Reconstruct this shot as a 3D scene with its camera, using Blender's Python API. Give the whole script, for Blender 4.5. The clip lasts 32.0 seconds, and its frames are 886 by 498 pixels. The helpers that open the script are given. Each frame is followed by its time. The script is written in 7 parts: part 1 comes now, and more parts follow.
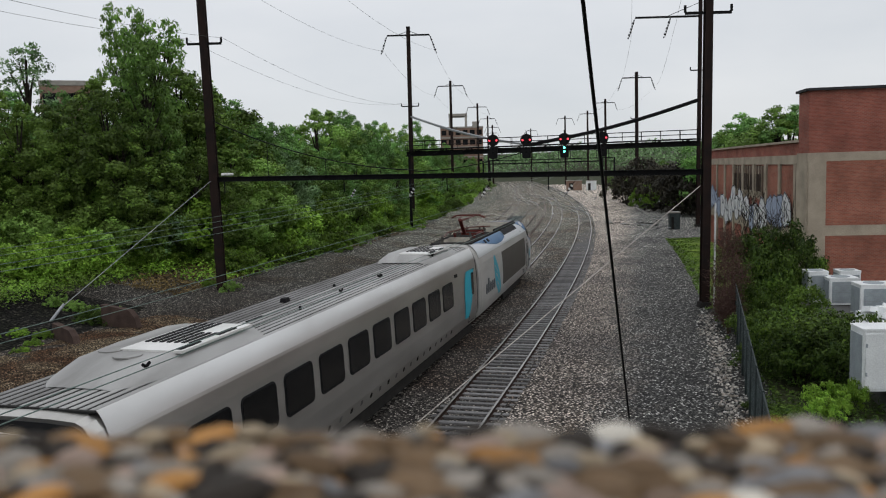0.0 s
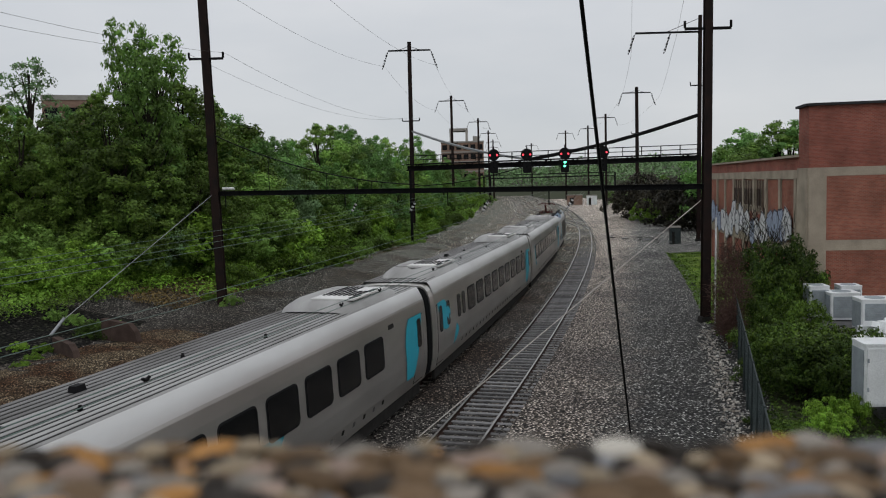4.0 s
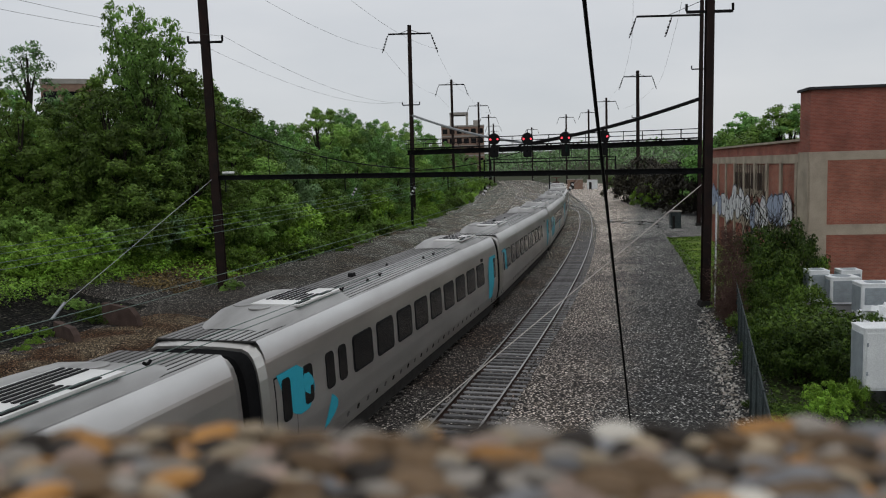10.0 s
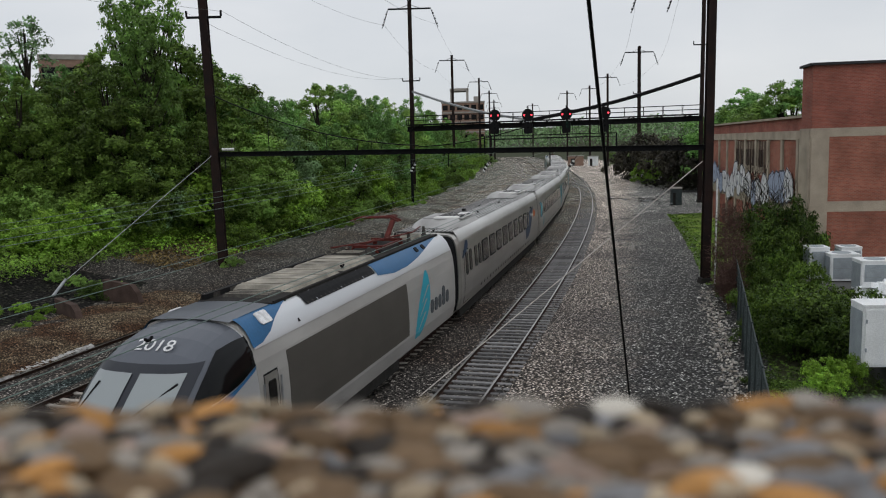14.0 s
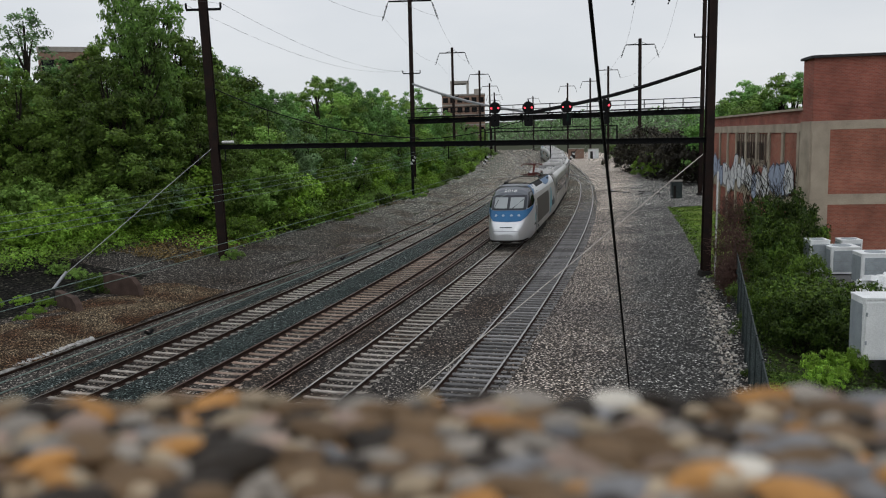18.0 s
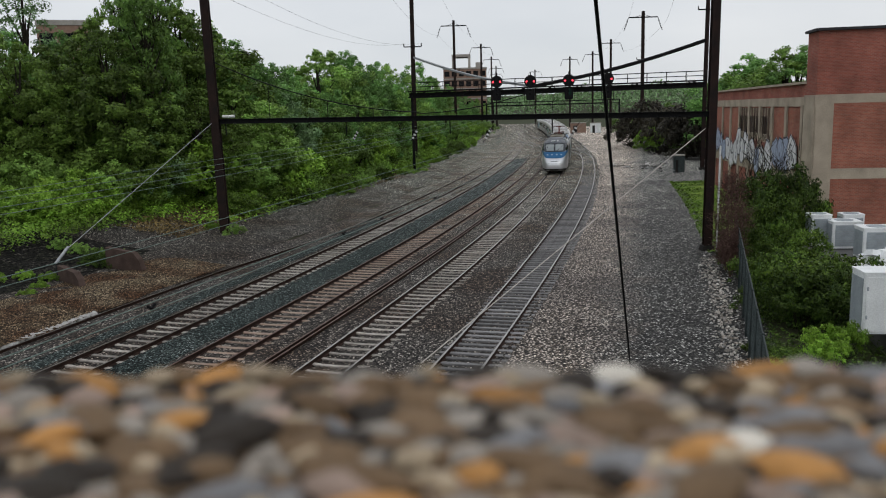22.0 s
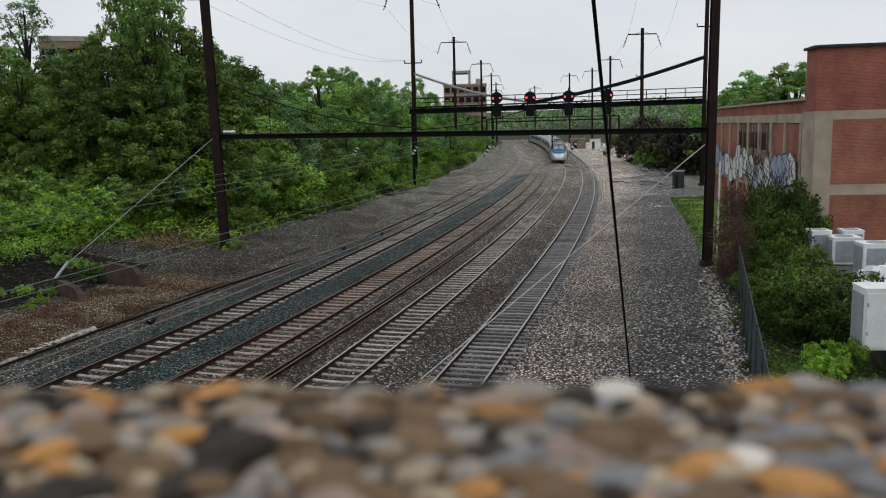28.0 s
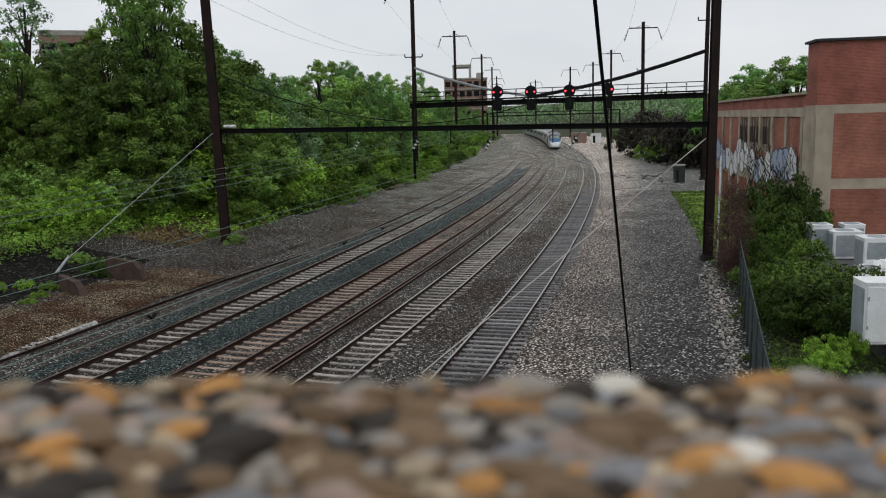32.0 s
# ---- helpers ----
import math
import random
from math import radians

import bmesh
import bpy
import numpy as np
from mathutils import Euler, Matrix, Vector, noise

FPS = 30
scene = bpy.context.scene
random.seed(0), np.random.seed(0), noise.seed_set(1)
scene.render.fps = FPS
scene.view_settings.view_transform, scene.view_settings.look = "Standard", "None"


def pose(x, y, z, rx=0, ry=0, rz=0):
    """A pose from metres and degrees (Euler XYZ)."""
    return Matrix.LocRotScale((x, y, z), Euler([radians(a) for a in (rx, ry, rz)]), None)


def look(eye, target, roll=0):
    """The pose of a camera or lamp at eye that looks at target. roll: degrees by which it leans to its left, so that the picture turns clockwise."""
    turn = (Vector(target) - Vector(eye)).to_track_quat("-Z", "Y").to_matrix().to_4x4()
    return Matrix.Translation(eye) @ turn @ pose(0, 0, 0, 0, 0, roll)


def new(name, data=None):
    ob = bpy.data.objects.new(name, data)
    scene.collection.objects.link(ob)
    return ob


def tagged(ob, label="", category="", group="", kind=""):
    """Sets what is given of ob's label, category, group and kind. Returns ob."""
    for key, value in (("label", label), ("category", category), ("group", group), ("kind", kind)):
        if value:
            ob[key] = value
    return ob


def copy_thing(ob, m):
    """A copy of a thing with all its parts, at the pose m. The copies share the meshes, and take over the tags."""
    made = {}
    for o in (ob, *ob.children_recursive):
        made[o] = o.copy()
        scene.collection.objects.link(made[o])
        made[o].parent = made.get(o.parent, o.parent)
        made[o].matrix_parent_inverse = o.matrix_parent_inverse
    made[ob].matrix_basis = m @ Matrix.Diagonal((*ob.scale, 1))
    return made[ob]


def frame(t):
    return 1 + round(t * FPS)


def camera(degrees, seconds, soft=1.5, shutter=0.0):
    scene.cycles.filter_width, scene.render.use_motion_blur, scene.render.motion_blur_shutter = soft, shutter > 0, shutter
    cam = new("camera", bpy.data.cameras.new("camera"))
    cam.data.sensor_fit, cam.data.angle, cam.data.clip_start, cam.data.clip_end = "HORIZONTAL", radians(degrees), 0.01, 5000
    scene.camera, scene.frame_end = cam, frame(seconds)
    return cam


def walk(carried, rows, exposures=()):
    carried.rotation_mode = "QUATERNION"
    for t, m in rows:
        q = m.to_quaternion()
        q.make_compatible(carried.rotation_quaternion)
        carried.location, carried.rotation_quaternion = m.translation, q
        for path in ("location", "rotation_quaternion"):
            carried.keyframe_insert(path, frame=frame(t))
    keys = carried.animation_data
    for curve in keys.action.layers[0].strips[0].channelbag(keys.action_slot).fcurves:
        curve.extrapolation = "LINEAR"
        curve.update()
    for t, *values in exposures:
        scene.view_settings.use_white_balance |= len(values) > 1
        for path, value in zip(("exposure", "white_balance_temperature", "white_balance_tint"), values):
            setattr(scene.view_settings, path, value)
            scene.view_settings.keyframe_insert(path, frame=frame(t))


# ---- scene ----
cam = camera(57.7, 32.0, soft=1.1)
cam.data.dof.use_dof = True
cam.data.dof.focus_distance = 60.0
cam.data.dof.aperture_fstop = 10.0
EYE = (0.0, 0.0, 7.6)
ROWS = [
    (0, 84.29, 1.69, -0.46), (0.5, 84.62, 1.69, -0.46), (1, 85.26, 1.67, -0.42), (1.5, 85.56, 1.63, -0.42),
    (2, 85.67, 1.61, -0.41), (2.5, 85.68, 1.63, -0.42), (3, 85.61, 1.63, -0.42), (3.5, 85.44, 1.63, -0.41),
    (5.5, 85.01, 1.64, -0.41), (6, 84.84, 1.63, -0.40), (6.5, 84.74, 1.62, -0.40), (7, 84.69, 1.63, -0.40),
    (7.5, 84.68, 1.62, -0.40), (8, 84.63, 1.63, -0.40), (8.5, 84.51, 1.64, -0.40), (9, 84.45, 1.64, -0.39),
    (9.5, 84.34, 1.62, -0.40), (10, 84.20, 1.63, -0.39), (10.5, 83.83, 1.63, -0.39), (11, 83.59, 1.62, -0.39),
    (11.5, 83.29, 1.62, -0.39), (12, 83.17, 1.62, -0.38), (12.5, 83.05, 1.63, -0.38), (13, 82.90, 1.63, -0.37),
    (13.5, 82.76, 1.60, -0.38), (14, 82.55, 1.63, -0.37), (14.5, 82.37, 1.62, -0.37), (16.5, 82.10, 1.63, -0.36),
    (17, 82.09, 1.63, -0.36), (17.5, 82.02, 1.63, -0.36), (18, 82.04, 1.62, -0.35), (18.5, 81.90, 1.64, -0.34),
    (19, 81.62, 1.64, -0.34), (19.5, 81.31, 1.67, -0.34), (20, 81.32, 1.66, -0.34), (20.5, 81.09, 1.66, -0.35),
    (21, 80.86, 1.66, -0.34), (21.5, 80.62, 1.65, -0.29), (22, 80.24, 1.66, -0.25), (22.5, 79.93, 1.63, -0.23),
    (23, 79.94, 1.62, -0.23), (23.5, 79.94, 1.62, -0.23), (24, 80.16, 1.58, -0.21), (24.5, 80.47, 1.60, -0.24),
    (25, 80.93, 1.62, -0.25), (25.5, 81.21, 1.57, -0.23), (27.5, 81.34, 1.59, -0.25), (28, 81.34, 1.58, -0.24),
    (28.5, 81.36, 1.61, -0.24), (29, 81.28, 1.57, -0.23), (29.5, 81.18, 1.59, -0.23), (30, 81.12, 1.61, -0.21),
    (30.5, 81.06, 1.60, -0.24), (31, 80.96, 1.59, -0.20), (31.5, 80.96, 1.57, -0.24), (32, 80.94, 1.62, -0.20),
]
walk(cam, [(t, pose(*EYE, rx, ry, rz)) for t, rx, ry, rz in ROWS],
     exposures=((0, 0.06), (1, -0.06), (2, -0.14), (9, -0.15), (13, 0.0), (20, 0.08), (32, 0.12)))

# ---------------------------------------------------------------- light
world = bpy.data.worlds.new("overcast_sky")
scene.world = world
world.use_nodes = True
wn, wl = world.node_tree.nodes, world.node_tree.links
wn.clear()
w_out = wn.new("ShaderNodeOutputWorld")
w_bg = wn.new("ShaderNodeBackground")
w_sky = wn.new("ShaderNodeTexSky")
w_sky.sky_type, w_sky.sun_disc = "NISHITA", False
w_sky.sun_elevation, w_sky.sun_rotation = radians(52), radians(150)
w_scale = wn.new("ShaderNodeVectorMath")
w_scale.operation = "SCALE"
w_scale.inputs["Scale"].default_value = 0.1
w_tc = wn.new("ShaderNodeTexCoord")
w_map = wn.new("ShaderNodeMapping")
w_map.inputs["Scale"].default_value = (1.0, 1.0, 3.0)
w_cloud = wn.new("ShaderNodeTexNoise")
w_cloud.inputs["Scale"].default_value = 2.2
w_cloud.inputs["Detail"].default_value = 5.0
w_ramp = wn.new("ShaderNodeValToRGB")
w_ramp.color_ramp.elements[0].position, w_ramp.color_ramp.elements[1].position = 0.3, 0.72
w_ramp.color_ramp.elements[0].color = (0.62, 0.65, 0.69, 1)
w_ramp.color_ramp.elements[1].color = (0.78, 0.79, 0.81, 1)
w_mix = wn.new("ShaderNodeMix")
w_mix.data_type = "RGBA"
w_mix.inputs[0].default_value = 0.9
wl.new(w_tc.outputs["Generated"], w_map.inputs["Vector"])
wl.new(w_map.outputs["Vector"], w_cloud.inputs["Vector"])
wl.new(w_cloud.outputs["Fac"], w_ramp.inputs["Fac"])
wl.new(w_sky.outputs["Color"], w_scale.inputs[0])
wl.new(w_scale.outputs["Vector"], w_mix.inputs[6])
wl.new(w_ramp.outputs["Color"], w_mix.inputs[7])
wl.new(w_mix.outputs[2], w_bg.inputs["Color"])
# an overcast sky is brighter towards the zenith
w_sep = wn.new("ShaderNodeSeparateXYZ")
w_zen = wn.new("ShaderNodeMapRange")
w_zen.inputs["From Min"].default_value, w_zen.inputs["From Max"].default_value = 0.15, 1.0
w_zen.inputs["To Min"].default_value, w_zen.inputs["To Max"].default_value = 1.0, 1.6
wl.new(w_tc.outputs["Generated"], w_sep.inputs[0])
wl.new(w_sep.outputs[2], w_zen.inputs["Value"])
wl.new(w_zen.outputs["Result"], w_bg.inputs["Strength"])
wl.new(w_bg.outputs["Background"], w_out.inputs["Surface"])

sun_data = bpy.data.lights.new("sun", "SUN")
sun_data.energy, sun_data.angle, sun_data.color = 0.35, radians(25), (1.0, 0.97, 0.93)
sun = new("sun", sun_data)
sun.matrix_world = look((0, 0, 60), (-20, 45, 0))

# ---------------------------------------------------------------- materials


def material(name, base, rough=0.8, metal=0.0, dark=0.6, scale=6.0, bump=0.2, grain=60.0, tint=None, emit=0.0, rnd=0.0, spec=0.12,
             stretch=(1, 1, 1), big=0.0, alpha=1.0, island=0.0):
    """Base colour with blotches and fine grain; tint: a second colour; rnd: change from object to object."""
    m = bpy.data.materials.new(name)
    m.use_nodes = True
    n, l = m.node_tree.nodes, m.node_tree.links
    b = n["Principled BSDF"]
    b.inputs["Roughness"].default_value, b.inputs["Metallic"].default_value = rough, metal
    b.inputs["Specular IOR Level"].default_value = spec
    tc = n.new("ShaderNodeTexCoord")
    mp = n.new("ShaderNodeMapping")
    mp.inputs["Scale"].default_value = stretch
    l.new(tc.outputs["Object"], mp.inputs["Vector"])
    blot = n.new("ShaderNodeTexNoise")
    blot.inputs["Scale"].default_value, blot.inputs["Detail"].default_value = scale, 6.0
    fine = n.new("ShaderNodeTexNoise")
    fine.inputs["Scale"].default_value, fine.inputs["Detail"].default_value = grain, 4.0
    l.new(mp.outputs["Vector"], blot.inputs["Vector"])
    l.new(mp.outputs["Vector"], fine.inputs["Vector"])
    ramp = n.new("ShaderNodeValToRGB")
    ramp.color_ramp.elements[0].position, ramp.color_ramp.elements[1].position = 0.32, 0.68
    second = tint or [c * dark for c in base]
    ramp.color_ramp.elements[0].color = (*second, 1)
    ramp.color_ramp.elements[1].color = (*base, 1)
    l.new(blot.outputs["Fac"], ramp.inputs["Fac"])
    mul = n.new("ShaderNodeMix")
    mul.data_type, mul.blend_type = "RGBA", "MULTIPLY"
    mul.inputs[0].default_value = 0.55
    fr = n.new("ShaderNodeValToRGB")
    fr.color_ramp.elements[0].position, fr.color_ramp.elements[1].position = 0.35, 0.65
    fr.color_ramp.elements[0].color, fr.color_ramp.elements[1].color = (dark, dark, dark, 1), (1.15, 1.15, 1.15, 1)
    l.new(fine.outputs["Fac"], fr.inputs["Fac"])
    l.new(ramp.outputs["Color"], mul.inputs[6])
    l.new(fr.outputs["Color"], mul.inputs[7])
    col = mul.outputs[2]
    if rnd or island:
        hs = n.new("ShaderNodeHueSaturation")
        mr = n.new("ShaderNodeMapRange")
        k = rnd or island
        mr.inputs["To Min"].default_value, mr.inputs["To Max"].default_value = 1 - k, 1 + k
        if rnd:
            oi = n.new("ShaderNodeObjectInfo")
            l.new(oi.outputs["Random"], mr.inputs["Value"])
        else:
            ge = n.new("ShaderNodeNewGeometry")
            l.new(ge.outputs["Random Per Island"], mr.inputs["Value"])
        l.new(mr.outputs["Result"], hs.inputs["Value"])
        l.new(col, hs.inputs["Color"])
        col = hs.outputs["Color"]
    l.new(col, b.inputs["Base Color"])
    if bump:
        bp = n.new("ShaderNodeBump")
        bp.inputs["Strength"].default_value, bp.inputs["Distance"].default_value = bump, 0.02
        l.new(fine.outputs["Fac"], bp.inputs["Height"])
        l.new(bp.outputs["Normal"], b.inputs["Normal"])
    if emit:
        b.inputs["Emission Color"].default_value = (*base, 1)
        b.inputs["Emission Strength"].default_value = emit
    return m


def stones(name, a, c, d, size=14.0, patch=None, rough=0.9, bump=0.9, other=None, spec=0.08, far=None):
    """Loose stone: voronoi cells of three tones, with patches of a second hue."""
    m = bpy.data.materials.new(name)
    m.use_nodes = True
    n, l = m.node_tree.nodes, m.node_tree.links
    b = n["Principled BSDF"]
    b.inputs["Roughness"].default_value = rough
    b.inputs["Specular IOR Level"].default_value = spec
    tc = n.new("ShaderNodeTexCoord")
    v = n.new("ShaderNodeTexVoronoi")
    v.inputs["Scale"].default_value = size
    l.new(tc.outputs["Object"], v.inputs["Vector"])
    sep = n.new("ShaderNodeSeparateColor")
    l.new(v.outputs["Color"], sep.inputs["Color"])
    ramp = n.new("ShaderNodeValToRGB")
    e = ramp.color_ramp.elements
    e[0].position, e[0].color = 0.0, (*a, 1)
    e[1].position, e[1].color = 1.0, (*d, 1)
    mid = ramp.color_ramp.elements.new(0.76)
    mid.color = (*c, 1)
    l.new(sep.outputs[0], ramp.inputs["Fac"])
    tones = ramp.outputs["Color"]
    if other:
        # paler fresh stone spilled from the last track, thinning out across the yard and up the line
        r2 = n.new("ShaderNodeValToRGB")
        e2 = r2.color_ramp.elements
        e2[0].position, e2[0].color = 0.0, (*other[0], 1)
        e2[1].position, e2[1].color = 1.0, (*other[2], 1)
        e2.new(0.5).color = (*other[1], 1)
        l.new(sep.outputs[1], r2.inputs["Fac"])
        dot = n.new("ShaderNodeVectorMath")
        dot.operation = "DOT_PRODUCT"
        dot.inputs[1].default_value = (0.961, -0.235, 0)
        l.new(tc.outputs["Object"], dot.inputs[0])
        dn = n.new("ShaderNodeTexNoise")
        dn.inputs["Scale"].default_value, dn.inputs["Detail"].default_value = 0.7, 8.0
        l.new(tc.outputs["Object"], dn.inputs["Vector"])
        off = n.new("ShaderNodeMath")
        off.operation = "MULTIPLY_ADD"
        off.inputs[1].default_value = 5.0
        l.new(dn.outputs["Fac"], off.inputs[0])
        l.new(dot.outputs["Value"], off.inputs[2])
        edge_m = n.new("ShaderNodeMapRange")
        edge_m.inputs["From Min"].default_value, edge_m.inputs["From Max"].default_value = 0.6, 3.0
        edge_m.inputs["To Min"].default_value, edge_m.inputs["To Max"].default_value = 1.0, 0.0
        l.new(off.outputs[0], edge_m.inputs["Value"])
        two = n.new("ShaderNodeMix")
        two.data_type = "RGBA"
        l.new(edge_m.outputs["Result"], two.inputs[0])
        l.new(tones, two.inputs[6])
        l.new(r2.outputs["Color"], two.inputs[7])
        tones = two.outputs[2]
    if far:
        # haze and wet sheen painted in: stone colour multiplied paler up the line
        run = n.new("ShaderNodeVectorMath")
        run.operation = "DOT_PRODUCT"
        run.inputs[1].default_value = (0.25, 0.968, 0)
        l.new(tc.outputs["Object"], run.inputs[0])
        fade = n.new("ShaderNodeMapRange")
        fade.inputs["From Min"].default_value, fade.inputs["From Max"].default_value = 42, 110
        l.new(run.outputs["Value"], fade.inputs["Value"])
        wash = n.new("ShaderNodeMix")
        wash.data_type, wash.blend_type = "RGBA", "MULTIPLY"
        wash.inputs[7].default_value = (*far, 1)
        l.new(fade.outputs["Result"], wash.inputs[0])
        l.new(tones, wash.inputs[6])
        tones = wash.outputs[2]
    # shade between the stones, painted by darkening the colour at cell edges
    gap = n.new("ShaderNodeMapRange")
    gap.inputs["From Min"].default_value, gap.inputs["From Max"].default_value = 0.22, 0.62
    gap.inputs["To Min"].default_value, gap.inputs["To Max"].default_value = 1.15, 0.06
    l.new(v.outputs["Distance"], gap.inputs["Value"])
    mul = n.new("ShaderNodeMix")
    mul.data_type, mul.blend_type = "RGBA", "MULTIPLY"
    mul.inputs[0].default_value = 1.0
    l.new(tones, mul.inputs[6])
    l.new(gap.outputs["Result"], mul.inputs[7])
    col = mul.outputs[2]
    if patch:
        big = n.new("ShaderNodeTexNoise")
        big.inputs["Scale"].default_value, big.inputs["Detail"].default_value = patch[1], 5.0
        l.new(tc.outputs["Object"], big.inputs["Vector"])
        pr = n.new("ShaderNodeMapRange")
        pr.inputs["From Min"].default_value, pr.inputs["From Max"].default_value = 0.42, 0.62
        l.new(big.outputs["Fac"], pr.inputs["Value"])
        mx = n.new("ShaderNodeMix")
        mx.data_type, mx.blend_type = "RGBA", "MULTIPLY"
        mx.inputs[7].default_value = (*patch[0], 1)
        l.new(pr.outputs["Result"], mx.inputs[0])
        l.new(col, mx.inputs[6])
        col = mx.outputs[2]
    l.new(col, b.inputs["Base Color"])
    bp = n.new("ShaderNodeBump")
    bp.inputs["Strength"].default_value, bp.inputs["Distance"].default_value = bump, 0.05
    inv = n.new("ShaderNodeMath")
    inv.operation = "SUBTRACT"
    inv.inputs[0].default_value = 1.0
    l.new(v.outputs["Distance"], inv.inputs[1])
    l.new(inv.outputs[0], bp.inputs["Height"])
    l.new(bp.outputs["Normal"], b.inputs["Normal"])
    return m


def leaf_material(name, dark, light, hue=0.0):
    m = bpy.data.materials.new(name)
    m.use_nodes = True
    n, l = m.node_tree.nodes, m.node_tree.links
    b = n["Principled BSDF"]
    b.inputs["Roughness"].default_value, b.inputs["Specular IOR Level"].default_value = 0.55, 0.12
    ge = n.new("ShaderNodeNewGeometry")
    ramp = n.new("ShaderNodeValToRGB")
    ramp.color_ramp.elements[0].color, ramp.color_ramp.elements[1].color = (*dark, 1), (*light, 1)
    l.new(ge.outputs["Random Per Island"], ramp.inputs["Fac"])
    oi = n.new("ShaderNodeObjectInfo")
    mr = n.new("ShaderNodeMapRange")
    mr.inputs["To Min"].default_value, mr.inputs["To Max"].default_value = 0.6, 1.45
    l.new(oi.outputs["Random"], mr.inputs["Value"])
    tc = n.new("ShaderNodeTexCoord")
    no = n.new("ShaderNodeTexNoise")
    no.inputs["Scale"].default_value = 0.45
    l.new(tc.outputs["Object"], no.inputs["Vector"])
    m2 = n.new("ShaderNodeMapRange")
    m2.inputs["From Min"].default_value, m2.inputs["From Max"].default_value = 0.3, 0.7
    m2.inputs["To Min"].default_value, m2.inputs["To Max"].default_value = 0.55, 1.4
    l.new(no.outputs["Fac"], m2.inputs["Value"])
    mm = n.new("ShaderNodeMath")
    mm.operation = "MULTIPLY"
    l.new(mr.outputs["Result"], mm.inputs[0])
    l.new(m2.outputs["Result"], mm.inputs[1])
    hs = n.new("ShaderNodeHueSaturation")
    hm = n.new("ShaderNodeMapRange")
    hm.inputs["To Min"].default_value, hm.inputs["To Max"].default_value = 0.474, 0.508
    l.new(no.outputs["Fac"], hm.inputs["Value"])
    l.new(hm.outputs["Result"], hs.inputs["Hue"])
    l.new(mm.outputs[0], hs.inputs["Value"])
    l.new(ramp.outputs["Color"], hs.inputs["Color"])
    l.new(hs.outputs["Color"], b.inputs["Base Color"])
    tr = n.new("ShaderNodeBsdfTranslucent")
    l.new(hs.outputs["Color"], tr.inputs["Color"])
    ms = n.new("ShaderNodeMixShader")
    ms.inputs[0].default_value = 0.06
    l.new(b.outputs["BSDF"], ms.inputs[1])
    l.new(tr.outputs["BSDF"], ms.inputs[2])
    l.new(ms.outputs["Shader"], n["Material Output"].inputs["Surface"])
    return m


def glass(name, tone=(0.02, 0.025, 0.03), rough=0.08, spec=0.5):
    m = bpy.data.materials.new(name)
    m.use_nodes = True
    b = m.node_tree.nodes["Principled BSDF"]
    b.inputs["Base Color"].default_value = (*tone, 1)
    b.inputs["Roughness"].default_value = rough
    b.inputs["Specular IOR Level"].default_value = spec
    return m


def glow(name, colour, strength):
    m = bpy.data.materials.new(name)
    m.use_nodes = True
    b = m.node_tree.nodes["Principled BSDF"]
    b.inputs["Base Color"].default_value = (*[c * 0.3 for c in colour], 1)
    b.inputs["Emission Color"].default_value = (*colour, 1)
    b.inputs["Emission Strength"].default_value = strength
    return m


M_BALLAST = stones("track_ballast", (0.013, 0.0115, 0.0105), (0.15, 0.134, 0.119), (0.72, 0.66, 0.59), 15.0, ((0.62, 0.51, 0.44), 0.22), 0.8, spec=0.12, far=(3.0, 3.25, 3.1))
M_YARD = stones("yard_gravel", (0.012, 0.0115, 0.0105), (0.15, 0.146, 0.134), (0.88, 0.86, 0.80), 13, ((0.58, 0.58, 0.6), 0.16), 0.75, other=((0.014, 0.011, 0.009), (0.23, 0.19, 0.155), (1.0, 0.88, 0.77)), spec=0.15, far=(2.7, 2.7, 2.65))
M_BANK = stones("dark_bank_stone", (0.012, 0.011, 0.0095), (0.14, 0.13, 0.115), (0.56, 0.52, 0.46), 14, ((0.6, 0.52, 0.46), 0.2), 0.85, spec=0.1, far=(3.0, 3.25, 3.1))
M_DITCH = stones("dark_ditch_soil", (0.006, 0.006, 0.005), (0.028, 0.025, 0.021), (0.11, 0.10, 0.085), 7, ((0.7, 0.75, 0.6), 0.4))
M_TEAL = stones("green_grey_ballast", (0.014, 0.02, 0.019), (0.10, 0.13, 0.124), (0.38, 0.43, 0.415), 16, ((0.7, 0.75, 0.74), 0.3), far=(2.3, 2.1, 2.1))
M_TAN = stones("tan_rubble", (0.03, 0.021, 0.012), (0.30, 0.225, 0.14), (0.70, 0.58, 0.41), 18, ((0.5, 0.34, 0.27), 0.5))
M_SOIL = material("soil_and_leaf_litter", (0.035, 0.036, 0.018), 0.95, dark=0.5, scale=0.35, grain=9, bump=0.5, tint=(0.035, 0.045, 0.018))
M_GRASS = material("yard_grass", (0.27, 0.38, 0.055), 0.9, dark=0.6, scale=1.2, grain=30, bump=0.5, tint=(0.08, 0.13, 0.03))
M_SLAB = material("wet_asphalt_pan", (0.13, 0.128, 0.125), 0.6, dark=0.7, scale=0.4, grain=24)
M_RAILD = material("dull_brown_rail_head", (0.16, 0.14, 0.125), 0.34, 0.8, dark=0.6, scale=3, grain=40, bump=0.05)
M_RAIL = material("worn_rail_steel", (0.36, 0.345, 0.33), 0.28, 0.9, dark=0.7, scale=3, grain=40, bump=0.05)
M_RAILR = material("red_brown_rail_head", (0.12, 0.062, 0.048), 0.45, 0.5, dark=0.6, scale=3, grain=40, bump=0.05)
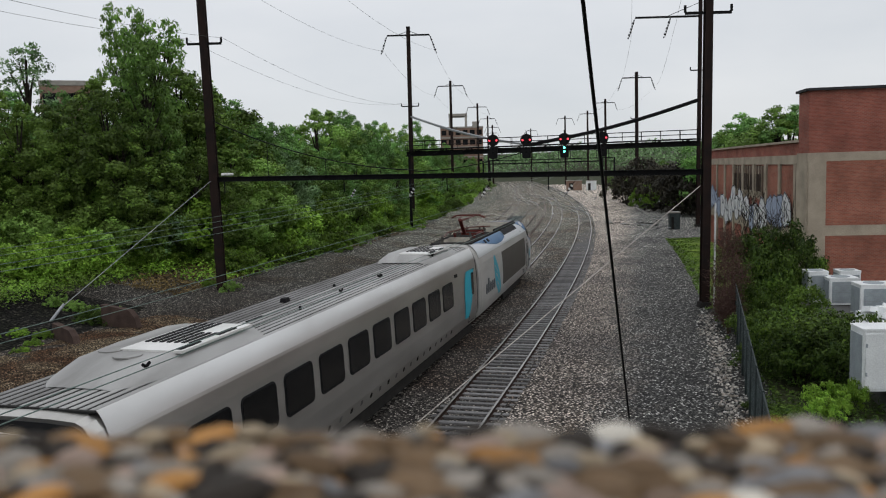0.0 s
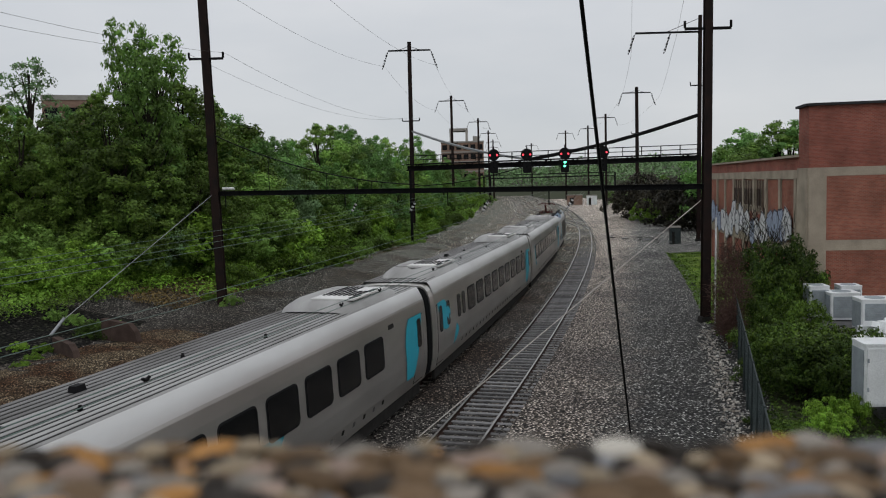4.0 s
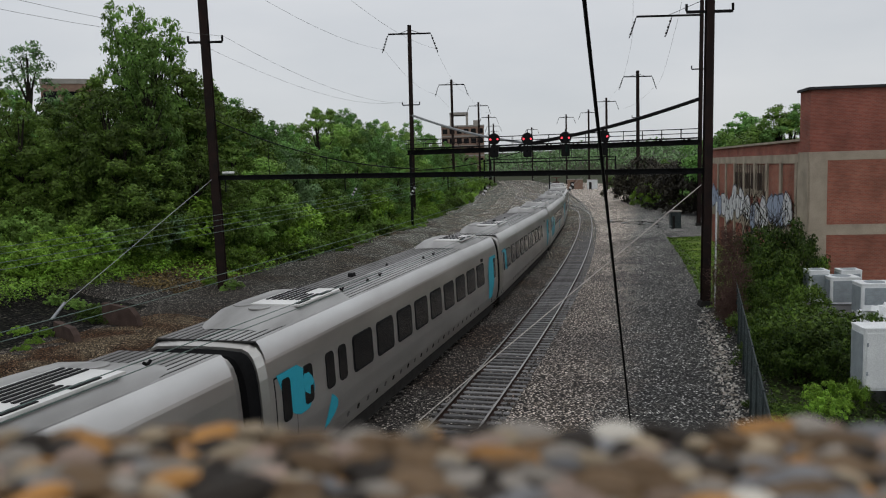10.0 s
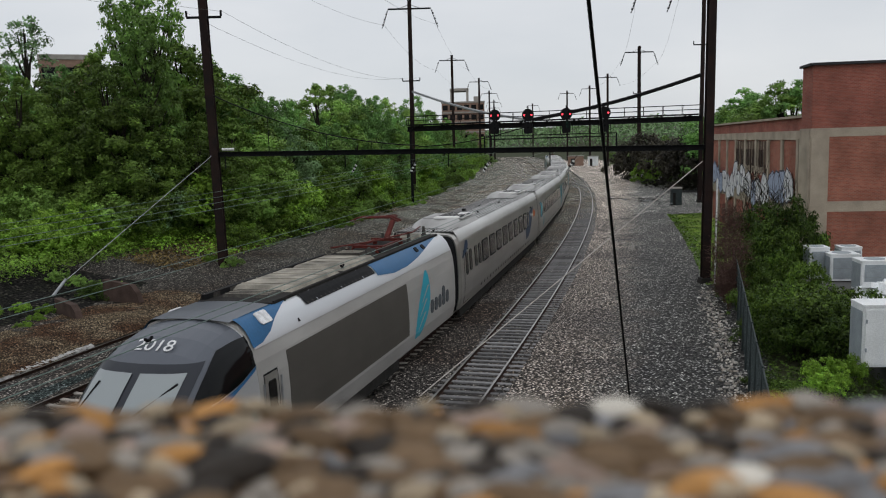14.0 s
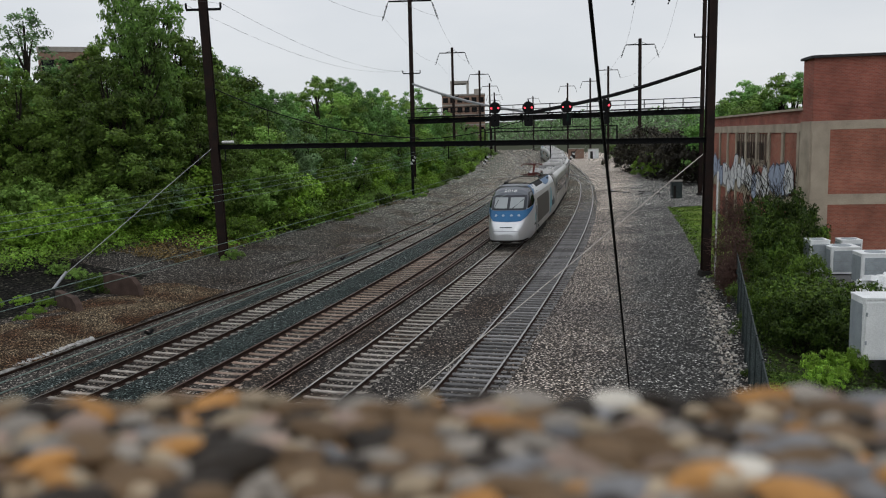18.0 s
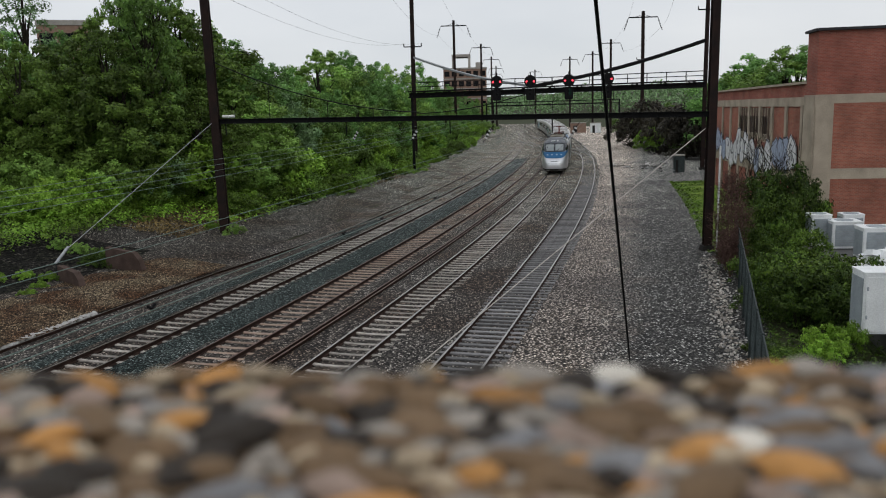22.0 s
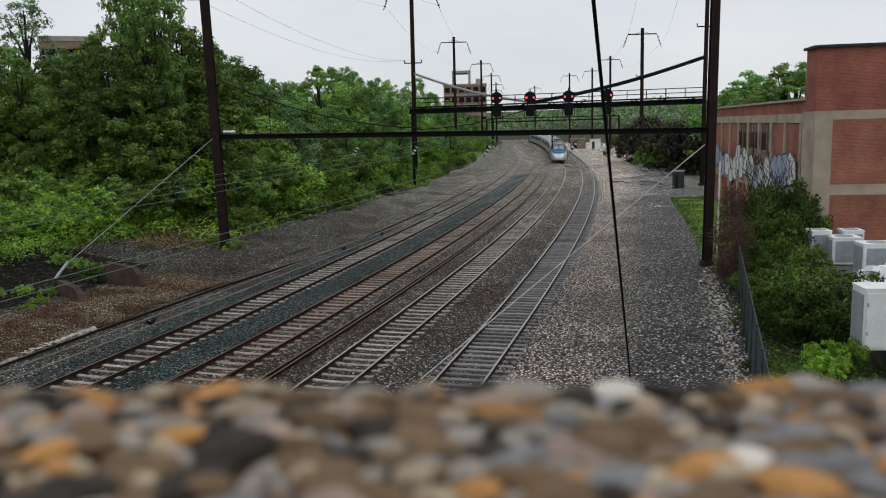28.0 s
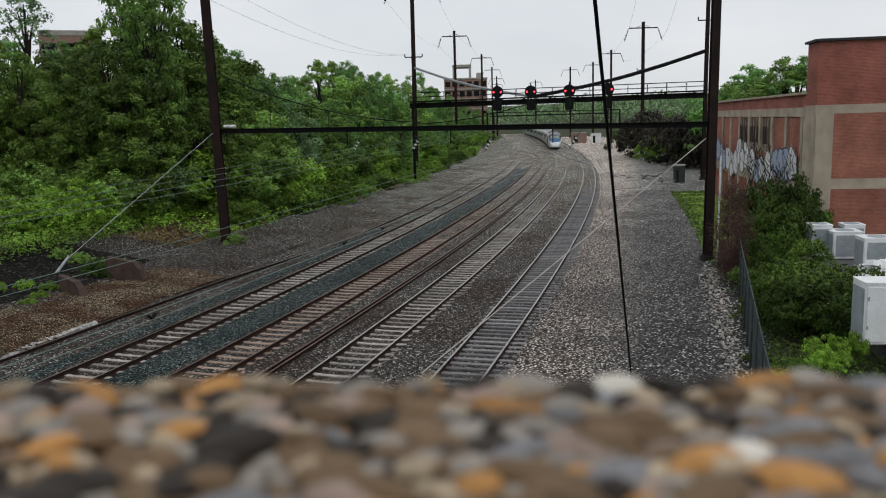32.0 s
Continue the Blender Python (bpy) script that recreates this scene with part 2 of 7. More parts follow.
M_RUST = material("rusty_rail_side", (0.045, 0.026, 0.02), 0.8, 0.2, dark=0.5, scale=5, grain=50)
M_TIEC = material("concrete_tie", (0.40, 0.37, 0.33), 0.9, dark=0.55, scale=4, grain=35, rnd=0.35, tint=(0.20, 0.18, 0.16))
M_TIEW = material("weathered_wood_tie", (0.24, 0.235, 0.235), 0.9, dark=0.5, scale=3, grain=30, rnd=0.35, stretch=(1, 6, 6))
M_TIER = material("rust_stained_tie", (0.34, 0.265, 0.21), 0.9, dark=0.5, scale=3, grain=30, rnd=0.3, tint=(0.21, 0.145, 0.115))
M_POLE = material("black_rusted_steel", (0.014, 0.011, 0.0105), 0.8, 0.1, dark=0.5, scale=1.5, grain=30, tint=(0.028, 0.016, 0.013))
M_STEEL = material("black_painted_steel", (0.009, 0.009, 0.0095), 0.7, 0.1, dark=0.6, scale=2, grain=40)
M_GALV = material("galvanised_steel", (0.35, 0.36, 0.37), 0.5, 0.7, dark=0.7, scale=6, grain=60)
M_WIRE = material("dark_copper_wire", (0.05, 0.06, 0.055), 0.5, 0.5, bump=0)
M_WIREP = material("pale_guy_strand", (0.5, 0.46, 0.42), 0.6, 0.1, bump=0)
M_WIREL = material("pale_weathered_wire", (0.16, 0.22, 0.195), 0.5, 0.3, bump=0)
M_INSUL = material("white_porcelain_insulator", (0.75, 0.75, 0.73), 0.25, bump=0)
M_RED = glow("red_signal_lens", (1.0, 0.06, 0.09), 2.2)
M_GREEN = glow("green_signal_lens", (0.1, 1.0, 0.62), 5.0)
M_CONC = material("buff_concrete_band", (0.42, 0.355, 0.275), 0.9, dark=0.75, scale=0.8, grain=20, tint=(0.27, 0.23, 0.18))
M_PEB = [material("pebble_" + k, c, 0.6, dark=0.7, scale=60, grain=300, bump=0.15, rnd=0.25) for k, c in (
    ("brown", (0.155, 0.10, 0.056)), ("ochre", (0.40, 0.20, 0.065)), ("grey", (0.27, 0.24, 0.205)), ("buff", (0.36, 0.285, 0.195)),
    ("dark", (0.035, 0.028, 0.022)), ("white", (0.80, 0.74, 0.64)), ("blue_grey", (0.21, 0.207, 0.21)), ("rose", (0.34, 0.25, 0.20)))]
M_MATRIX = stones("exposed_aggregate_cement", (0.02, 0.014, 0.010), (0.06, 0.042, 0.03), (0.16, 0.12, 0.085), 95, bump=0.12)
M_PSIDE = material("pale_power_car_side", (0.42, 0.41, 0.39), 0.45, 0.3, dark=0.92, scale=0.6, grain=120, bump=0.01, tint=(0.33, 0.32, 0.30), stretch=(1, 0.5, 2), spec=0.3)
M_PLATE = material("pale_louvre_plate", (0.72, 0.71, 0.69), 0.45, 0.1, dark=0.9, scale=1.2, grain=120, bump=0.01, tint=(0.55, 0.54, 0.52), spec=0.3)
# sky highlight along the coach shoulder, put into a paler base colour
M_SHOULDER = material("highlight_roof_shoulder", (0.64, 0.635, 0.62), 0.35, 0.5, dark=0.95, scale=0.6, grain=160, bump=0.0, tint=(0.50, 0.49, 0.475), stretch=(2, 0.4, 1), spec=0.4)
M_BARK = material("grey_brown_bark", (0.034, 0.028, 0.022), 0.95, dark=0.5, scale=4, grain=20, bump=0.6, stretch=(3, 3, 0.6))
M_LEAF = leaf_material("deep_green_leaves", (0.07, 0.16, 0.042), (0.135, 0.285, 0.07))
M_LEAF2 = leaf_material("fresh_green_leaves", (0.1, 0.19, 0.04), (0.17, 0.31, 0.06))
M_LEAF3 = leaf_material("blue_green_leaves", (0.11, 0.2, 0.085), (0.17, 0.29, 0.125))
# near-black end of the ramp paints the shade between bush leaves
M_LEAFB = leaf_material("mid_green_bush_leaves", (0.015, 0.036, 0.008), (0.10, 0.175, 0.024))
M_LEAFM = leaf_material("olive_green_leaves", (0.055, 0.115, 0.026), (0.115, 0.22, 0.042))
# olive leaf, darkened in colour for the overshadowed left of the wood
M_LEAFD = leaf_material("shade_toned_olive_leaves", (0.05, 0.092, 0.018), (0.108, 0.188, 0.031))
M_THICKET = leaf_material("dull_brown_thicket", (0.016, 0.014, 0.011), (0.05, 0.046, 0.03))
# darker bush leaf, with shade between leaves put into its near-black tone
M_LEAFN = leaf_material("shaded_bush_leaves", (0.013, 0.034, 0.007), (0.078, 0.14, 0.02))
M_VINE = leaf_material("bright_vine_leaves", (0.095, 0.205, 0.024), (0.185, 0.345, 0.04))
M_DRYG = leaf_material("dry_tan_grass", (0.10, 0.075, 0.028), (0.22, 0.16, 0.06))
M_DEAD = material("dead_red_brown_brush", (0.11, 0.065, 0.053), 0.95, dark=0.6, scale=6, grain=40)
M_SILVER = material("brushed_stainless_body", (0.54, 0.525, 0.495), 0.32, 0.85, dark=0.9, scale=0.5, grain=160, bump=0.01, tint=(0.40, 0.385, 0.36), stretch=(1, 0.5, 2))
M_ROOF = material("grey_roof_paint", (0.40, 0.395, 0.385), 0.5, 0.25, dark=0.9, scale=0.6, grain=160, bump=0.01, tint=(0.20, 0.195, 0.185), stretch=(2, 0.4, 1), spec=0.3)
M_ROOFD = material("sooty_roof_paint", (0.22, 0.215, 0.21), 0.6, 0.2, dark=0.8, scale=0.8, grain=120, bump=0.01, tint=(0.11, 0.105, 0.10), stretch=(2, 0.4, 1), spec=0.2)
M_RIB = material("grimy_ribbed_roof", (0.03, 0.03, 0.029), 0.8, 0.0, dark=0.8, scale=0.6, grain=100, bump=0.02, tint=(0.018, 0.017, 0.016), stretch=(2, 0.3, 1))
M_GRIME = material("dark_underframe_grime", (0.03, 0.028, 0.026), 0.9, 0.1, dark=0.6, scale=3, grain=25)
M_BLACK = material("black_rubber_bellows", (0.012, 0.012, 0.013), 0.7, bump=0.1)
M_GLASS = glass("dark_train_glass", (0.004, 0.0045, 0.005), 0.1, 0.14)
# reflected sky is put into the windscreen's pale grey base colour
M_WIND = glass("windscreen_glass", (0.24, 0.265, 0.27), 0.1)
M_TEALP = material("teal_livery_vinyl", (0.025, 0.29, 0.38), 0.35, dark=0.95, scale=1, grain=20, bump=0)
M_BLUEP = material("blue_livery_paint", (0.028, 0.11, 0.235), 0.35, dark=0.85, scale=1, grain=20, bump=0)
M_NAVY = material("navy_livery_vinyl", (0.008, 0.032, 0.075), 0.35, dark=0.9, scale=1, grain=20, bump=0)
M_ORANGE = material("orange_livery_vinyl", (0.75, 0.17, 0.03), 0.4, bump=0)
M_LIME = material("lime_livery_vinyl", (0.25, 0.5, 0.05), 0.4, bump=0)
M_WHITEP = material("white_lettering", (0.8, 0.8, 0.8), 0.5, bump=0)
M_GREYL = material("dark_grey_lettering", (0.09, 0.1, 0.11), 0.5, bump=0)
M_NOSE = material("silver_nose_paint", (0.56, 0.57, 0.58), 0.3, 0.6, spec=0.4, dark=0.97, scale=1, grain=160, bump=0.0)
M_SCREENF = material("dark_screen_surround", (0.035, 0.038, 0.045), 0.35, 0.1, dark=0.9, scale=1, grain=150, bump=0.0)
M_HOODP = material("grey_cab_roof", (0.10, 0.108, 0.125), 0.35, 0.15, dark=0.95, scale=1, grain=150, bump=0.0)
M_PANTO = material("red_pantograph_frame", (0.13, 0.03, 0.024), 0.6, 0.2, dark=0.6, scale=4, grain=30)
M_ROOFGEAR = material("dirty_roof_gear", (0.10, 0.095, 0.085), 0.8, 0.2, dark=0.5, scale=2, grain=20, tint=(0.05, 0.045, 0.04))
M_SIDEG = material("taupe_side_grille", (0.085, 0.078, 0.068), 0.6, 0.2, dark=0.9, scale=1, grain=100, bump=0.02)
M_ACW = material("white_enclosure_paint", (0.74, 0.76, 0.76), 0.45, dark=0.85, scale=1.5, grain=25, bump=0.03)
M_ACG = material("grey_coil_guard", (0.34, 0.38, 0.40), 0.6, 0.2, dark=0.8, scale=3, grain=40)
M_FENCE = material("weathered_chain_link", (0.055, 0.07, 0.07), 0.6, 0.4, dark=0.6, scale=3, grain=40)
M_GRAF = material("pale_spray_paint", (0.66, 0.66, 0.67), 0.8, dark=0.75, scale=2, grain=20, bump=0)
M_GRAFD = material("dark_spray_paint", (0.10, 0.10, 0.12), 0.8, bump=0)
M_GRAFB = material("blue_spray_paint", (0.40, 0.46, 0.60), 0.8, bump=0)
M_BROWNW = material("brown_weathered_panel", (0.15, 0.095, 0.07), 0.85, dark=0.6, scale=1.5, grain=20, tint=(0.08, 0.055, 0.043))
M_LETTER = material("faded_dark_letter", (0.075, 0.052, 0.042), 0.85, dark=0.6, scale=3, grain=20, bump=0)
M_ROOFTAR = material("flat_roof_felt", (0.05, 0.05, 0.052), 0.9, dark=0.7, scale=1, grain=20)
M_FAR = material("far_brick", (0.26, 0.17, 0.13), 0.9, dark=0.8, scale=0.3, grain=3)
M_FARC = material("far_concrete", (0.33, 0.31, 0.28), 0.9, dark=0.8, scale=0.3, grain=3)


# ---------------------------------------------------------------- building helpers
class Mesh:
    """Collects vertices and faces; becomes one mesh object."""

    def __init__(self):
        self.v, self.f, self.k = [], [], []

    def face(self, pts, k=0):
        n = len(self.v)
        self.v += [tuple(p) for p in pts]
        self.f.append(tuple(range(n, n + len(pts))))
        self.k.append(k)

    def box(self, c, s, m=None, k=0, taper=1.0):
        n = len(self.v)
        for dz in (-0.5, 0.5):
            q = taper if dz > 0 else 1.0
            for dx, dy in ((-0.5, -0.5), (0.5, -0.5), (0.5, 0.5), (-0.5, 0.5)):
                p = Vector((dx * s[0] * q, dy * s[1] * q, dz * s[2]))
                p = (m @ p if m else p) + Vector(c)
                self.v.append(tuple(p))
        for f in ((3, 2, 1, 0), (4, 5, 6, 7), (0, 1, 5, 4), (1, 2, 6, 5), (2, 3, 7, 6), (3, 0, 4, 7)):
            self.f.append(tuple(n + i for i in f))
            self.k.append(k)

    def bar(self, a, b, w, h, k=0):
        """A square bar from a to b."""
        a, b = Vector(a), Vector(b)
        d = b - a
        m = d.to_track_quat("Y", "Z").to_matrix()
        self.box((a + b) / 2, (w, d.length, h), m, k)

    def tube(self, pts, r, n=6, k=0, cap=True):
        pts = [Vector(p) for p in pts]
        rad = r if isinstance(r, (list, tuple)) else [r] * len(pts)
        base = len(self.v)
        for i, p in enumerate(pts):
            d = pts[min(i + 1, len(pts) - 1)] - pts[max(i - 1, 0)]
            q = d.to_track_quat("Z", "Y")
            for j in range(n):
                a = 2 * math.pi * j / n
                self.v.append(tuple(p + q @ Vector((rad[i] * math.cos(a), rad[i] * math.sin(a), 0))))
        for i in range(len(pts) - 1):
            for j in range(n):
                a, b = base + i * n + j, base + i * n + (j + 1) % n
                self.f.append((a, b, b + n, a + n))
                self.k.append(k)
        if cap:
            self.f += [tuple(base + j for j in reversed(range(n))), tuple(base + (len(pts) - 1) * n + j for j in range(n))]
            self.k += [k, k]

    def loft(self, rings, closed=True, cap=True, k=0):
        base, n = len(self.v), len(rings[0])
        for r in rings:
            self.v += [tuple(p) for p in r]
        for i in range(len(rings) - 1):
            for j in range(n if closed else n - 1):
                a, b = base + i * n + j, base + i * n + (j + 1) % n
                self.f.append((a, b, b + n, a + n))
                self.k.append(k)
        if cap:
            self.f += [tuple(base + j for j in reversed(range(n))), tuple(base + (len(rings) - 1) * n + j for j in range(n))]
            self.k += [k, k]

    def plate(self, outline, axis, at, depth, k=0):
        """A flat plate: 2D outline, pushed along one axis from at by depth."""
        def put(p, q):
            return {"x": (q, p[0], p[1]), "y": (p[0], q, p[1]), "z": (p[0], p[1], q)}[axis]
        self.loft([[put(p, at) for p in outline], [put(p, at + depth) for p in outline]], k=k)

    def data(self, name, mats, smooth=False):
        me = bpy.data.meshes.new(name)
        me.from_pydata(self.v, [], self.f)
        mats = mats if isinstance(mats, (list, tuple)) else [mats]
        for m in mats:
            me.materials.append(m)
        me.polygons.foreach_set("material_index", self.k)
        if smooth:
            me.polygons.foreach_set("use_smooth", [True] * len(me.polygons))
        bm = bmesh.new()
        bm.from_mesh(me)
        bmesh.ops.recalc_face_normals(bm, faces=bm.faces)
        bm.to_mesh(me)
        bm.free()
        return me


def part(name, mesh, mats, parent=None, label="", smooth=False, at=None):
    ob = new(name, mesh.data(name, mats, smooth) if isinstance(mesh, Mesh) else mesh)
    if parent:
        ob.parent = parent
    if at:
        ob.matrix_basis = at
    if label:
        ob["label"] = label
    return ob


def thing(name, label, category, at=None, group="", kind=""):
    ob = new(name)
    ob.empty_display_size = 0.2
    if at:
        ob.matrix_basis = at
    return tagged(ob, label, category, group, kind)


def rrect(w, h, r, n=4, cx=0.0, cy=0.0):
    out = []
    for sx, sy, a0 in ((1, 1, 0), (-1, 1, 90), (-1, -1, 180), (1, -1, 270)):
        for i in range(n + 1):
            a = radians(a0 + 90 * i / n)
            out.append((cx + sx * (w / 2 - r) + r * math.cos(a), cy + sy * (h / 2 - r) + r * math.sin(a)))
    return out


def disc(r, n=16, cx=0.0, cy=0.0):
    return [(cx + r * math.cos(2 * math.pi * i / n), cy + r * math.sin(2 * math.pi * i / n)) for i in range(n)]


# ---------------------------------------------------------------- the line of the railway
def slope(y):
    y = max(y, 15.0)
    if y < 150:
        return 0.323026 - 2 * 7.58269e-4 * y + 3 * 4.89589e-7 * y * y
    return max(0.0, 0.12859 - 0.0004 * (y - 150))


LY = np.arange(-300.0, 900.0, 0.5)
LX = np.cumsum([slope(y) for y in LY]) * 0.5
LX += -6.207 - np.interp(15, LY, LX)
LS = np.concatenate(([0], np.cumsum(np.hypot(np.diff(LX), np.diff(LY)))))
LS -= np.interp(0, LY, LS)


def heading(s):
    return math.atan(slope(float(np.interp(s, LS, LY))))


def on_line(s, u=0.0, z=0.0):
    """s metres along the train's track from the bridge, u metres to its right."""
    x, y = float(np.interp(s, LS, LX)), float(np.interp(s, LS, LY))
    if s > LS[-1]:
        y += s - LS[-1]
    h = heading(s)
    return Vector((x + u * math.cos(h), y - u * math.sin(h), z))


def line_of(x, y):
    """The inverse: s and u of a place."""
    i = int(np.argmin((LX - x) ** 2 + (LY - y) ** 2))
    h = math.atan(slope(LY[i]))
    dx, dy = x - LX[i], y - LY[i]
    return LS[i] + dx * math.sin(h) + dy * math.cos(h), dx * math.cos(h) - dy * math.sin(h)


BANK = [(-900, 16), (-400, 13), (-120, 10), (-70, 8.0), (-50, 6.2), (-40, 4.6), (-32, 2.6), (-26, 1.5), (-22, 0.75), (-19.5, 0.35), (-17.5, 0.1), (-15.5, 0.05), (-14.2, 0.0),
        (-13, -0.2), (-12, -0.24), (13, -0.24), (16, -0.3), (40, -0.3), (90, 0), (200, 2), (500, 8), (900, 14)]


def ground_z(s, u):
    z = float(np.interp(u, [b[0] for b in BANK], [b[1] for b in BANK]))
    if u < -19:
        z += 0.5 * noise.noise((s * 0.06, u * 0.08, 3.1)) * min(1, (-19 - u) / 8)
    if s > 420:
        z += min(30, (s - 420) * 0.03) * min(1.0, max(0.0, (abs(u) - 12) / 120 + (s - 420) / 500))
    return z


def bed_z(s, u):
    """Ballast heaped over the ends of the ties and low between the rails."""
    d = min(abs(u - c) for c in (-7.95, -4.2, 0.0, 3.94))
    if u > 4.9:
        return -0.12 - 0.2 * (u - 4.9)
    crib = -0.185 + 0.045 * min(1.0, max(0.0, (s - 45) / 50))
    return crib + (-0.118 - crib) * min(1.0, max(0.0, (d - 0.8) / 0.25))


def strip(name, u0, u1, s0, s1, z, mat, label, ds=1.5, rough=0.02, wob=0.0, du=0.8):
    """A sheet that follows the line, lying a little above the ground."""
    m = Mesh()
    nu = max(2, int((u1 - u0) / du) + 1)
    n = int((s1 - s0) / ds) + 1
    for i in range(n):
        s = s0 + (s1 - s0) * i / (n - 1)
        for j in range(nu):
            u = u0 + (u1 - u0) * j / (nu - 1)
            if wob and j in (0, nu - 1):
                u += wob * noise.noise((s * 0.25, j, 7))
            zz = (z(s, u) if callable(z) else z) + rough * noise.noise((s * 0.7, u * 0.7, 1.7))
            m.v.append(tuple(on_line(s, u, zz)))
    for i in range(n - 1):
        for j in range(nu - 1):
            a = i * nu + j
            m.f.append((a, a + 1, a + nu + 1, a + nu))
            m.k.append(0)
    return tagged(part(name, m, mat, smooth=True), label, "ground", kind="structure")


# ---------------------------------------------------------------- ground
def build_ground():
    us = [-900, -400, -200, -120, -90, -70, -58, -50, -45, -40, -36, -32, -29, -26, -24, -22, -20.5, -19.5, -18, -16, -14, -13, -12, -8, -3, 3, 8, 12, 13, 14.5,
          16, 20, 26, 33, 40, 60, 90, 140, 200, 350, 500, 900]
    ss = list(range(-240, 300, 4)) + list(range(300, 500, 10)) + [500, 560, 640, 750, 900, 1100, 1400, 1800, 2400, 3200]
    m = Mesh()
    for s in ss:
        for u in us:
            m.v.append(tuple(on_line(s, u, ground_z(s, u))))
    n = len(us)
    for i in range(len(ss) - 1):
        for j in range(n - 1):
            a = i * n + j
            m.f.append((a, a + 1, a + n + 1, a + n))
            m.k.append(0)
    tagged(part("ground", m, M_SOIL, smooth=True), "dark soil and leaf litter beside the railway cutting", "ground", kind="structure")
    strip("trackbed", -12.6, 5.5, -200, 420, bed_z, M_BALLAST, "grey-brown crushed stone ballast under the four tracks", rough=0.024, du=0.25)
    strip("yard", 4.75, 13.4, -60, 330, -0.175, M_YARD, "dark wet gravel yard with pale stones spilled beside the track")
    strip("yard_far", 13.2, 24, 88, 330, -0.19, M_YARD, "wet grey gravel yard, painted paler with distance", wob=1.2)
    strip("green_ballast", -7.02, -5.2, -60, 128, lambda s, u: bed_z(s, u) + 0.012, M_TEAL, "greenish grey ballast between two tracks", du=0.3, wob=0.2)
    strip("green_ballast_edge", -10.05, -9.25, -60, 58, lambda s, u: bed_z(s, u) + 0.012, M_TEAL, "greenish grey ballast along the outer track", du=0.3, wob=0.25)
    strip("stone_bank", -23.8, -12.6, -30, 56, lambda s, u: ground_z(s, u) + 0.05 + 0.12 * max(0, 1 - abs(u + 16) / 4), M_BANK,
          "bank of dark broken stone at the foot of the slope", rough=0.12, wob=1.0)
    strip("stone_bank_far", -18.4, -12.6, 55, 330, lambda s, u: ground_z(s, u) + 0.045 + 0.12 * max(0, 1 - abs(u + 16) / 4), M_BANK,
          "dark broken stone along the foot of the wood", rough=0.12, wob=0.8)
    strip("ditch", -25.0, -17.2, 12, 42, lambda s, u: ground_z(s, u) + 0.11, M_DITCH, "near-black soil in the ditch above the rubble", rough=0.1, wob=0.8)
    strip("rubble", -16.9, -12.2, 10, 40, lambda s, u: ground_z(s, u) + 0.16 + 0.1 * max(0, 1 - abs(u + 14.5) / 2), M_TAN,
          "tan rubble and dry leaves along the ditch", rough=0.1, wob=0.8)


build_ground()


# ---------------------------------------------------------------- tracks
RAIL = [(-0.08, -0.17), (0.08, -0.17), (0.08, -0.15), (0.012, -0.13), (0.012, -0.045), (0.036, -0.035), (0.036, 0.0), (-0.036, 0.0), (-0.036, -0.035),
        (-0.012, -0.045), (-0.012, -0.13), (-0.08, -0.15)]


def rail_mesh(u, s0, s1, ds=2.0):
    m = Mesh()
    n = int((s1 - s0) / ds) + 1
    rings = []
    for i in range(n):
        s = s0 + (s1 - s0) * i / (n - 1)
        o = u(s) if callable(u) else u
        rings.append([on_line(s, o + p[0], p[1]) for p in RAIL])
    m.loft(rings)
    top = 6
    for i, f in enumerate(m.f):
        if len(f) == 4 and f[0] % 12 == top and f[1] % 12 == top + 1:
            m.k[i] = 1
    return m


def tie_data(mat, length, width, h, dip):
    m = Mesh()
    prof = [(-0.5, 0), (-0.3, 0), (-0.16, -dip), (0.16, -dip), (0.3, 0), (0.5, 0)]
    rings = []
    for x, z in prof:
        w = width / 2 * (0.92 if dip and abs(x) < 0.2 else 1.0)
        rings.append([(x * length, -w, -h), (x * length, -w * 0.9, z), (x * length, w * 0.9, z), (x * length, w, -h)])
    m.loft(rings)
    return m.data("tie", mat)


def build_track(name, u, mat, label, tie_len, tie_w, pitch, dip, near, s0=-190.0, s1=400.0, guard=()):
    t = thing(name, label, "railway track", kind="structure")
    for g in (-0.75, 0.75):
        part("rail", rail_mesh(u + g, s0, s1), [M_RUST, M_RAIL if u > -1 else M_RAILD if u < -6 else M_RAILR], t, "worn steel rail")
    for g in guard:
        part("guard_rail", rail_mesh(u + g, -20, 160), [M_RUST, M_RAIL], t, "inner guard rail")
    return t


TRACKS = [
    ("track_1", -7.95, M_TIEC, "main track with concrete ties and dark rails", 2.55, 0.2, 0.61, 0.03, 12.0),
    ("track_2", -4.2, M_TIER, "main track with rust-stained concrete ties", 2.55, 0.2, 0.61, 0.03, 10.0),
    ("track_3", 0.0, M_TIEC, "main track with pale concrete ties used by the train", 2.55, 0.2, 0.61, 0.03, 10.0),
    ("track_4", 3.94, M_TIEW, "siding with grey weathered wooden ties", 2.5, 0.23, 0.52, 0.0, 10.0),
]
TRACK_OBS = {}
for row in TRACKS:
    TRACK_OBS[row[0]] = build_track(*row)

# spare rails lying between the second and third tracks
spare = thing("spare_rails", "pair of rusty spare rails laid between two tracks", "rails", kind="structure")
for off in (-2.2, -1.98):
    part("rail", rail_mesh(off, -10, 190), [M_RUST, M_RAILR], spare)
edge = thing("old_rail", "old rusted rail lying along the edge of the ballast", "rails", kind="structure")
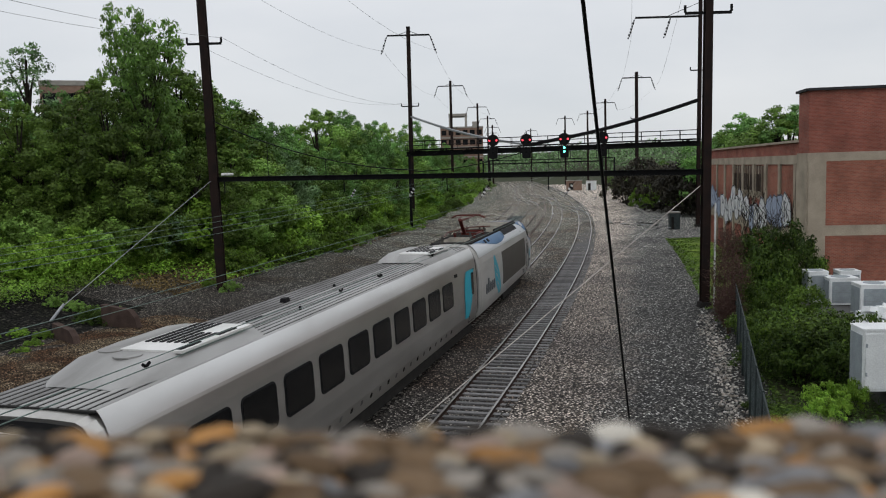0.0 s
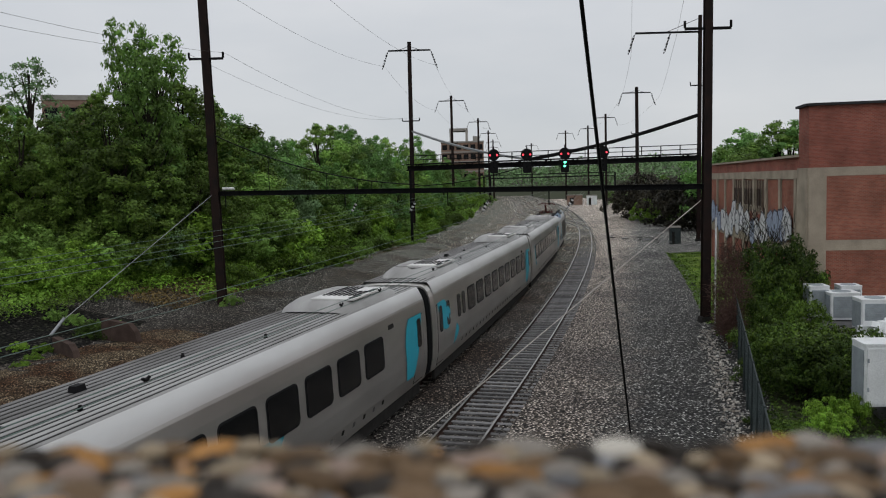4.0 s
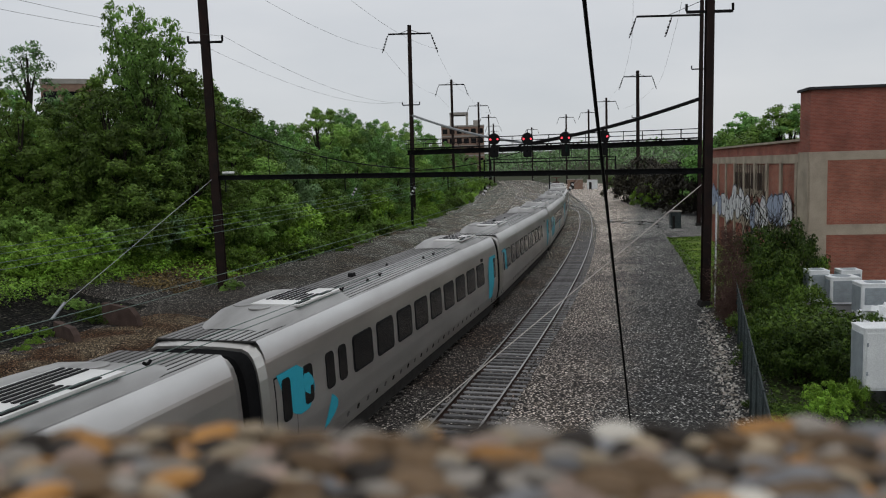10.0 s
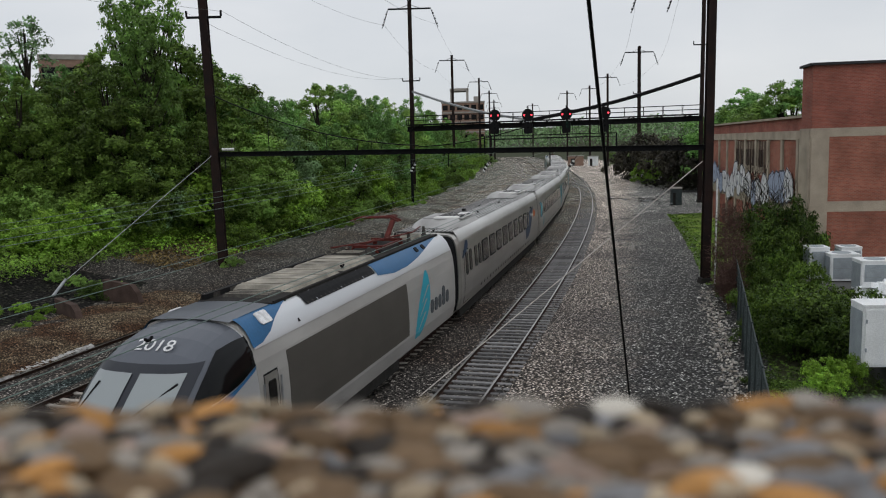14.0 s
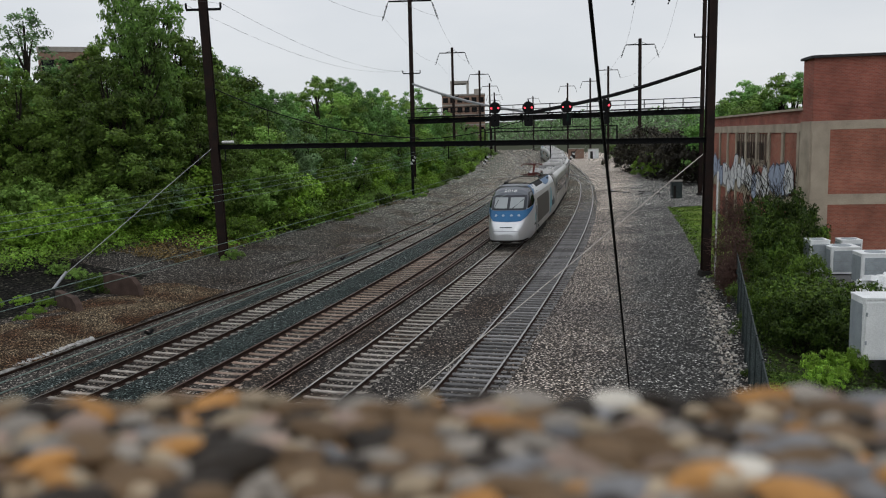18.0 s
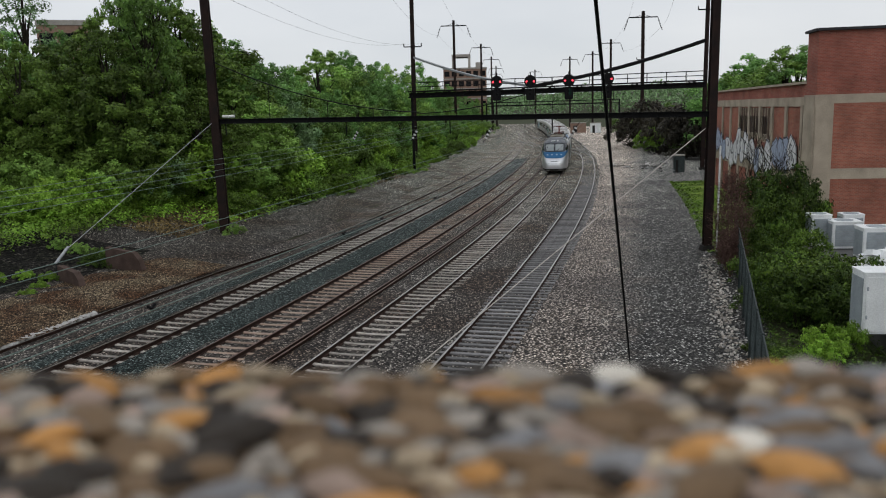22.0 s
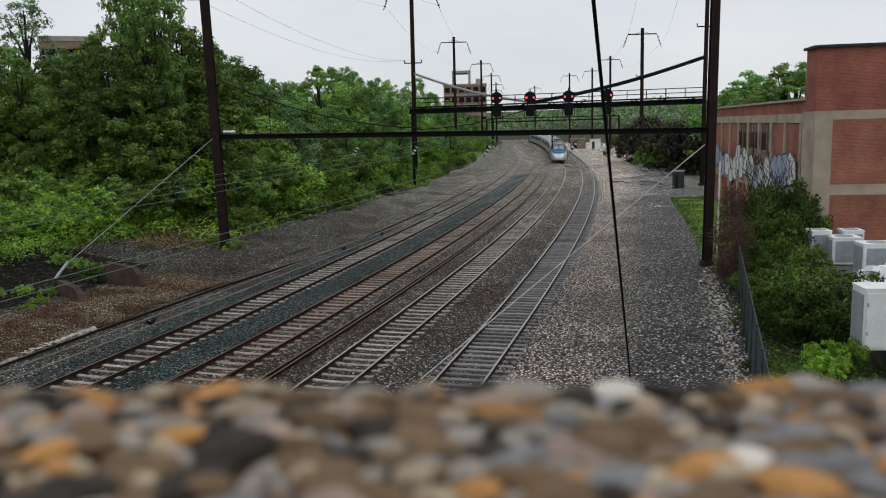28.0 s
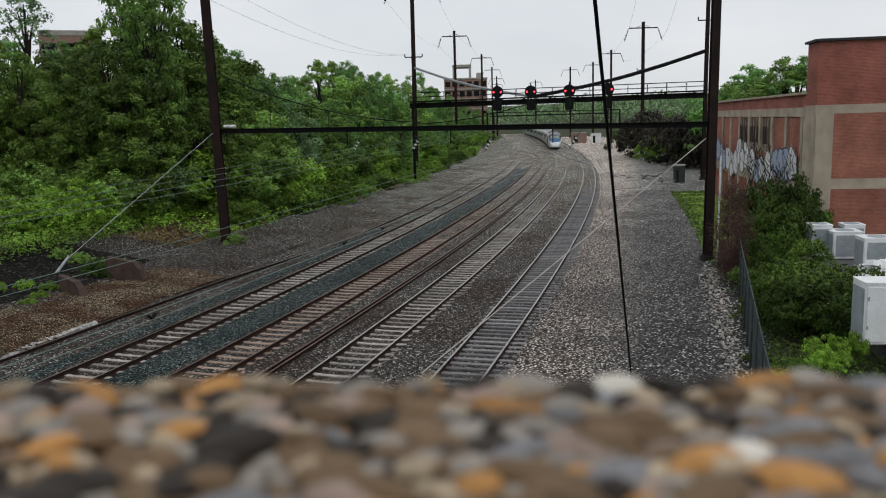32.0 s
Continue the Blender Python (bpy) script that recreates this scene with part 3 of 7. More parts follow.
part("rail", rail_mesh(lambda s: float(np.interp(s, (30, 38, 48, 54), (-11.85, -11.6, -10.65, -10.35))), 8, 110), [M_RUST, M_RAILD], edge)


# ---------------------------------------------------------------- bridge parapet under the camera
def build_bridge():
    b = thing("overbridge", "concrete road bridge with an exposed-aggregate parapet", "bridge", kind="structure")
    m = Mesh()
    m.box((0, -0.02, 6.858), (60, 0.45, 1.338))
    par = part("parapet", m, M_MATRIX, b, "parapet of pebbled concrete")
    m = Mesh()
    m.box((0, -5.0, 6.0), (60, 9.6, 0.36))
    part("deck", m, M_SLAB, b)
    m = Mesh()
    m.box((0, -9.9, 6.7), (60, 0.3, 1.0))
    part("far_parapet", m, M_CONC, b)
    for x in (-30.5, 30.5):
        m = Mesh()
        m.box((x, -5, 2.9), (1.2, 10, 6.6))
        part("abutment", m, M_CONC, b)
    return par


PARAPET = build_bridge()


# ---------------------------------------------------------------- poles, beams and wires
def h_column(m, x, y, z0, z1, w, lean=(0, 0)):
    """One rolled H-section, slightly tapered."""
    t, h = w * 0.09, w / 2
    prof = [(-h, -h), (h, -h), (h, -h + t), (t / 2, -h + t), (t / 2, h - t), (h, h - t), (h, h), (-h, h), (-h, h - t), (-t / 2, h - t), (-t / 2, -h + t), (-h, -h + t)]
    m.loft([[(x + p * k + lean[0] * f, y + q * k + lean[1] * f, z0 + (z1 - z0) * f) for p, q in prof] for f, k in ((0, 1.0), (1, 0.85))])


def catenary_pole(x, y, h, w, label, arm_z=None, arm=2.9, small_z=None, small=1.15, lean=(0, 0), one_side=0, name="catenary_pole"):
    p = thing(name, label, "railway pole", pose(x, y, 0), group="catenary poles along the line")
    m = Mesh()
    h_column(m, 0, 0, -0.5, h, w, lean)
    part("column", m, M_POLE, p)
    m = Mesh()
    m.box((0, 0, -0.05), (w * 1.6, w * 1.6, 0.3), taper=0.8)
    part("footing", m, M_GRIME, p)

    def at(z):
        k = (z + 0.5) / (h + 0.5)
        return Vector((lean[0] * k, lean[1] * k, z))
    if arm_z:
        c = at(arm_z)
        m = Mesh()
        if one_side:
            m.bar(c, c + Vector((one_side * arm, 0, 0)), 0.16, 0.22)
            m.bar(c + Vector((0, 0, 1.6)), c + Vector((one_side * arm * 0.5, 0, 0.1)), 0.06, 0.06)
            ends = (one_side * arm, one_side * arm * 0.45)
        else:
            m.bar(c - Vector((arm, 0, 0)), c + Vector((arm, 0, 0)), 0.14, 0.2)
            for sg in (-1, 1):
                m.bar(c + Vector((sg * arm * 0.55, 0, 0)), c + Vector((0, 0, 0.55)), 0.06, 0.06)
            ends = (-arm, arm)
        part("crossarm", m, M_STEEL, p)
        for e in ends:
            o = -0.7 if e < 0 else 0.7
            q = c + Vector((e, 0, 0))
            m = Mesh()
            for i in range(7):
                f = i / 6
                g = q + Vector((o * (0.15 + f), 0, -0.2 - 2.0 * f))
                m.tube([g, g + Vector((o * 0.12, 0, -0.2))], 0.13 if i % 2 else 0.07, 6)
            m.bar(q, q + Vector((o, 0, -2.2)), 0.05, 0.05)
            part("insulator_string", m, M_STEEL, p, "hanging dark insulator string")
    if small_z:
        c = at(small_z)
        m = Mesh()
        m.bar(c - Vector((small, 0, 0)), c + Vector((small, 0, 0)), 0.12, 0.14)
        part("small_crossarm", m, M_STEEL, p)
        for sg in (-1, 1):
            m = Mesh()
            m.tube([c + Vector((sg * small, 0, 0.05)), c + Vector((sg * small, 0, 0.4))], 0.07, 6)
            part("pin_insulator", m, M_STEEL, p)
    return p


P1, P2, R1, R2 = (-14.06, 51.55), (-3.4, 108.8), (14.1, 42.4), (31.0, 95.7)
catenary_pole(*P1, 25.7, 0.53, "tall rust-dark steel pole at the foot of the wooded bank", 24.2, 2.7, 15.82, 1.07, (-0.42, 0))
catenary_pole(*P2, 26.4, 0.6, "tall black steel pole beside the signal bridge", 25.3, 2.8, 16.0, 1.15, (0.2, 0))
catenary_pole(*R1, 27.4, 0.43, "tall black steel pole beside the gravel yard", None, 0, 15.2, 1.2, (0.3, 0))
catenary_pole(*R2, 26.3, 0.42, "tall black steel pole at the signal bridge with a one-sided arm", 24.4, 7.6, 18.2, 1.1, (0.3, 0), -1)
for x, y, h in ((3.5, 175.4, 26.3), (12.5, 238.5, 26.3), (19.2, 297, 26.3), (25, 356, 26), (29, 415, 26), (38.5, 155, 24.8), (49.5, 236, 26.3), (53.5, 285, 26.3),
                (49.6, 310, 26.3), (47, 400, 26)):
    catenary_pole(x, y, h, 0.6, "black steel pole with crossarms beside the tracks", h - 1.1, 2.7, 16.0 if y < 200 else None, 1.1)


def build_beams():
    b = thing("catenary_beam", "long black steel beam spanning all the tracks", "steel beam")
    m = Mesh()
    a, c = Vector((*P1, 7.34)), Vector((*R1, 7.03))
    m.bar(a + Vector((0, 0, 0.13)), c + Vector((0, 0, 0.13)), 0.3, 0.04)
    m.bar(a - Vector((0, 0, 0.13)), c - Vector((0, 0, 0.13)), 0.3, 0.04)
    m.bar(a, c, 0.05, 0.26)
    part("girder", m, M_STEEL, b)
    for f in (0.02, 0.3, 0.52, 0.72):
        q = a.lerp(c, f)
        m = Mesh()
        m.bar(q, q - Vector((0, 0, 0.9)), 0.06, 0.06)
        part("hanger", m, M_STEEL, b)
    for f in (0.015, 0.03):
        q = a.lerp(c, f) + Vector((0, -0.1, 0.3))
        m = Mesh()
        m.tube([q, q + Vector((0.35, 0, 0))], 0.09, 8)
        part("insulator", m, M_INSUL, b, "white porcelain insulator")


build_beams()


def section_insulator(x, y, z):
    o = thing("section_insulator", "white and black striped insulator hung under the beam", "insulator", pose(x, y, z, 0, 35, -30), group="insulators in the overhead wires")
    for i in range(5):
        m = Mesh()
        m.plate(disc(0.075 if i % 2 == 0 else 0.05, 12), "z", -0.26 + 0.11 * i, 0.07)
        part("insulator_shed", m, M_INSUL if i % 2 == 0 else M_STEEL, o)
    m = Mesh()
    m.tube([(0, 0, -0.55), (0, 0, 0.6)], 0.015, 6)
    part("rod", m, M_STEEL, o)


for x, y, z in ((-5.2, 50.0, 6.25), (-1.5, 48.0, 6.25), (2.7, 46.0, 6.2), (7.2, 43.8, 6.3)):
    section_insulator(x, y, z)


def far_gantry(s, z, w0, w1):
    g = thing("far_gantry", "thin dark gantry across the tracks far down the line", "gantry")
    a, b = on_line(s, w0, z), on_line(s, w1, z)
    for dz in (0, 1.0):
        m = Mesh()
        m.bar(a + Vector((0, 0, dz)), b + Vector((0, 0, dz)), 0.25, 0.2)
        part("chord", m, M_STEEL, g)
    for i in range(9):
        m = Mesh()
        p = a.lerp(b, i / 8)
        m.bar(p, p + Vector((0, 0, 1.0)), 0.12, 0.12)
        part("strut", m, M_STEEL, g)
    for p in (a, b):
        m = Mesh()
        m.bar((p.x, p.y, -0.3), (p.x, p.y, z + 1.1), 0.4, 0.4)
        part("leg", m, M_STEEL, g)
    for i in range(3):
        m = Mesh()
        p = a.lerp(b, 0.3 + 0.2 * i)
        m.bar(p, p + Vector((0, 0, -1.6)), 0.1, 0.1)
        part("dropper", m, M_STEEL, g)


far_gantry(240, 8.4, -18, 20)
far_gantry(300, 8.8, -17, 24)
cross = thing("crossover", "crossover rails curving from the siding to the main tracks", "rails", kind="structure")
for off in (-0.75, 0.75):
    for u0, u1, s0, s1 in ((3.94, 0.0, 128, 172), (0.0, -4.2, 176, 225), (-4.2, -7.95, 160, 205)):
        m = Mesh()
        m.loft([[on_line(s0 + (s1 - s0) * i / 12, off + u0 + (u1 - u0) * (3 * (i / 12) ** 2 - 2 * (i / 12) ** 3) + p[0], p[1] + 0.004) for p in RAIL] for i in range(13)])
        part("rail", m, M_RAIL, cross)

SIG_L, SIG_R = Vector((-3.6, 99.0, 9.6)), Vector((30.0, 92.0, 9.75))


def build_signal_bridge():
    b = thing("signal_bridge", "black steel signal bridge with a railed walkway over the tracks", "signal bridge")
    d = SIG_R - SIG_L
    n = (d.cross(Vector((0, 0, 1)))).normalized()
    m = Mesh()
    for o in (-0.55, 0.55):
        m.bar(SIG_L + n * o + Vector((0, 0, 0.35)), SIG_R + n * o + Vector((0, 0, 0.35)), 0.12, 0.14)
        m.bar(SIG_L + n * o - Vector((0, 0, 0.35)), SIG_R + n * o - Vector((0, 0, 0.35)), 0.12, 0.14)
        k = 22
        for i in range(k):
            p, q = SIG_L + d * (i / k) + n * o, SIG_L + d * ((i + 1) / k) + n * o
            s = 0.35 if i % 2 else -0.35
            m.bar(p + Vector((0, 0, s)), q - Vector((0, 0, s)), 0.07, 0.07)
    part("truss", m, M_STEEL, b)
    m = Mesh()
    m.bar(SIG_L + Vector((0, 0, 0.4)), SIG_R + Vector((0, 0, 0.4)), 1.0, 0.05)
    m.bar(SIG_L - Vector((0, 0, 0.1)), SIG_R - Vector((0, 0, 0.1)), 0.03, 0.6)
    part("walkway", m, M_STEEL, b)
    for o in (-0.55, 0.55):
        for zz in (0.9, 1.4):
            m = Mesh()
            m.tube([SIG_L + n * o + Vector((0, 0, zz)), SIG_R + n * o + Vector((0, 0, zz))], 0.03, 5)
            part("handrail", m, M_STEEL, b)
    for i in range(17):
        p = SIG_L + d * (i / 16)
        for o in (-0.55, 0.55):
            m = Mesh()
            m.bar(p + n * o + Vector((0, 0, 0.4)), p + n * o + Vector((0, 0, 1.42)), 0.05, 0.05)
            part("railing_post", m, M_STEEL, b)
    for f in (0.01,):
        p = SIG_L + d * f
        m = Mesh()
        h_column(m, p.x, p.y, -0.3, 9.5, 0.35)
        part("leg", m, M_STEEL, b)
    return n


SIG_N = build_signal_bridge()
GREEN_VANES = []


def signal_head(x, y, z, green):
    yaw = math.atan2(SIG_N.x, -SIG_N.y)
    s = thing("railway_signal", "black signal head with two red lights" + (" over dark lamps" if not green else " over green lamps"), "signal",
              pose(x, y, z, 0, 0, math.degrees(yaw)), group="signals on the signal bridge")
    m = Mesh()
    m.plate(disc(0.7, 24), "y", -0.06, 0.1)
    part("backing_disc", m, M_STEEL, s)
    m = Mesh()
    m.plate(rrect(0.98, 1.35, 0.2, cx=0, cy=-1.5), "y", -0.06, 0.4)
    low = part("lower_head", m, M_STEEL, s)
    for xx in (-0.68, 0.68):
        m = Mesh()
        m.bar((xx, 0.1, -2.35), (xx, 0.1, -0.75), 0.06, 0.06)
        part("cage_bar", m, M_STEEL, low)
    for zz in (-2.35, -1.5, -0.75):
        m = Mesh()
        m.bar((-0.68, 0.1, zz), (0.68, 0.1, zz), 0.05, 0.05)
        part("cage_bar", m, M_STEEL, low)
    m = Mesh()
    m.bar((0, 0.15, -2.0), (0, 0.15, 1.0), 0.12, 0.12)
    m.bar((-0.35, 0.12, -1.75), (0.35, 0.12, -1.75), 0.05, 0.05)
    part("mast", m, M_STEEL, s)
    for x0 in (-0.42, 0.42):
        m = Mesh()
        m.plate(disc(0.11, 12, x0, -0.02), "y", -0.1, 0.04)
        part("red_lens", m, M_RED, s, "lit red lens")
        m = Mesh()
        m.loft([[(x0 + 0.17 * math.cos(a), yy, -0.02 + 0.17 * math.sin(a)) for a in np.linspace(0.2, math.pi - 0.2, 8)] for yy in (-0.06, -0.32)], closed=False, cap=False)
        part("hood", m, M_STEEL, s)
    for a in range(4):
        m = Mesh()
        m.plate(disc(0.11, 10, 0.42 * math.cos(radians(45 + 90 * a)), 0.42 * math.sin(radians(45 + 90 * a))), "y", -0.09, 0.03)
        part("dark_lens", m, M_GLASS, s)
    for zz in (-1.0, -1.45):
        m = Mesh()
        m.plate(disc(0.15, 14), "y", -0.01, 0.03)
        m.plate(disc(0.135, 14), "y", -0.016, 0.004, 1)
        v = part("lens_vane", m, [M_STEEL, M_GREEN if green else M_GLASS], s, "turning lens disc with a lit green face" if green else "")
        v.matrix_basis = pose(0, -0.09, zz)
        if green:
            GREEN_VANES.append(v)


for k, (x, y, z) in enumerate(((6.8, 96.2, 10.75), (10.65, 95.4, 10.68), (14.95, 94.2, 10.62), (19.2, 93.2, 10.62))):
    signal_head(x, y, z, k == 2)


def sag(a, b, drop, n=14):
    a, b = Vector(a), Vector(b)
    return [a.lerp(b, i / n) - Vector((0, 0, 4 * drop * (i / n) * (1 - i / n))) for i in range(n + 1)]


def wire(name, pts, r, mat, label, cat="wire"):
    m = Mesh()
    m.tube(pts, r, 5)
    return tagged(part(name, m, mat), label, cat, group="overhead wires")


def build_wires():
    def zc(s, lo):
        return lo + 1.0 * min(1.0, max(0.0, (s - 12) / 60)) ** 1.5
    for u, lo in ((-7.95, 5.5), (-4.2, 5.6), (0.0, 5.08)):
        wire("contact_wire", [on_line(s, u + 0.2 * math.sin(s / 30), zc(s, lo)) for s in range(-60, 330, 6)], 0.0075, M_WIREL, "greenish contact wire above a track")
        wire("messenger_wire", [on_line(s, u + 0.2 * math.sin(s / 30), zc(s, lo) + 0.14 + 0.35 * abs(math.sin((s - 52) / 55 * math.pi / 2)) * min(1, max(0, (s - 15) / 40)))
                                for s in range(-60, 330, 6)], 0.0075, M_WIREL, "messenger wire above the contact wire")
    # low wires over the siding, with dark clamps on them
    def zs(s):
        return 5.25 + 0.8 * min(1.0, max(0.0, (s - 26) / 60)) ** 1.5
    wire("contact_wire", [on_line(s, 3.94, zs(s)) for s in range(-60, 330, 6)], 0.0075, M_WIREL, "greenish contact wire above the siding")
    wire("messenger_wire", [on_line(s, 3.94, zs(s) + 0.1 + 0.25 * min(1.0, max(0.0, (s - 26) / 40))) for s in range(-60, 330, 6)], 0.0075, M_WIREL,
         "messenger wire above the siding's contact wire")
    for s in (11.4, 17.4, 19.5, 23.6):
        c = on_line(s, 3.94, zs(s))
        m = Mesh()
        h = heading(s)
        m.tube([c + Vector((f * math.sin(h), f * math.cos(h), 0.05 + 0.6 * abs(f) - 0.03)) for f in (-0.07, -0.02, 0.02, 0.07)], 0.022, 6)
        tagged(part("wire_clamp", m, M_STEEL), "dark clamp joining two overhead wires", "clamp", group="clamps on the overhead wires")
    z = 23.3
    for a, b in (((-17.7, 51.55), (-6.6, 108.8)), ((-10.6, 51.55), (0.2, 108.8)), ((-6.6, 108.8), (0.3, 175.4)), ((0.2, 108.8), (6.9, 175.4)),
                 ((0.3, 175.4), (9.3, 238.5)), ((6.9, 175.4), (15.7, 238.5))):
        wire("feeder_wire", sag((*a, z), (*b, z), 1.4), 0.012, M_WIRE, "thin dark feeder wire between two poles")
    for o in (-3.6, 3.6):
        wire("feeder_wire", sag((-26.0 + o, 2.0, z), (-14.4 + o, 51.55, z - 1), 1.4), 0.012, M_WIRE, "thin dark feeder wire between two poles")
    for o in (-1.15, 1.15):
        wire("signal_wire", sag((-14.3 + o, 51.55, 16.15), (-3.3 + o, 108.8, 16.4), 1.5), 0.009, M_WIRE, "thin signal wire between two poles")
        wire("signal_wire", sag((-26 + o, 2.0, 16.8), (-14.3 + o, 51.55, 16.15), 1.5), 0.009, M_WIRE, "thin signal wire between two poles")
    for a, b in (((23.2, 95.7, 22.2), (34.9, 155, 22)), ((28, 95.7, 22.2), (42, 155, 22)), ((34.9, 155, 22), (46, 236, 23)), ((42, 155, 22), (53, 236, 23)),
                 ((10.0, 40.5, 25), (23.2, 95.7, 22.2)), ((14, 40.5, 25.5), (28, 95.7, 22.2))):
        wire("feeder_wire", sag(a, b, 1.2), 0.012, M_WIRE, "thin dark feeder wire between two poles")
    # heavy cross-span between the poles at the signal bridge
    a, c, b = Vector((*P2, 14.7)), Vector((11.2, 98.0, 10.15)), Vector((R2[0] + 0.2, R2[1], 14.8))
    wire("cross_span", [a.lerp(c, i / 8) - Vector((0, 0, 0.5 * math.sin(math.pi * i / 8))) for i in range(9)], 0.16, M_GALV, "grey cross-span cable bundle")
    wire("cross_span", [c.lerp(b, i / 8) - Vector((0, 0, 0.5 * math.sin(math.pi * i / 8))) for i in range(9)], 0.23, M_STEEL, "heavy black cross-span cable bundle")
    wire("steady_span", [Vector((-2.9, 107, 7.3)).lerp(Vector((10.5, 97, 9.3)), i / 8) - Vector((0, 0, 0.5 * math.sin(math.pi * i / 8))) for i in range(9)], 0.06, M_STEEL,
         "dark steady span rising to the signal bridge")
    wire("guy_wire", [(-14.3, 51.4, 7.3), (-19.6, 40.8, 0.95)], 0.022, M_GALV, "pale guy wire from the pole to its anchor", "guy wire")
    wire("guy_wire", [(13.8, 42.2, 6.3), (-0.8, 24.0, -0.1)], 0.022, M_WIREP, "thin pale guy wire down to the gravel", "guy wire")
    top, low = Vector((-14.2, 51.5, 11.1)), Vector((*P1, 7.34)).lerp(Vector((*R1, 7.03)), 0.46) + Vector((0, 0, 0.35))
    span = sag(top, low, 0.7)
    wire("span_cable", span, 0.035, M_STEEL, "dark span cable sloping from the pole to the beam")
    for k in (4, 8, 11):
        wire("dropper", [span[k], (span[k].x, span[k].y, 7.3)], 0.022, M_STEEL, "thin dropper from the span cable to the beam")
    wire("hanging_cable", [Vector((1.103, 6, 8.79)).lerp(Vector((3.324, 14, 2.962)), f) for f in (-0.6, 0, 0.25, 0.5, 0.75, 1.0, 1.5)], 0.017, M_STEEL,
         "black cable slanting down in front of the bridge", "cable")


build_wires()


# ---------------------------------------------------------------- brick building beside the yard
def brick_material(name, a, b, mortar, w=0.21, h=0.075):
    m = bpy.data.materials.new(name)
    m.use_nodes = True
    n, l = m.node_tree.nodes, m.node_tree.links
    bs = n["Principled BSDF"]
    bs.inputs["Roughness"].default_value, bs.inputs["Specular IOR Level"].default_value = 0.9, 0.2
    tc = n.new("ShaderNodeTexCoord")
    sp = n.new("ShaderNodeSeparateXYZ")
    ad = n.new("ShaderNodeMath")
    ad.operation = "ADD"
    cb = n.new("ShaderNodeCombineXYZ")
    br = n.new("ShaderNodeTexBrick")
    br.inputs["Color1"].default_value, br.inputs["Color2"].default_value, br.inputs["Mortar"].default_value = (*a, 1), (*b, 1), (*mortar, 1)
    br.inputs["Scale"].default_value = 1.0
    br.inputs["Brick Width"].default_value, br.inputs["Row Height"].default_value, br.inputs["Mortar Size"].default_value = w, h, 0.008
    l.new(tc.outputs["Object"], sp.inputs[0])
    l.new(sp.outputs[0], ad.inputs[0])
    l.new(sp.outputs[1], ad.inputs[1])
    l.new(ad.outputs[0], cb.inputs[0])
    l.new(sp.outputs[2], cb.inputs[1])
    l.new(cb.outputs[0], br.inputs["Vector"])
    no = n.new("ShaderNodeTexNoise")
    no.inputs["Scale"].default_value, no.inputs["Detail"].default_value = 0.55, 7.0
    l.new(tc.outputs["Object"], no.inputs["Vector"])
    mr = n.new("ShaderNodeMapRange")
    mr.inputs["From Min"].default_value, mr.inputs["From Max"].default_value = 0.3, 0.7
    mr.inputs["To Min"].default_value, mr.inputs["To Max"].default_value = 0.7, 1.2
    l.new(no.outputs["Fac"], mr.inputs["Value"])
    hs = n.new("ShaderNodeHueSaturation")
    l.new(mr.outputs["Result"], hs.inputs["Value"])
    l.new(br.outputs["Color"], hs.inputs["Color"])
    l.new(hs.outputs["Color"], bs.inputs["Base Color"])
    bp = n.new("ShaderNodeBump")
    bp.inputs["Strength"].default_value, bp.inputs["Distance"].default_value = 0.5, 0.01
    l.new(br.outputs["Fac"], bp.inputs["Height"])
    bp.invert = True
    l.new(bp.outputs["Normal"], bs.inputs["Normal"])
    return m


M_BRICKW = brick_material("red_brickwork", (0.30, 0.095, 0.066), (0.22, 0.066, 0.049), (0.27, 0.155, 0.12))
M_BRICKO = brick_material("orange_red_brickwork", (0.33, 0.115, 0.075), (0.24, 0.082, 0.056), (0.28, 0.175, 0.13))


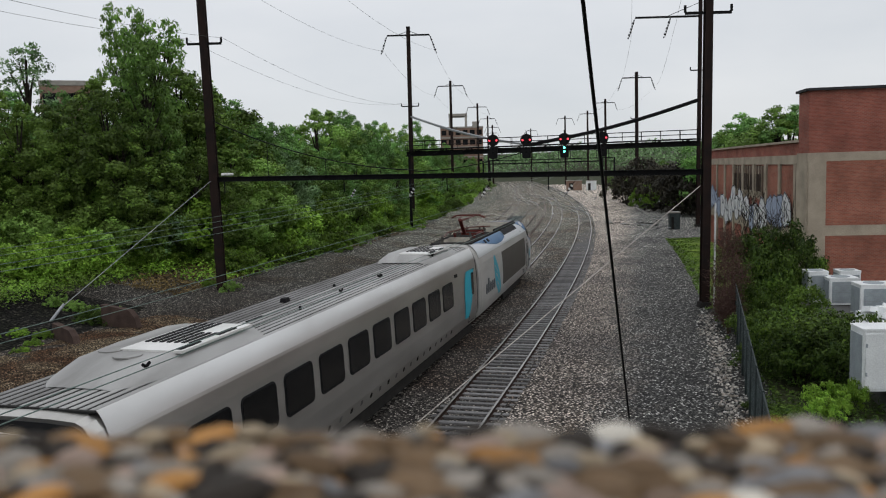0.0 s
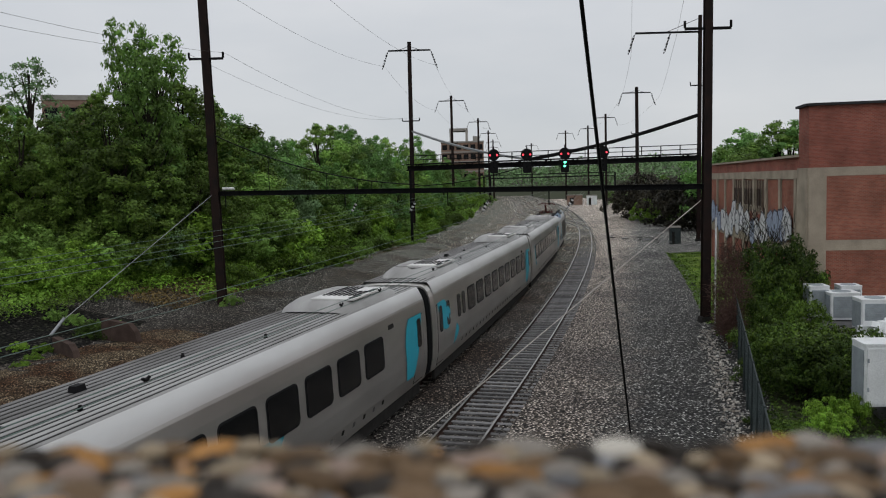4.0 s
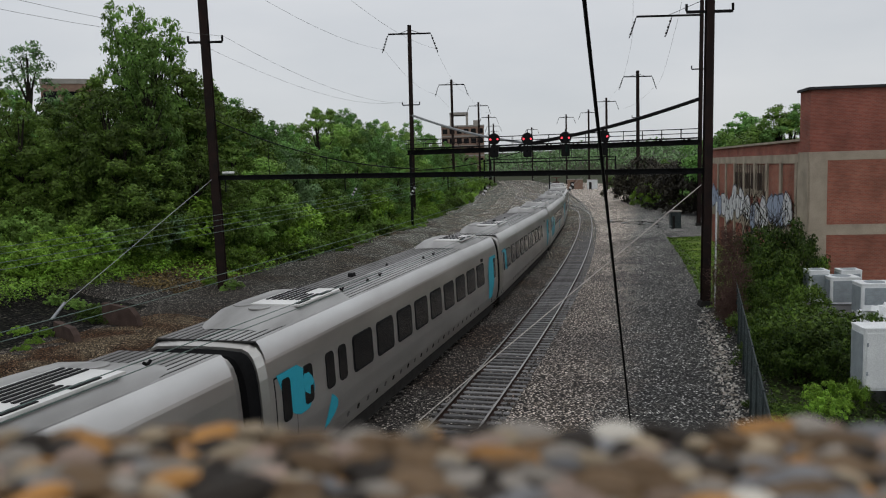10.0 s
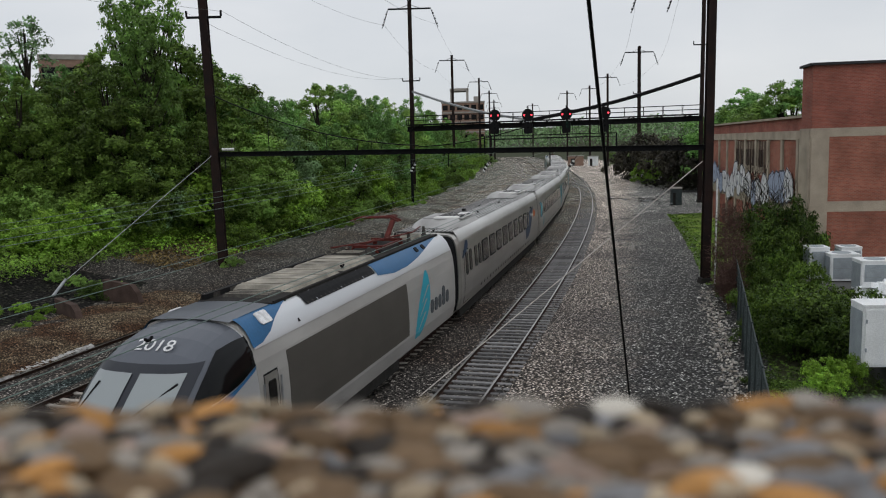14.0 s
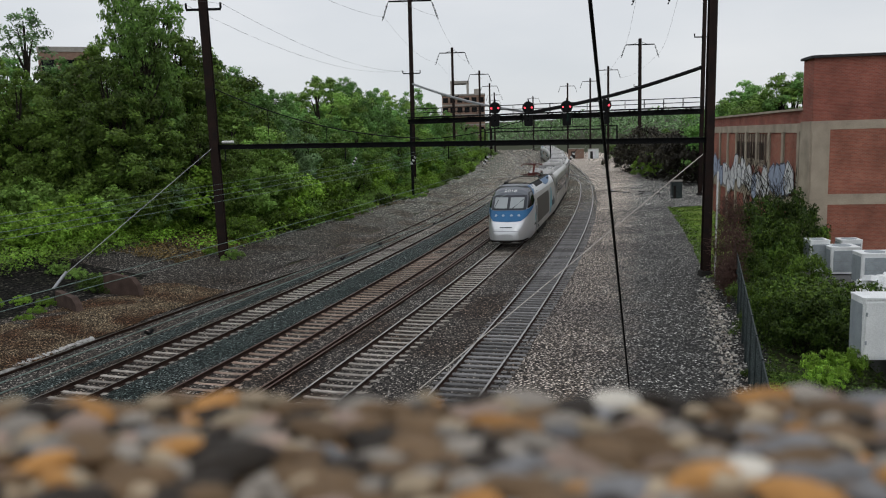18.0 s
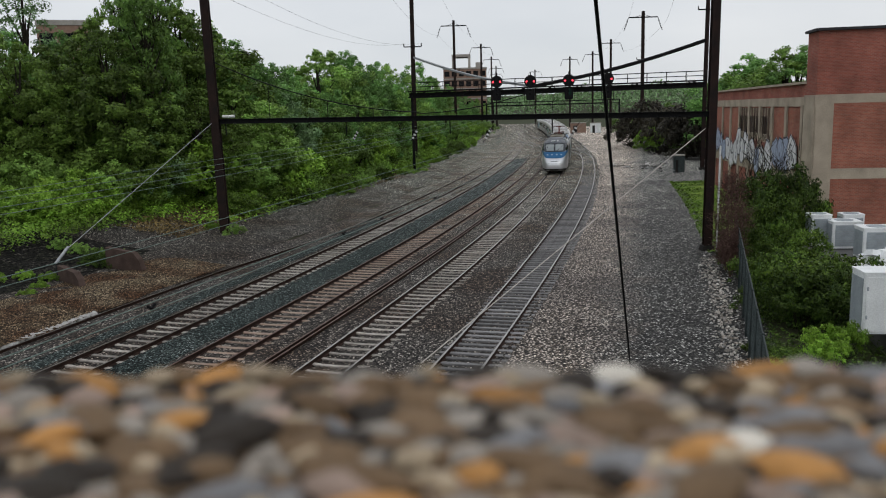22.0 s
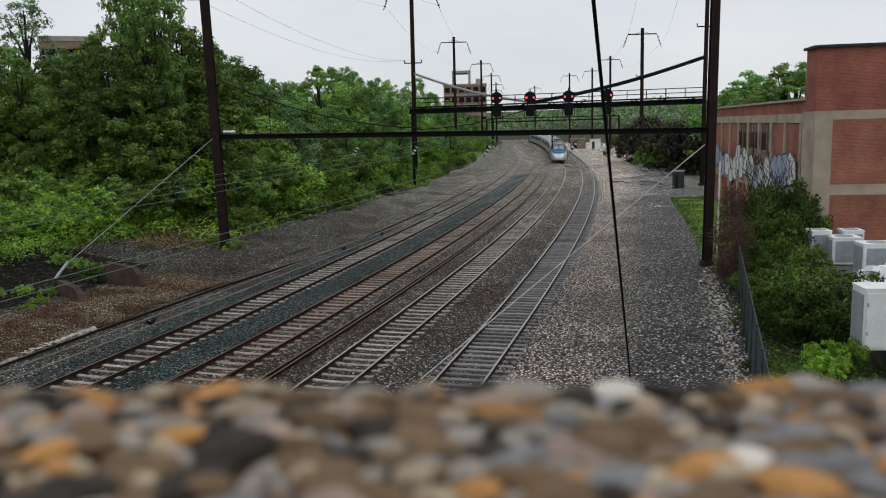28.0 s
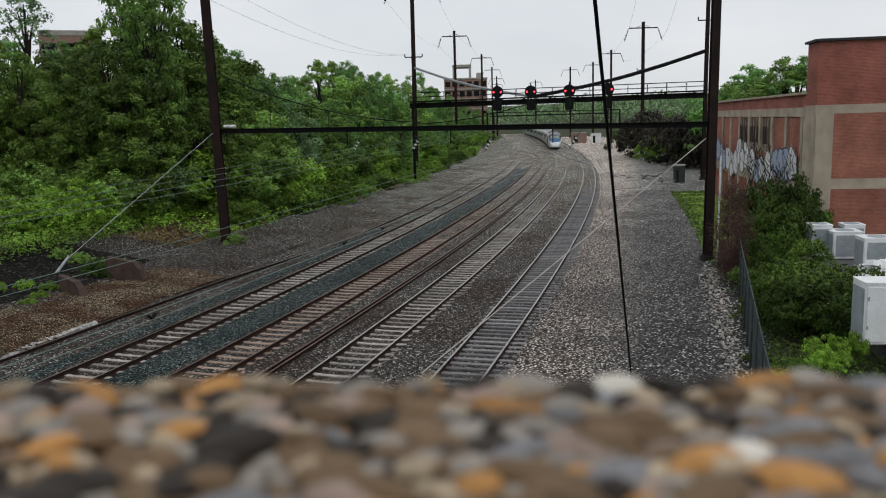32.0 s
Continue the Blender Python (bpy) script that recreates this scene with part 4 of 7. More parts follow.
def build_factory():
    b = thing("brick_factory", "red brick factory with buff concrete bands and a graffiti-covered side wall", "building", pose(21.1, 45.0, 0, 0, 0, -9))
    W, D, T = 26.0, 3.1, 11.3
    m = Mesh()
    m.box((W / 2 - 0.15, 1.0, (T - 0.6) / 2), (W + 0.3, 2.0, T + 0.6))
    part("tower_wall", m, M_BRICKW, b, "dark red brick wall of the taller block")
    m = Mesh()
    for c, s in (((W / 2 - 0.15, 0.02, T + 0.06), (W + 0.5, 0.4, 0.14)), ((-0.28, 1.05, T + 0.06), (0.4, 2.1, 0.14))):
        m.box(c, s)
    part("coping", m, M_ROOFTAR, b, "dark roof coping")
    m = Mesh()
    m.box((W / 2, 1.1, T + 0.02), (W - 0.5, 1.6, 0.06))
    part("tower_roof", m, M_ROOFTAR, b)
    for z, h in ((7.62, 0.48), (3.5, 0.58), (-0.1, 0.6)):
        m = Mesh()
        m.box((W / 2 - 0.18, -0.02, z), (W + 0.42, 0.14, h))
        m.box((-0.33, 1.03, z), (0.14, 1.9, h))
        part("concrete_band", m, M_CONC, b, "buff concrete floor band")
    for x in (0.06, 9.0, 18.0):
        m = Mesh()
        m.box((x + 0.08, -0.035, 3.9), (0.94, 0.14, 7.0))
        part("pilaster", m, M_CONC, b, "buff concrete pilaster")
    m = Mesh()
    m.box((-0.345, 0.98, 3.9), (0.14, 2.02, 7.0))
    part("pilaster", m, M_CONC, b)
    for x0, x1 in ((0.3, 8.68), (9.32, 17.68)):
        for z0, z1 in ((3.8, 7.37), (0.25, 3.2)):
            m = Mesh()
            m.box(((x0 + x1) / 2, -0.03, (z0 + z1) / 2), (x1 - x0, 0.1, z1 - z0))
            part("brick_panel", m, M_BRICKO, b, "orange-red brick infill")
    # lower wing along the yard
    L, Z = 33.0, 8.55
    m = Mesh()
    m.box((9, 2.05 + (L + 1.05) / 2, Z / 2 - 0.2), (18, L + 1.05, Z + 0.4))
    part("wing_wall", m, M_BRICKW, b, "weathered brick wall of the long low wing")
    m = Mesh()
    m.box((0, 2.1 + (L + 1) / 2, Z + 0.05), (0.4, L + 1, 0.14))
    part("wing_coping", m, M_CONC, b)
    m = Mesh()
    m.box((9, D + L / 2, Z - 0.2), (17.4, L - 0.4, 0.1))
    part("wing_roof", m, M_ROOFTAR, b)
    m = Mesh()
    m.box((-0.03, D + L / 2, Z - 1.05), (0.14, L, 0.55))
    part("wing_band", m, M_CONC, b, "buff concrete band under the parapet")
    m = Mesh()
    m.box((-0.03, D + L / 2, 2.9), (0.14, L, 0.8))
    part("wing_band", m, M_CONC, b)
    n = 9
    for i in range(n + 1):
        y = D + 0.3 + (L - 0.6) * i / n
        m = Mesh()
        m.box((-0.06, y, 3.6), (0.16, 0.5, 7.4))
        part("wing_pilaster", m, M_CONC, b)
    for i in range(n):
        y = D + 0.3 + (L - 0.6) * (i + 0.5) / n
        rusty = i in (2, 3, 4)
        m = Mesh()
        m.box((0.0, y, 6.0), (0.08, (L - 0.6) / n - 0.6, 2.3))
        w = part("blocked_window", m, M_BROWNW if rusty else M_BRICKO, b, "rusted steel window" if rusty else "bricked-up window")
        if rusty:
            for k in range(4):
                g = Mesh()
                g.box((-0.06, y - 1.2 + k * 0.8, 6.0), (0.05, 0.06, 2.3))
                part("window_bar", g, M_CONC, w)
    m = Mesh()
    m.box((-0.02, 2.55, 6.4), (0.12, 0.6, 2.2))
    part("side_window", m, M_GLASS, b, "tall dark window slot")
    # graffiti: bulbous pale shapes with dark outlines
    rg = random.Random(5)
    y = D + 0.8
    while y < D + L - 2:
        w = rg.uniform(1.7, 3.0)
        h = rg.uniform(1.5, 2.4)
        zc = 4.1 + rg.uniform(-0.9, 0.5)
        out = []
        k = 14
        for i in range(k):
            a = 2 * math.pi * i / k
            r = 1 + 0.1 * math.sin(3 * a + y) + 0.08 * math.sin(5 * a + 2 * y)
            out.append((y + w / 2 + w * 0.5 * r * math.cos(a), zc + h * 0.5 * r * math.sin(a)))
        m = Mesh()
        m.plate(out, "x", -0.157 - 0.004 * rg.random(), 0.012, 0)
        g = part("graffiti", m, M_GRAF if rg.random() < 0.75 else M_GRAFB, b, "pale spray-painted graffiti shape")
        m = Mesh()
        cen = (y + w / 2, zc)
        m.loft([[(-0.166, p[0], p[1]) for p in out], [(-0.166, cen[0] + (p[0] - cen[0]) * 0.9, cen[1] + (p[1] - cen[1]) * 0.9) for p in out]], cap=False)
        part("outline", m, M_GRAFD, g, "dark sprayed outline")
        for j in range(3):
            m = Mesh()
            p = (y + w * rg.uniform(0.3, 0.7), zc + rg.uniform(-0.7, 0.7))
            m.bar((-0.168, p[0], p[1]), (-0.168, p[0] + rg.uniform(-0.3, 0.3), p[1] + rg.uniform(-0.5, 0.5)), 0.02, 0.1)
            part("stroke", m, M_GRAFD if j else M_GRAFB, g)
        y += w * rg.uniform(0.55, 0.8)
    for i in range(5):
        y = D + 9 + i * 2.0
        for j in range(3):
            m = Mesh()
            m.box((-0.1, y + j * 0.55, 5.9), (0.02, 0.3, 1.3))
            part("painted_letter", m, M_LETTER, b, "dark tall unreadable painted letter as a bar")
    crv = bpy.data.curves.new("lettering", "FONT")
    crv.body, crv.size, crv.align_x, crv.extrude = "MERCHANDISE STORAGE", 0.85, "CENTER", 0.004
    crv.materials.append(M_CONC)
    t = new("lettering", crv)
    t.parent = b
    t.matrix_basis = pose(-0.15, D + 13.5, 4.75, 90, 0, -90)
    t["label"] = "faded buff painted lettering"


build_factory()


def ac_unit(x, y, z, w, d, h, rz, label, name="condenser_unit"):
    a = thing(name, label, "air conditioner", pose(x, y, z, 0, 0, rz), group="white units on the concrete pad")
    m = Mesh()
    m.plate(rrect(w, d, 0.05), "z", 0.06, h - 0.1)
    part("casing", m, M_ACW, a)
    m = Mesh()
    m.plate(rrect(w * 1.03, d * 1.03, 0.06), "z", h - 0.05, 0.06)
    part("lid", m, M_ACW, a)
    if "cabinet" in label:
        m = Mesh()
        m.box((0, -d / 2 - 0.012, h * 0.5), (w * 0.9, 0.03, h * 0.86))
        p = part("door", m, M_ACW, a)
        for zz in (0.3, 0.75):
            m = Mesh()
            m.box((-w * 0.43, -d / 2 - 0.035, h * zz), (0.05, 0.03, 0.12))
            part("hinge", m, M_ACG, p)
    else:
        m = Mesh()
        m.box((0, -d / 2 - 0.012, h * 0.5), (w * 0.82, 0.03, h * 0.76))
        p = part("coil_panel", m, M_ACG, a, "grey coil panel")
        for i in range(9):
            m = Mesh()
            m.box((0, -d / 2 - 0.032, h * (0.18 + 0.08 * i)), (w * 0.8, 0.012, 0.012))
            part("guard_wire", m, M_GALV, p)
    m = Mesh()
    m.box((-w / 2 - 0.012, 0, h * 0.5), (0.03, d * 0.84, h * 0.8))
    part("side_panel", m, M_ACG, a)
    for sx in (-1, 1):
        m = Mesh()
        m.box((sx * w * 0.4, 0, 0.03), (0.08, d * 0.9, 0.06))
        part("skid", m, M_STEEL, a)
    if "cabinet" not in label:
        m = Mesh()
        m.plate(disc(min(w, d) * 0.36, 18), "z", h, 0.03)
        part("fan_guard", m, M_ACG, a)
    return a


def build_pad():
    m = Mesh()
    m.plate([(12.75, 20.0), (38, 20.0), (40, 43.0), (17.9, 43.0)], "z", -0.45, 0.85)
    tagged(part("equipment_pad", m, M_SLAB), "raised dark asphalt pad behind the bushes", "pad", kind="structure")
    ac_unit(18.75, 39.7, 0.4, 0.95, 1.0, 1.6, -6, "white condenser unit with a rounded top on the pad")
    ac_unit(19.6, 38.9, 0.4, 1.35, 1.2, 1.36, -8, "white condenser unit with a side grille on the pad")
    ac_unit(19.6, 35.9, 0.4, 1.5, 1.2, 1.48, -8, "grey-sided white condenser unit on the pad")
    ac_unit(20.6, 40.2, 0.4, 1.0, 1.0, 1.5, -8, "small white condenser unit on the pad")
    ac_unit(13.45, 24.3, 0.4, 1.25, 1.0, 1.98, -6, "tall white equipment cabinet on the pad")
    ac_unit(15.9, 29.3, 0.4, 1.2, 1.0, 1.06, -6, "white condenser unit behind the tall cabinet")
    rg = random.Random(8)
    for k in range(4):
        o = thing("plastic_sacks", "crumpled white plastic sacks heaped on the pad", "sack")
        for j in range(3):
            m = Mesh()
            c = Vector((18.45 + 0.4 * k + rg.uniform(-0.2, 0.2), 33.9 + rg.uniform(-0.5, 0.5), 0.55 + 0.25 * j))
            m.box(c, (0.6, 0.5, 0.25), Euler((rg.uniform(-0.3, 0.3), rg.uniform(-0.3, 0.3), rg.uniform(0, 3))).to_matrix(), taper=0.8)
            part("sack", m, M_ACW, o)


build_pad()


# ---------------------------------------------------------------- yard: fence, anchors, debris, grass
def build_fence():
    f = thing("chain_link_fence", "leaning weathered chain-link fence along the yard", "fence")
    a, b = Vector((8.7, 22.0, -0.2)), Vector((14.75, 40.2, -0.2))
    a2 = a - (b - a) * 0.55
    n = 12
    pts = [a2.lerp(b, i / n) for i in range(n + 1)]
    for p in pts:
        m = Mesh()
        m.tube([p, p + Vector((0.06, 0, 2.2))], 0.035, 6)
        part("post", m, M_FENCE, f)
    for i in range(n):
        m = Mesh()
        m.tube([pts[i] + Vector((0.06, 0, 2.15)), pts[i + 1] + Vector((0.06, 0, 2.15))], 0.022, 5)
        part("top_rail", m, M_FENCE, f)
        m = Mesh()
        d = pts[i + 1] - pts[i]
        k = 26
        for j in range(-k, k):
            for sg in (0, 1):
                u0, u1 = j / k, j / k + 2.0 / d.length
                lo, hi = max(u0, 0), min(u1, 1)
                if hi <= lo:
                    continue
                z0, z1 = [(u - u0) / (u1 - u0) * 2.05 + 0.05 for u in (lo, hi)]
                if sg:
                    z0, z1 = 2.15 - z0, 2.15 - z1
                m.bar(pts[i] + d * lo + Vector((0.05, 0, z0)), pts[i] + d * hi + Vector((0.05, 0, z1)), 0.006, 0.006)
        part("wire_mesh", m, M_FENCE, f)


build_fence()


M_STRIP = material("pale_rubble_strip", (0.50, 0.475, 0.43), 0.9, dark=0.5, scale=4, grain=30, island=0.5, tint=(0.22, 0.19, 0.16))
M_RUBBLE = material("pale_broken_stone", (0.55, 0.53, 0.49), 0.9, dark=0.6, scale=5, grain=30, rnd=0.5)


def build_yard_things():
    strip("grass_patch", 13.0, 18.6, 48, 85, -0.12, M_GRASS, "bright grass patch at the edge of the yard", wob=0.5)
    for x, y, rz, l, k in ((-17.25, 36.55, -44, 2.4, 0.75), (-15.9, 39.6, -28, 2.5, 1.05)):
        m = Mesh()
        out = [(-l / 2, -0.4), (l / 2, -0.4), (l / 2, 0.3 * k), (l * 0.43, 0.75 * k), (l * 0.28, 1.08 * k), (-l / 2, 1.25 * k)]
        m.plate(out, "y", -0.15, 0.3)
        w = part("culvert_headwall", m, material("brown_stained_concrete", (0.085, 0.058, 0.048), 0.9, dark=0.6, scale=2, grain=20))
        w.matrix_basis = pose(x, y, 0.0, 0, 0, rz)
        tagged(w, "rust-brown concrete culvert headwall beside the ditch", "culvert")
    o = thing("old_planks", "grey rotten planks over the ditch", "planks")
    for i in range(5):
        m = Mesh()
        m.box((-16.1 + 0.22 * i, 36.5 + 0.5 * i, 0.16 + 0.03 * (i % 2)), (0.22, 1.7, 0.08), Euler((0, 0.05 * i, 0.9 + 0.2 * (i % 3))).to_matrix())
        part("plank", m, M_BARK if i % 2 else M_TIEW, o)
    m = Mesh()
    m.tube([(-19.95, 39.6, 0.0), (-19.45, 41.2, 1.2)], 0.08, 8)
    tagged(part("anchor_rod", m, M_GALV), "pale steel anchor rod for the guy wire", "anchor")
    # broken white stones along the ballast
    m = Mesh()
    rw = random.Random(6)
    for i in range(260):
        f = (i + rw.random()) / 260
        w = 0.42 * (1 - f) + 0.12
        c = on_line(21.5 + 8.2 * f, -12.4 + rw.uniform(-0.6, 0.6) * w, -0.09)
        m.box(c, (rw.uniform(0.08, 0.3), rw.uniform(0.06, 0.2), rw.uniform(0.06, 0.13)), Euler((rw.uniform(-0.3, 0.3), rw.uniform(-0.3, 0.3), rw.uniform(0, 3))).to_matrix(), taper=0.6)
    tagged(part("white_edging", m, material("dusty_white_stone", (0.52, 0.51, 0.49), 0.9, dark=0.5, scale=3, grain=20)), "broken white stones edging the ballast", "edging")
    rg = random.Random(3)
    for k, (x, y) in enumerate(((30.2, 106.5), (24.6, 100), (25.8, 99), (23.2, 103), (26.5, 93))):
        o = thing("scrap_heap", "low heap of scrap timber and metal on the gravel", "debris")
        for j in range(4):
            m = Mesh()
            m.box((x + rg.uniform(-1.2, 1.2), y + rg.uniform(-0.6, 0.6), -0.1 + 0.08 * j), (rg.uniform(0.5, 1.3), 0.22, 0.07), Euler((rg.uniform(-0.2, 0.2), 0, rg.uniform(0, 3))).to_matrix())
            part("scrap_piece", m, M_GRIME if (k + j) % 3 else M_GALV, o)
    for k in range(60):
        s, u = rg.uniform(22, 48), 12.7 - 1.2 * rg.random() ** 1.5
        m = Mesh()
        c = on_line(s, u, -0.15)
        m.box(c, (rg.uniform(0.06, 0.2), rg.uniform(0.04, 0.1), rg.uniform(0.02, 0.05)), Euler((rg.uniform(-0.4, 0.4), rg.uniform(-0.4, 0.4), rg.uniform(0, 3))).to_matrix(), taper=0.7)
        tagged(part("rubble_stone", m, M_RUBBLE), "pale broken stone lying by the fence", "stone", group="loose stones in the yard")
    m = Mesh()
    for k in range(1500):
        s = 15 + 30 * rg.random() ** 1.7
        c = on_line(s, 11.95 + rg.gauss(0, 0.24) + 0.008 * (s - 24), -0.15)
        q = rg.uniform(0.025, 0.075) * (1.8 if k % 12 == 0 else 1)
        m.box(c, (q * 1.5, q, q * 0.6), Euler((rg.uniform(-0.4, 0.4), rg.uniform(-0.4, 0.4), rg.uniform(0, 3))).to_matrix(), taper=0.65)
    tagged(part("rubble_strip", m, M_STRIP), "strip of pale broken stone and concrete beside the fence", "rubble", kind="stuff")
    m = Mesh()
    m.tube([(14.45, 41.9, -0.2), (14.5, 41.9, 5.4)], 0.05, 8)
    tagged(part("cable_duct", m, M_INSUL), "white cable duct running down beside the pole", "duct")
    # white hut and cabinets far down the yard
    for x, y, w, h, mat, lab in ((46.5, 243, 3.0, 2.9, M_ACW, "small white trackside hut"), (42.0, 247, 4.6, 3.0, M_FAR, "low brown trackside shed"), (27.4, 93, 1.2, 2.0, M_FENCE, "grey trackside relay cabinet")):
        o = thing("trackside_hut", lab, "hut", pose(x, y, -0.3, 0, 0, -8))
        m = Mesh()
        m.box((0, 0, h / 2), (w, w * 0.8, h))
        part("wall", m, mat, o)
        m = Mesh()
        m.box((0, 0, h + 0.08), (w * 1.06, w * 0.86, 0.16))
        part("roof", m, M_FARC, o)
        m = Mesh()
        m.box((-w * 0.2, -w * 0.4 - 0.02, h * 0.4), (w * 0.25, 0.06, h * 0.75))
        part("door", m, M_GRIME, o)


build_yard_things()


# ---------------------------------------------------------------- buildings behind the trees
def far_block(x, y, z0, w, d, h, rz, floors, bays, label, mats=(M_FAR, M_FARC), tower=False):
    b = thing("far_building", label, "building", pose(x, y, z0, 0, 0, rz))
    m = Mesh()
    m.box((0, 0, h / 2), (w, d, h))
    part("wall", m, mats[0], b)
    m = Mesh()
    m.box((0, 0, h + 0.3), (w * 1.02, d * 1.02, 0.6))
    part("roof", m, mats[1], b)
    for f in range(floors):
        z = h * (f + 0.55) / floors
        m = Mesh()
        m.box((0, -d / 2 - 0.1, h * (f + 0.05) / floors), (w * 1.005, 0.3, h / floors * 0.14))
        part("floor_band", m, mats[1], b)
        for i in range(bays):
            xx = w * ((i + 0.5) / bays - 0.5)
            m = Mesh()
            m.box((xx, -d / 2 - 0.02, z), (w / bays * 0.7, 0.2, h / floors * 0.5))
            part("window", m, M_GLASS, b)
    if tower:
        for xx in (-w * 0.28, w * 0.1):
            m = Mesh()
            m.box((xx, 0, h + 3), (w * 0.05, d * 0.5, 5.6))
            part("roof_frame", m, mats[1], b)
        m = Mesh()
        m.box((-w * 0.09, 0, h + 5.6), (w * 0.44, d * 0.5, 1.0))
        part("roof_frame", m, mats[1], b)
        m = Mesh()
        m.box((w * 0.33, 0, h + 1.5), (w * 0.16, d * 0.4, 2.6))
        part("roof_hut", m, mats[1], b)


far_block(11, 335, 4, 17, 20, 19.5, -3, 5, 6, "tall brown factory block with open roof frames beyond the trees", tower=True)
far_block(-45.6, 103, 5, 6.6, 7, 14.0, 20, 3, 3, "old brick house rising above the trees")


# ---------------------------------------------------------------- trees, shrubs and ground cover
def leaves_mesh(name, centres, sizes, mat, rng, droop=0.5, facing=None):
    """Small three-cornered leaves; facing: the way each one is turned."""
    n = len(centres)
    c = np.asarray(centres)
    nrm = rng.normal(size=(n, 3))
    if facing is None:
        nrm[:, 2] = np.abs(nrm[:, 2]) * 0.8 + droop
    else:
        nrm = np.asarray(facing) + nrm * 0.42
    nrm /= np.linalg.norm(nrm, axis=1)[:, None]
    t = np.cross(nrm, rng.normal(size=(n, 3)))
    t /= np.linalg.norm(t, axis=1)[:, None] + 1e-9
    b = np.cross(nrm, t)
    s = np.asarray(sizes)[:, None]
    v = np.empty((n, 3, 3))
    v[:, 0] = c - t * s
    v[:, 1] = c + t * s + b * s * 0.35
    v[:, 2] = c + t * s * 0.2 - b * s * 0.8
    me = bpy.data.meshes.new(name)
    me.vertices.add(n * 3)
    me.vertices.foreach_set("co", v.ravel())
    me.loops.add(n * 3)
    me.loops.foreach_set("vertex_index", np.arange(n * 3))
    me.polygons.add(n)
    me.polygons.foreach_set("loop_start", np.arange(n) * 3)
    me.polygons.foreach_set("loop_total", np.full(n, 3))
    me.materials.append(mat)
    me.update(calc_edges=True)
    return me


def unit(a):
    return a / (np.linalg.norm(a, axis=1)[:, None] + 1e-9)


def crown_points(rng, lobes, per, billow=0.8):
    """Leaves over the outside of billowing clumps, which cover each lobe and leave deep gaps between them."""
    out, way = [], []
    for (x, y, z, r) in lobes:
        k = int(per * r * r)
        rc = min(0.44 * r, billow)
        n = max(6, int(1.5 * (r / rc) ** 2))
        side = np.array((x, y, 0.0)) / (math.hypot(x, y) + 0.3)
        mid = unit(rng.normal(size=(n, 3)) + 0.55 * side + np.array((0, 0, 0.4))) * rng.uniform(0.6, 1.02, size=(n, 1)) * r
        size = rc * rng.uniform(0.55, 1.2, n)
        idx = rng.choice(n, k, p=size ** 2 / (size ** 2).sum())
        d = unit(rng.normal(size=(k, 3)) + unit(mid)[idx] * 0.8 + np.array((0, 0, 0.3)))
        q = mid[idx] + d * (size[idx] * rng.uniform(0.45, 1.3, k))[:, None] * np.array((1.05, 1.05, 0.85))
        out.append(q + np.array((x, y, z)))
        way.append(d)
    return np.concatenate(out), np.concatenate(way)


def make_tree(name, label, h, spread, seed, mat, leaf=0.3, per=260, low=0.12, lobes_n=13, slim=1.0, category="tree", top=0.0):
    rng = np.random.default_rng(seed)
    t = thing(name, label, category, pose(0, -500, 0), group="trees and shrubs of the cutting")
    lobes = []
    m = Mesh()
    m.tube([(0, 0, -0.6), (0.02 * h, 0.01 * h, h * 0.25), (-0.01 * h, 0.02 * h, h * 0.55), (0.01 * h, 0, h * 0.88)], [0.028 * h, 0.02 * h, 0.013 * h, 0.004 * h], 8)
    part("trunk", m, M_BARK, t)
    for i in range(lobes_n):
        f = (i + 0.5) / lobes_n
        z = h * (low + (0.93 - low) * f)
        wide = spread * slim * max(top, (math.sin(math.pi * min(0.98, 0.22 + 0.72 * f)) ** 0.8) * (1.0 if f < 0.85 else 0.6))
        a = i * 2.4 + rng.uniform(-0.5, 0.5)
        rr = wide * rng.uniform(0.45, 0.85)
        r = max(0.07 * h, wide * rng.uniform(0.36, 0.56))
        lobes.append((rr * math.cos(a), rr * math.sin(a), z, r))
        m = Mesh()
        p0 = Vector((0, 0, z * 0.72))
        p1 = Vector((rr * math.cos(a), rr * math.sin(a), z))
        m.tube([p0, p0.lerp(p1, 0.5) + Vector((0, 0, 0.05 * h * rng.uniform(-0.3, 0.6))), p1], [0.009 * h, 0.006 * h, 0.002 * h], 5)
        part("limb", m, M_BARK, t)
    lobes.append((0, 0, h * 0.9, 0.1 * h * slim))
    tot = sum(q[3] ** 2 for q in lobes)
    pts, way = crown_points(rng, lobes, per / tot)
    part("crown", leaves_mesh("crown", pts, rng.uniform(0.6, 1.25, len(pts)) * leaf, mat, rng, facing=way), None, t)
    return t


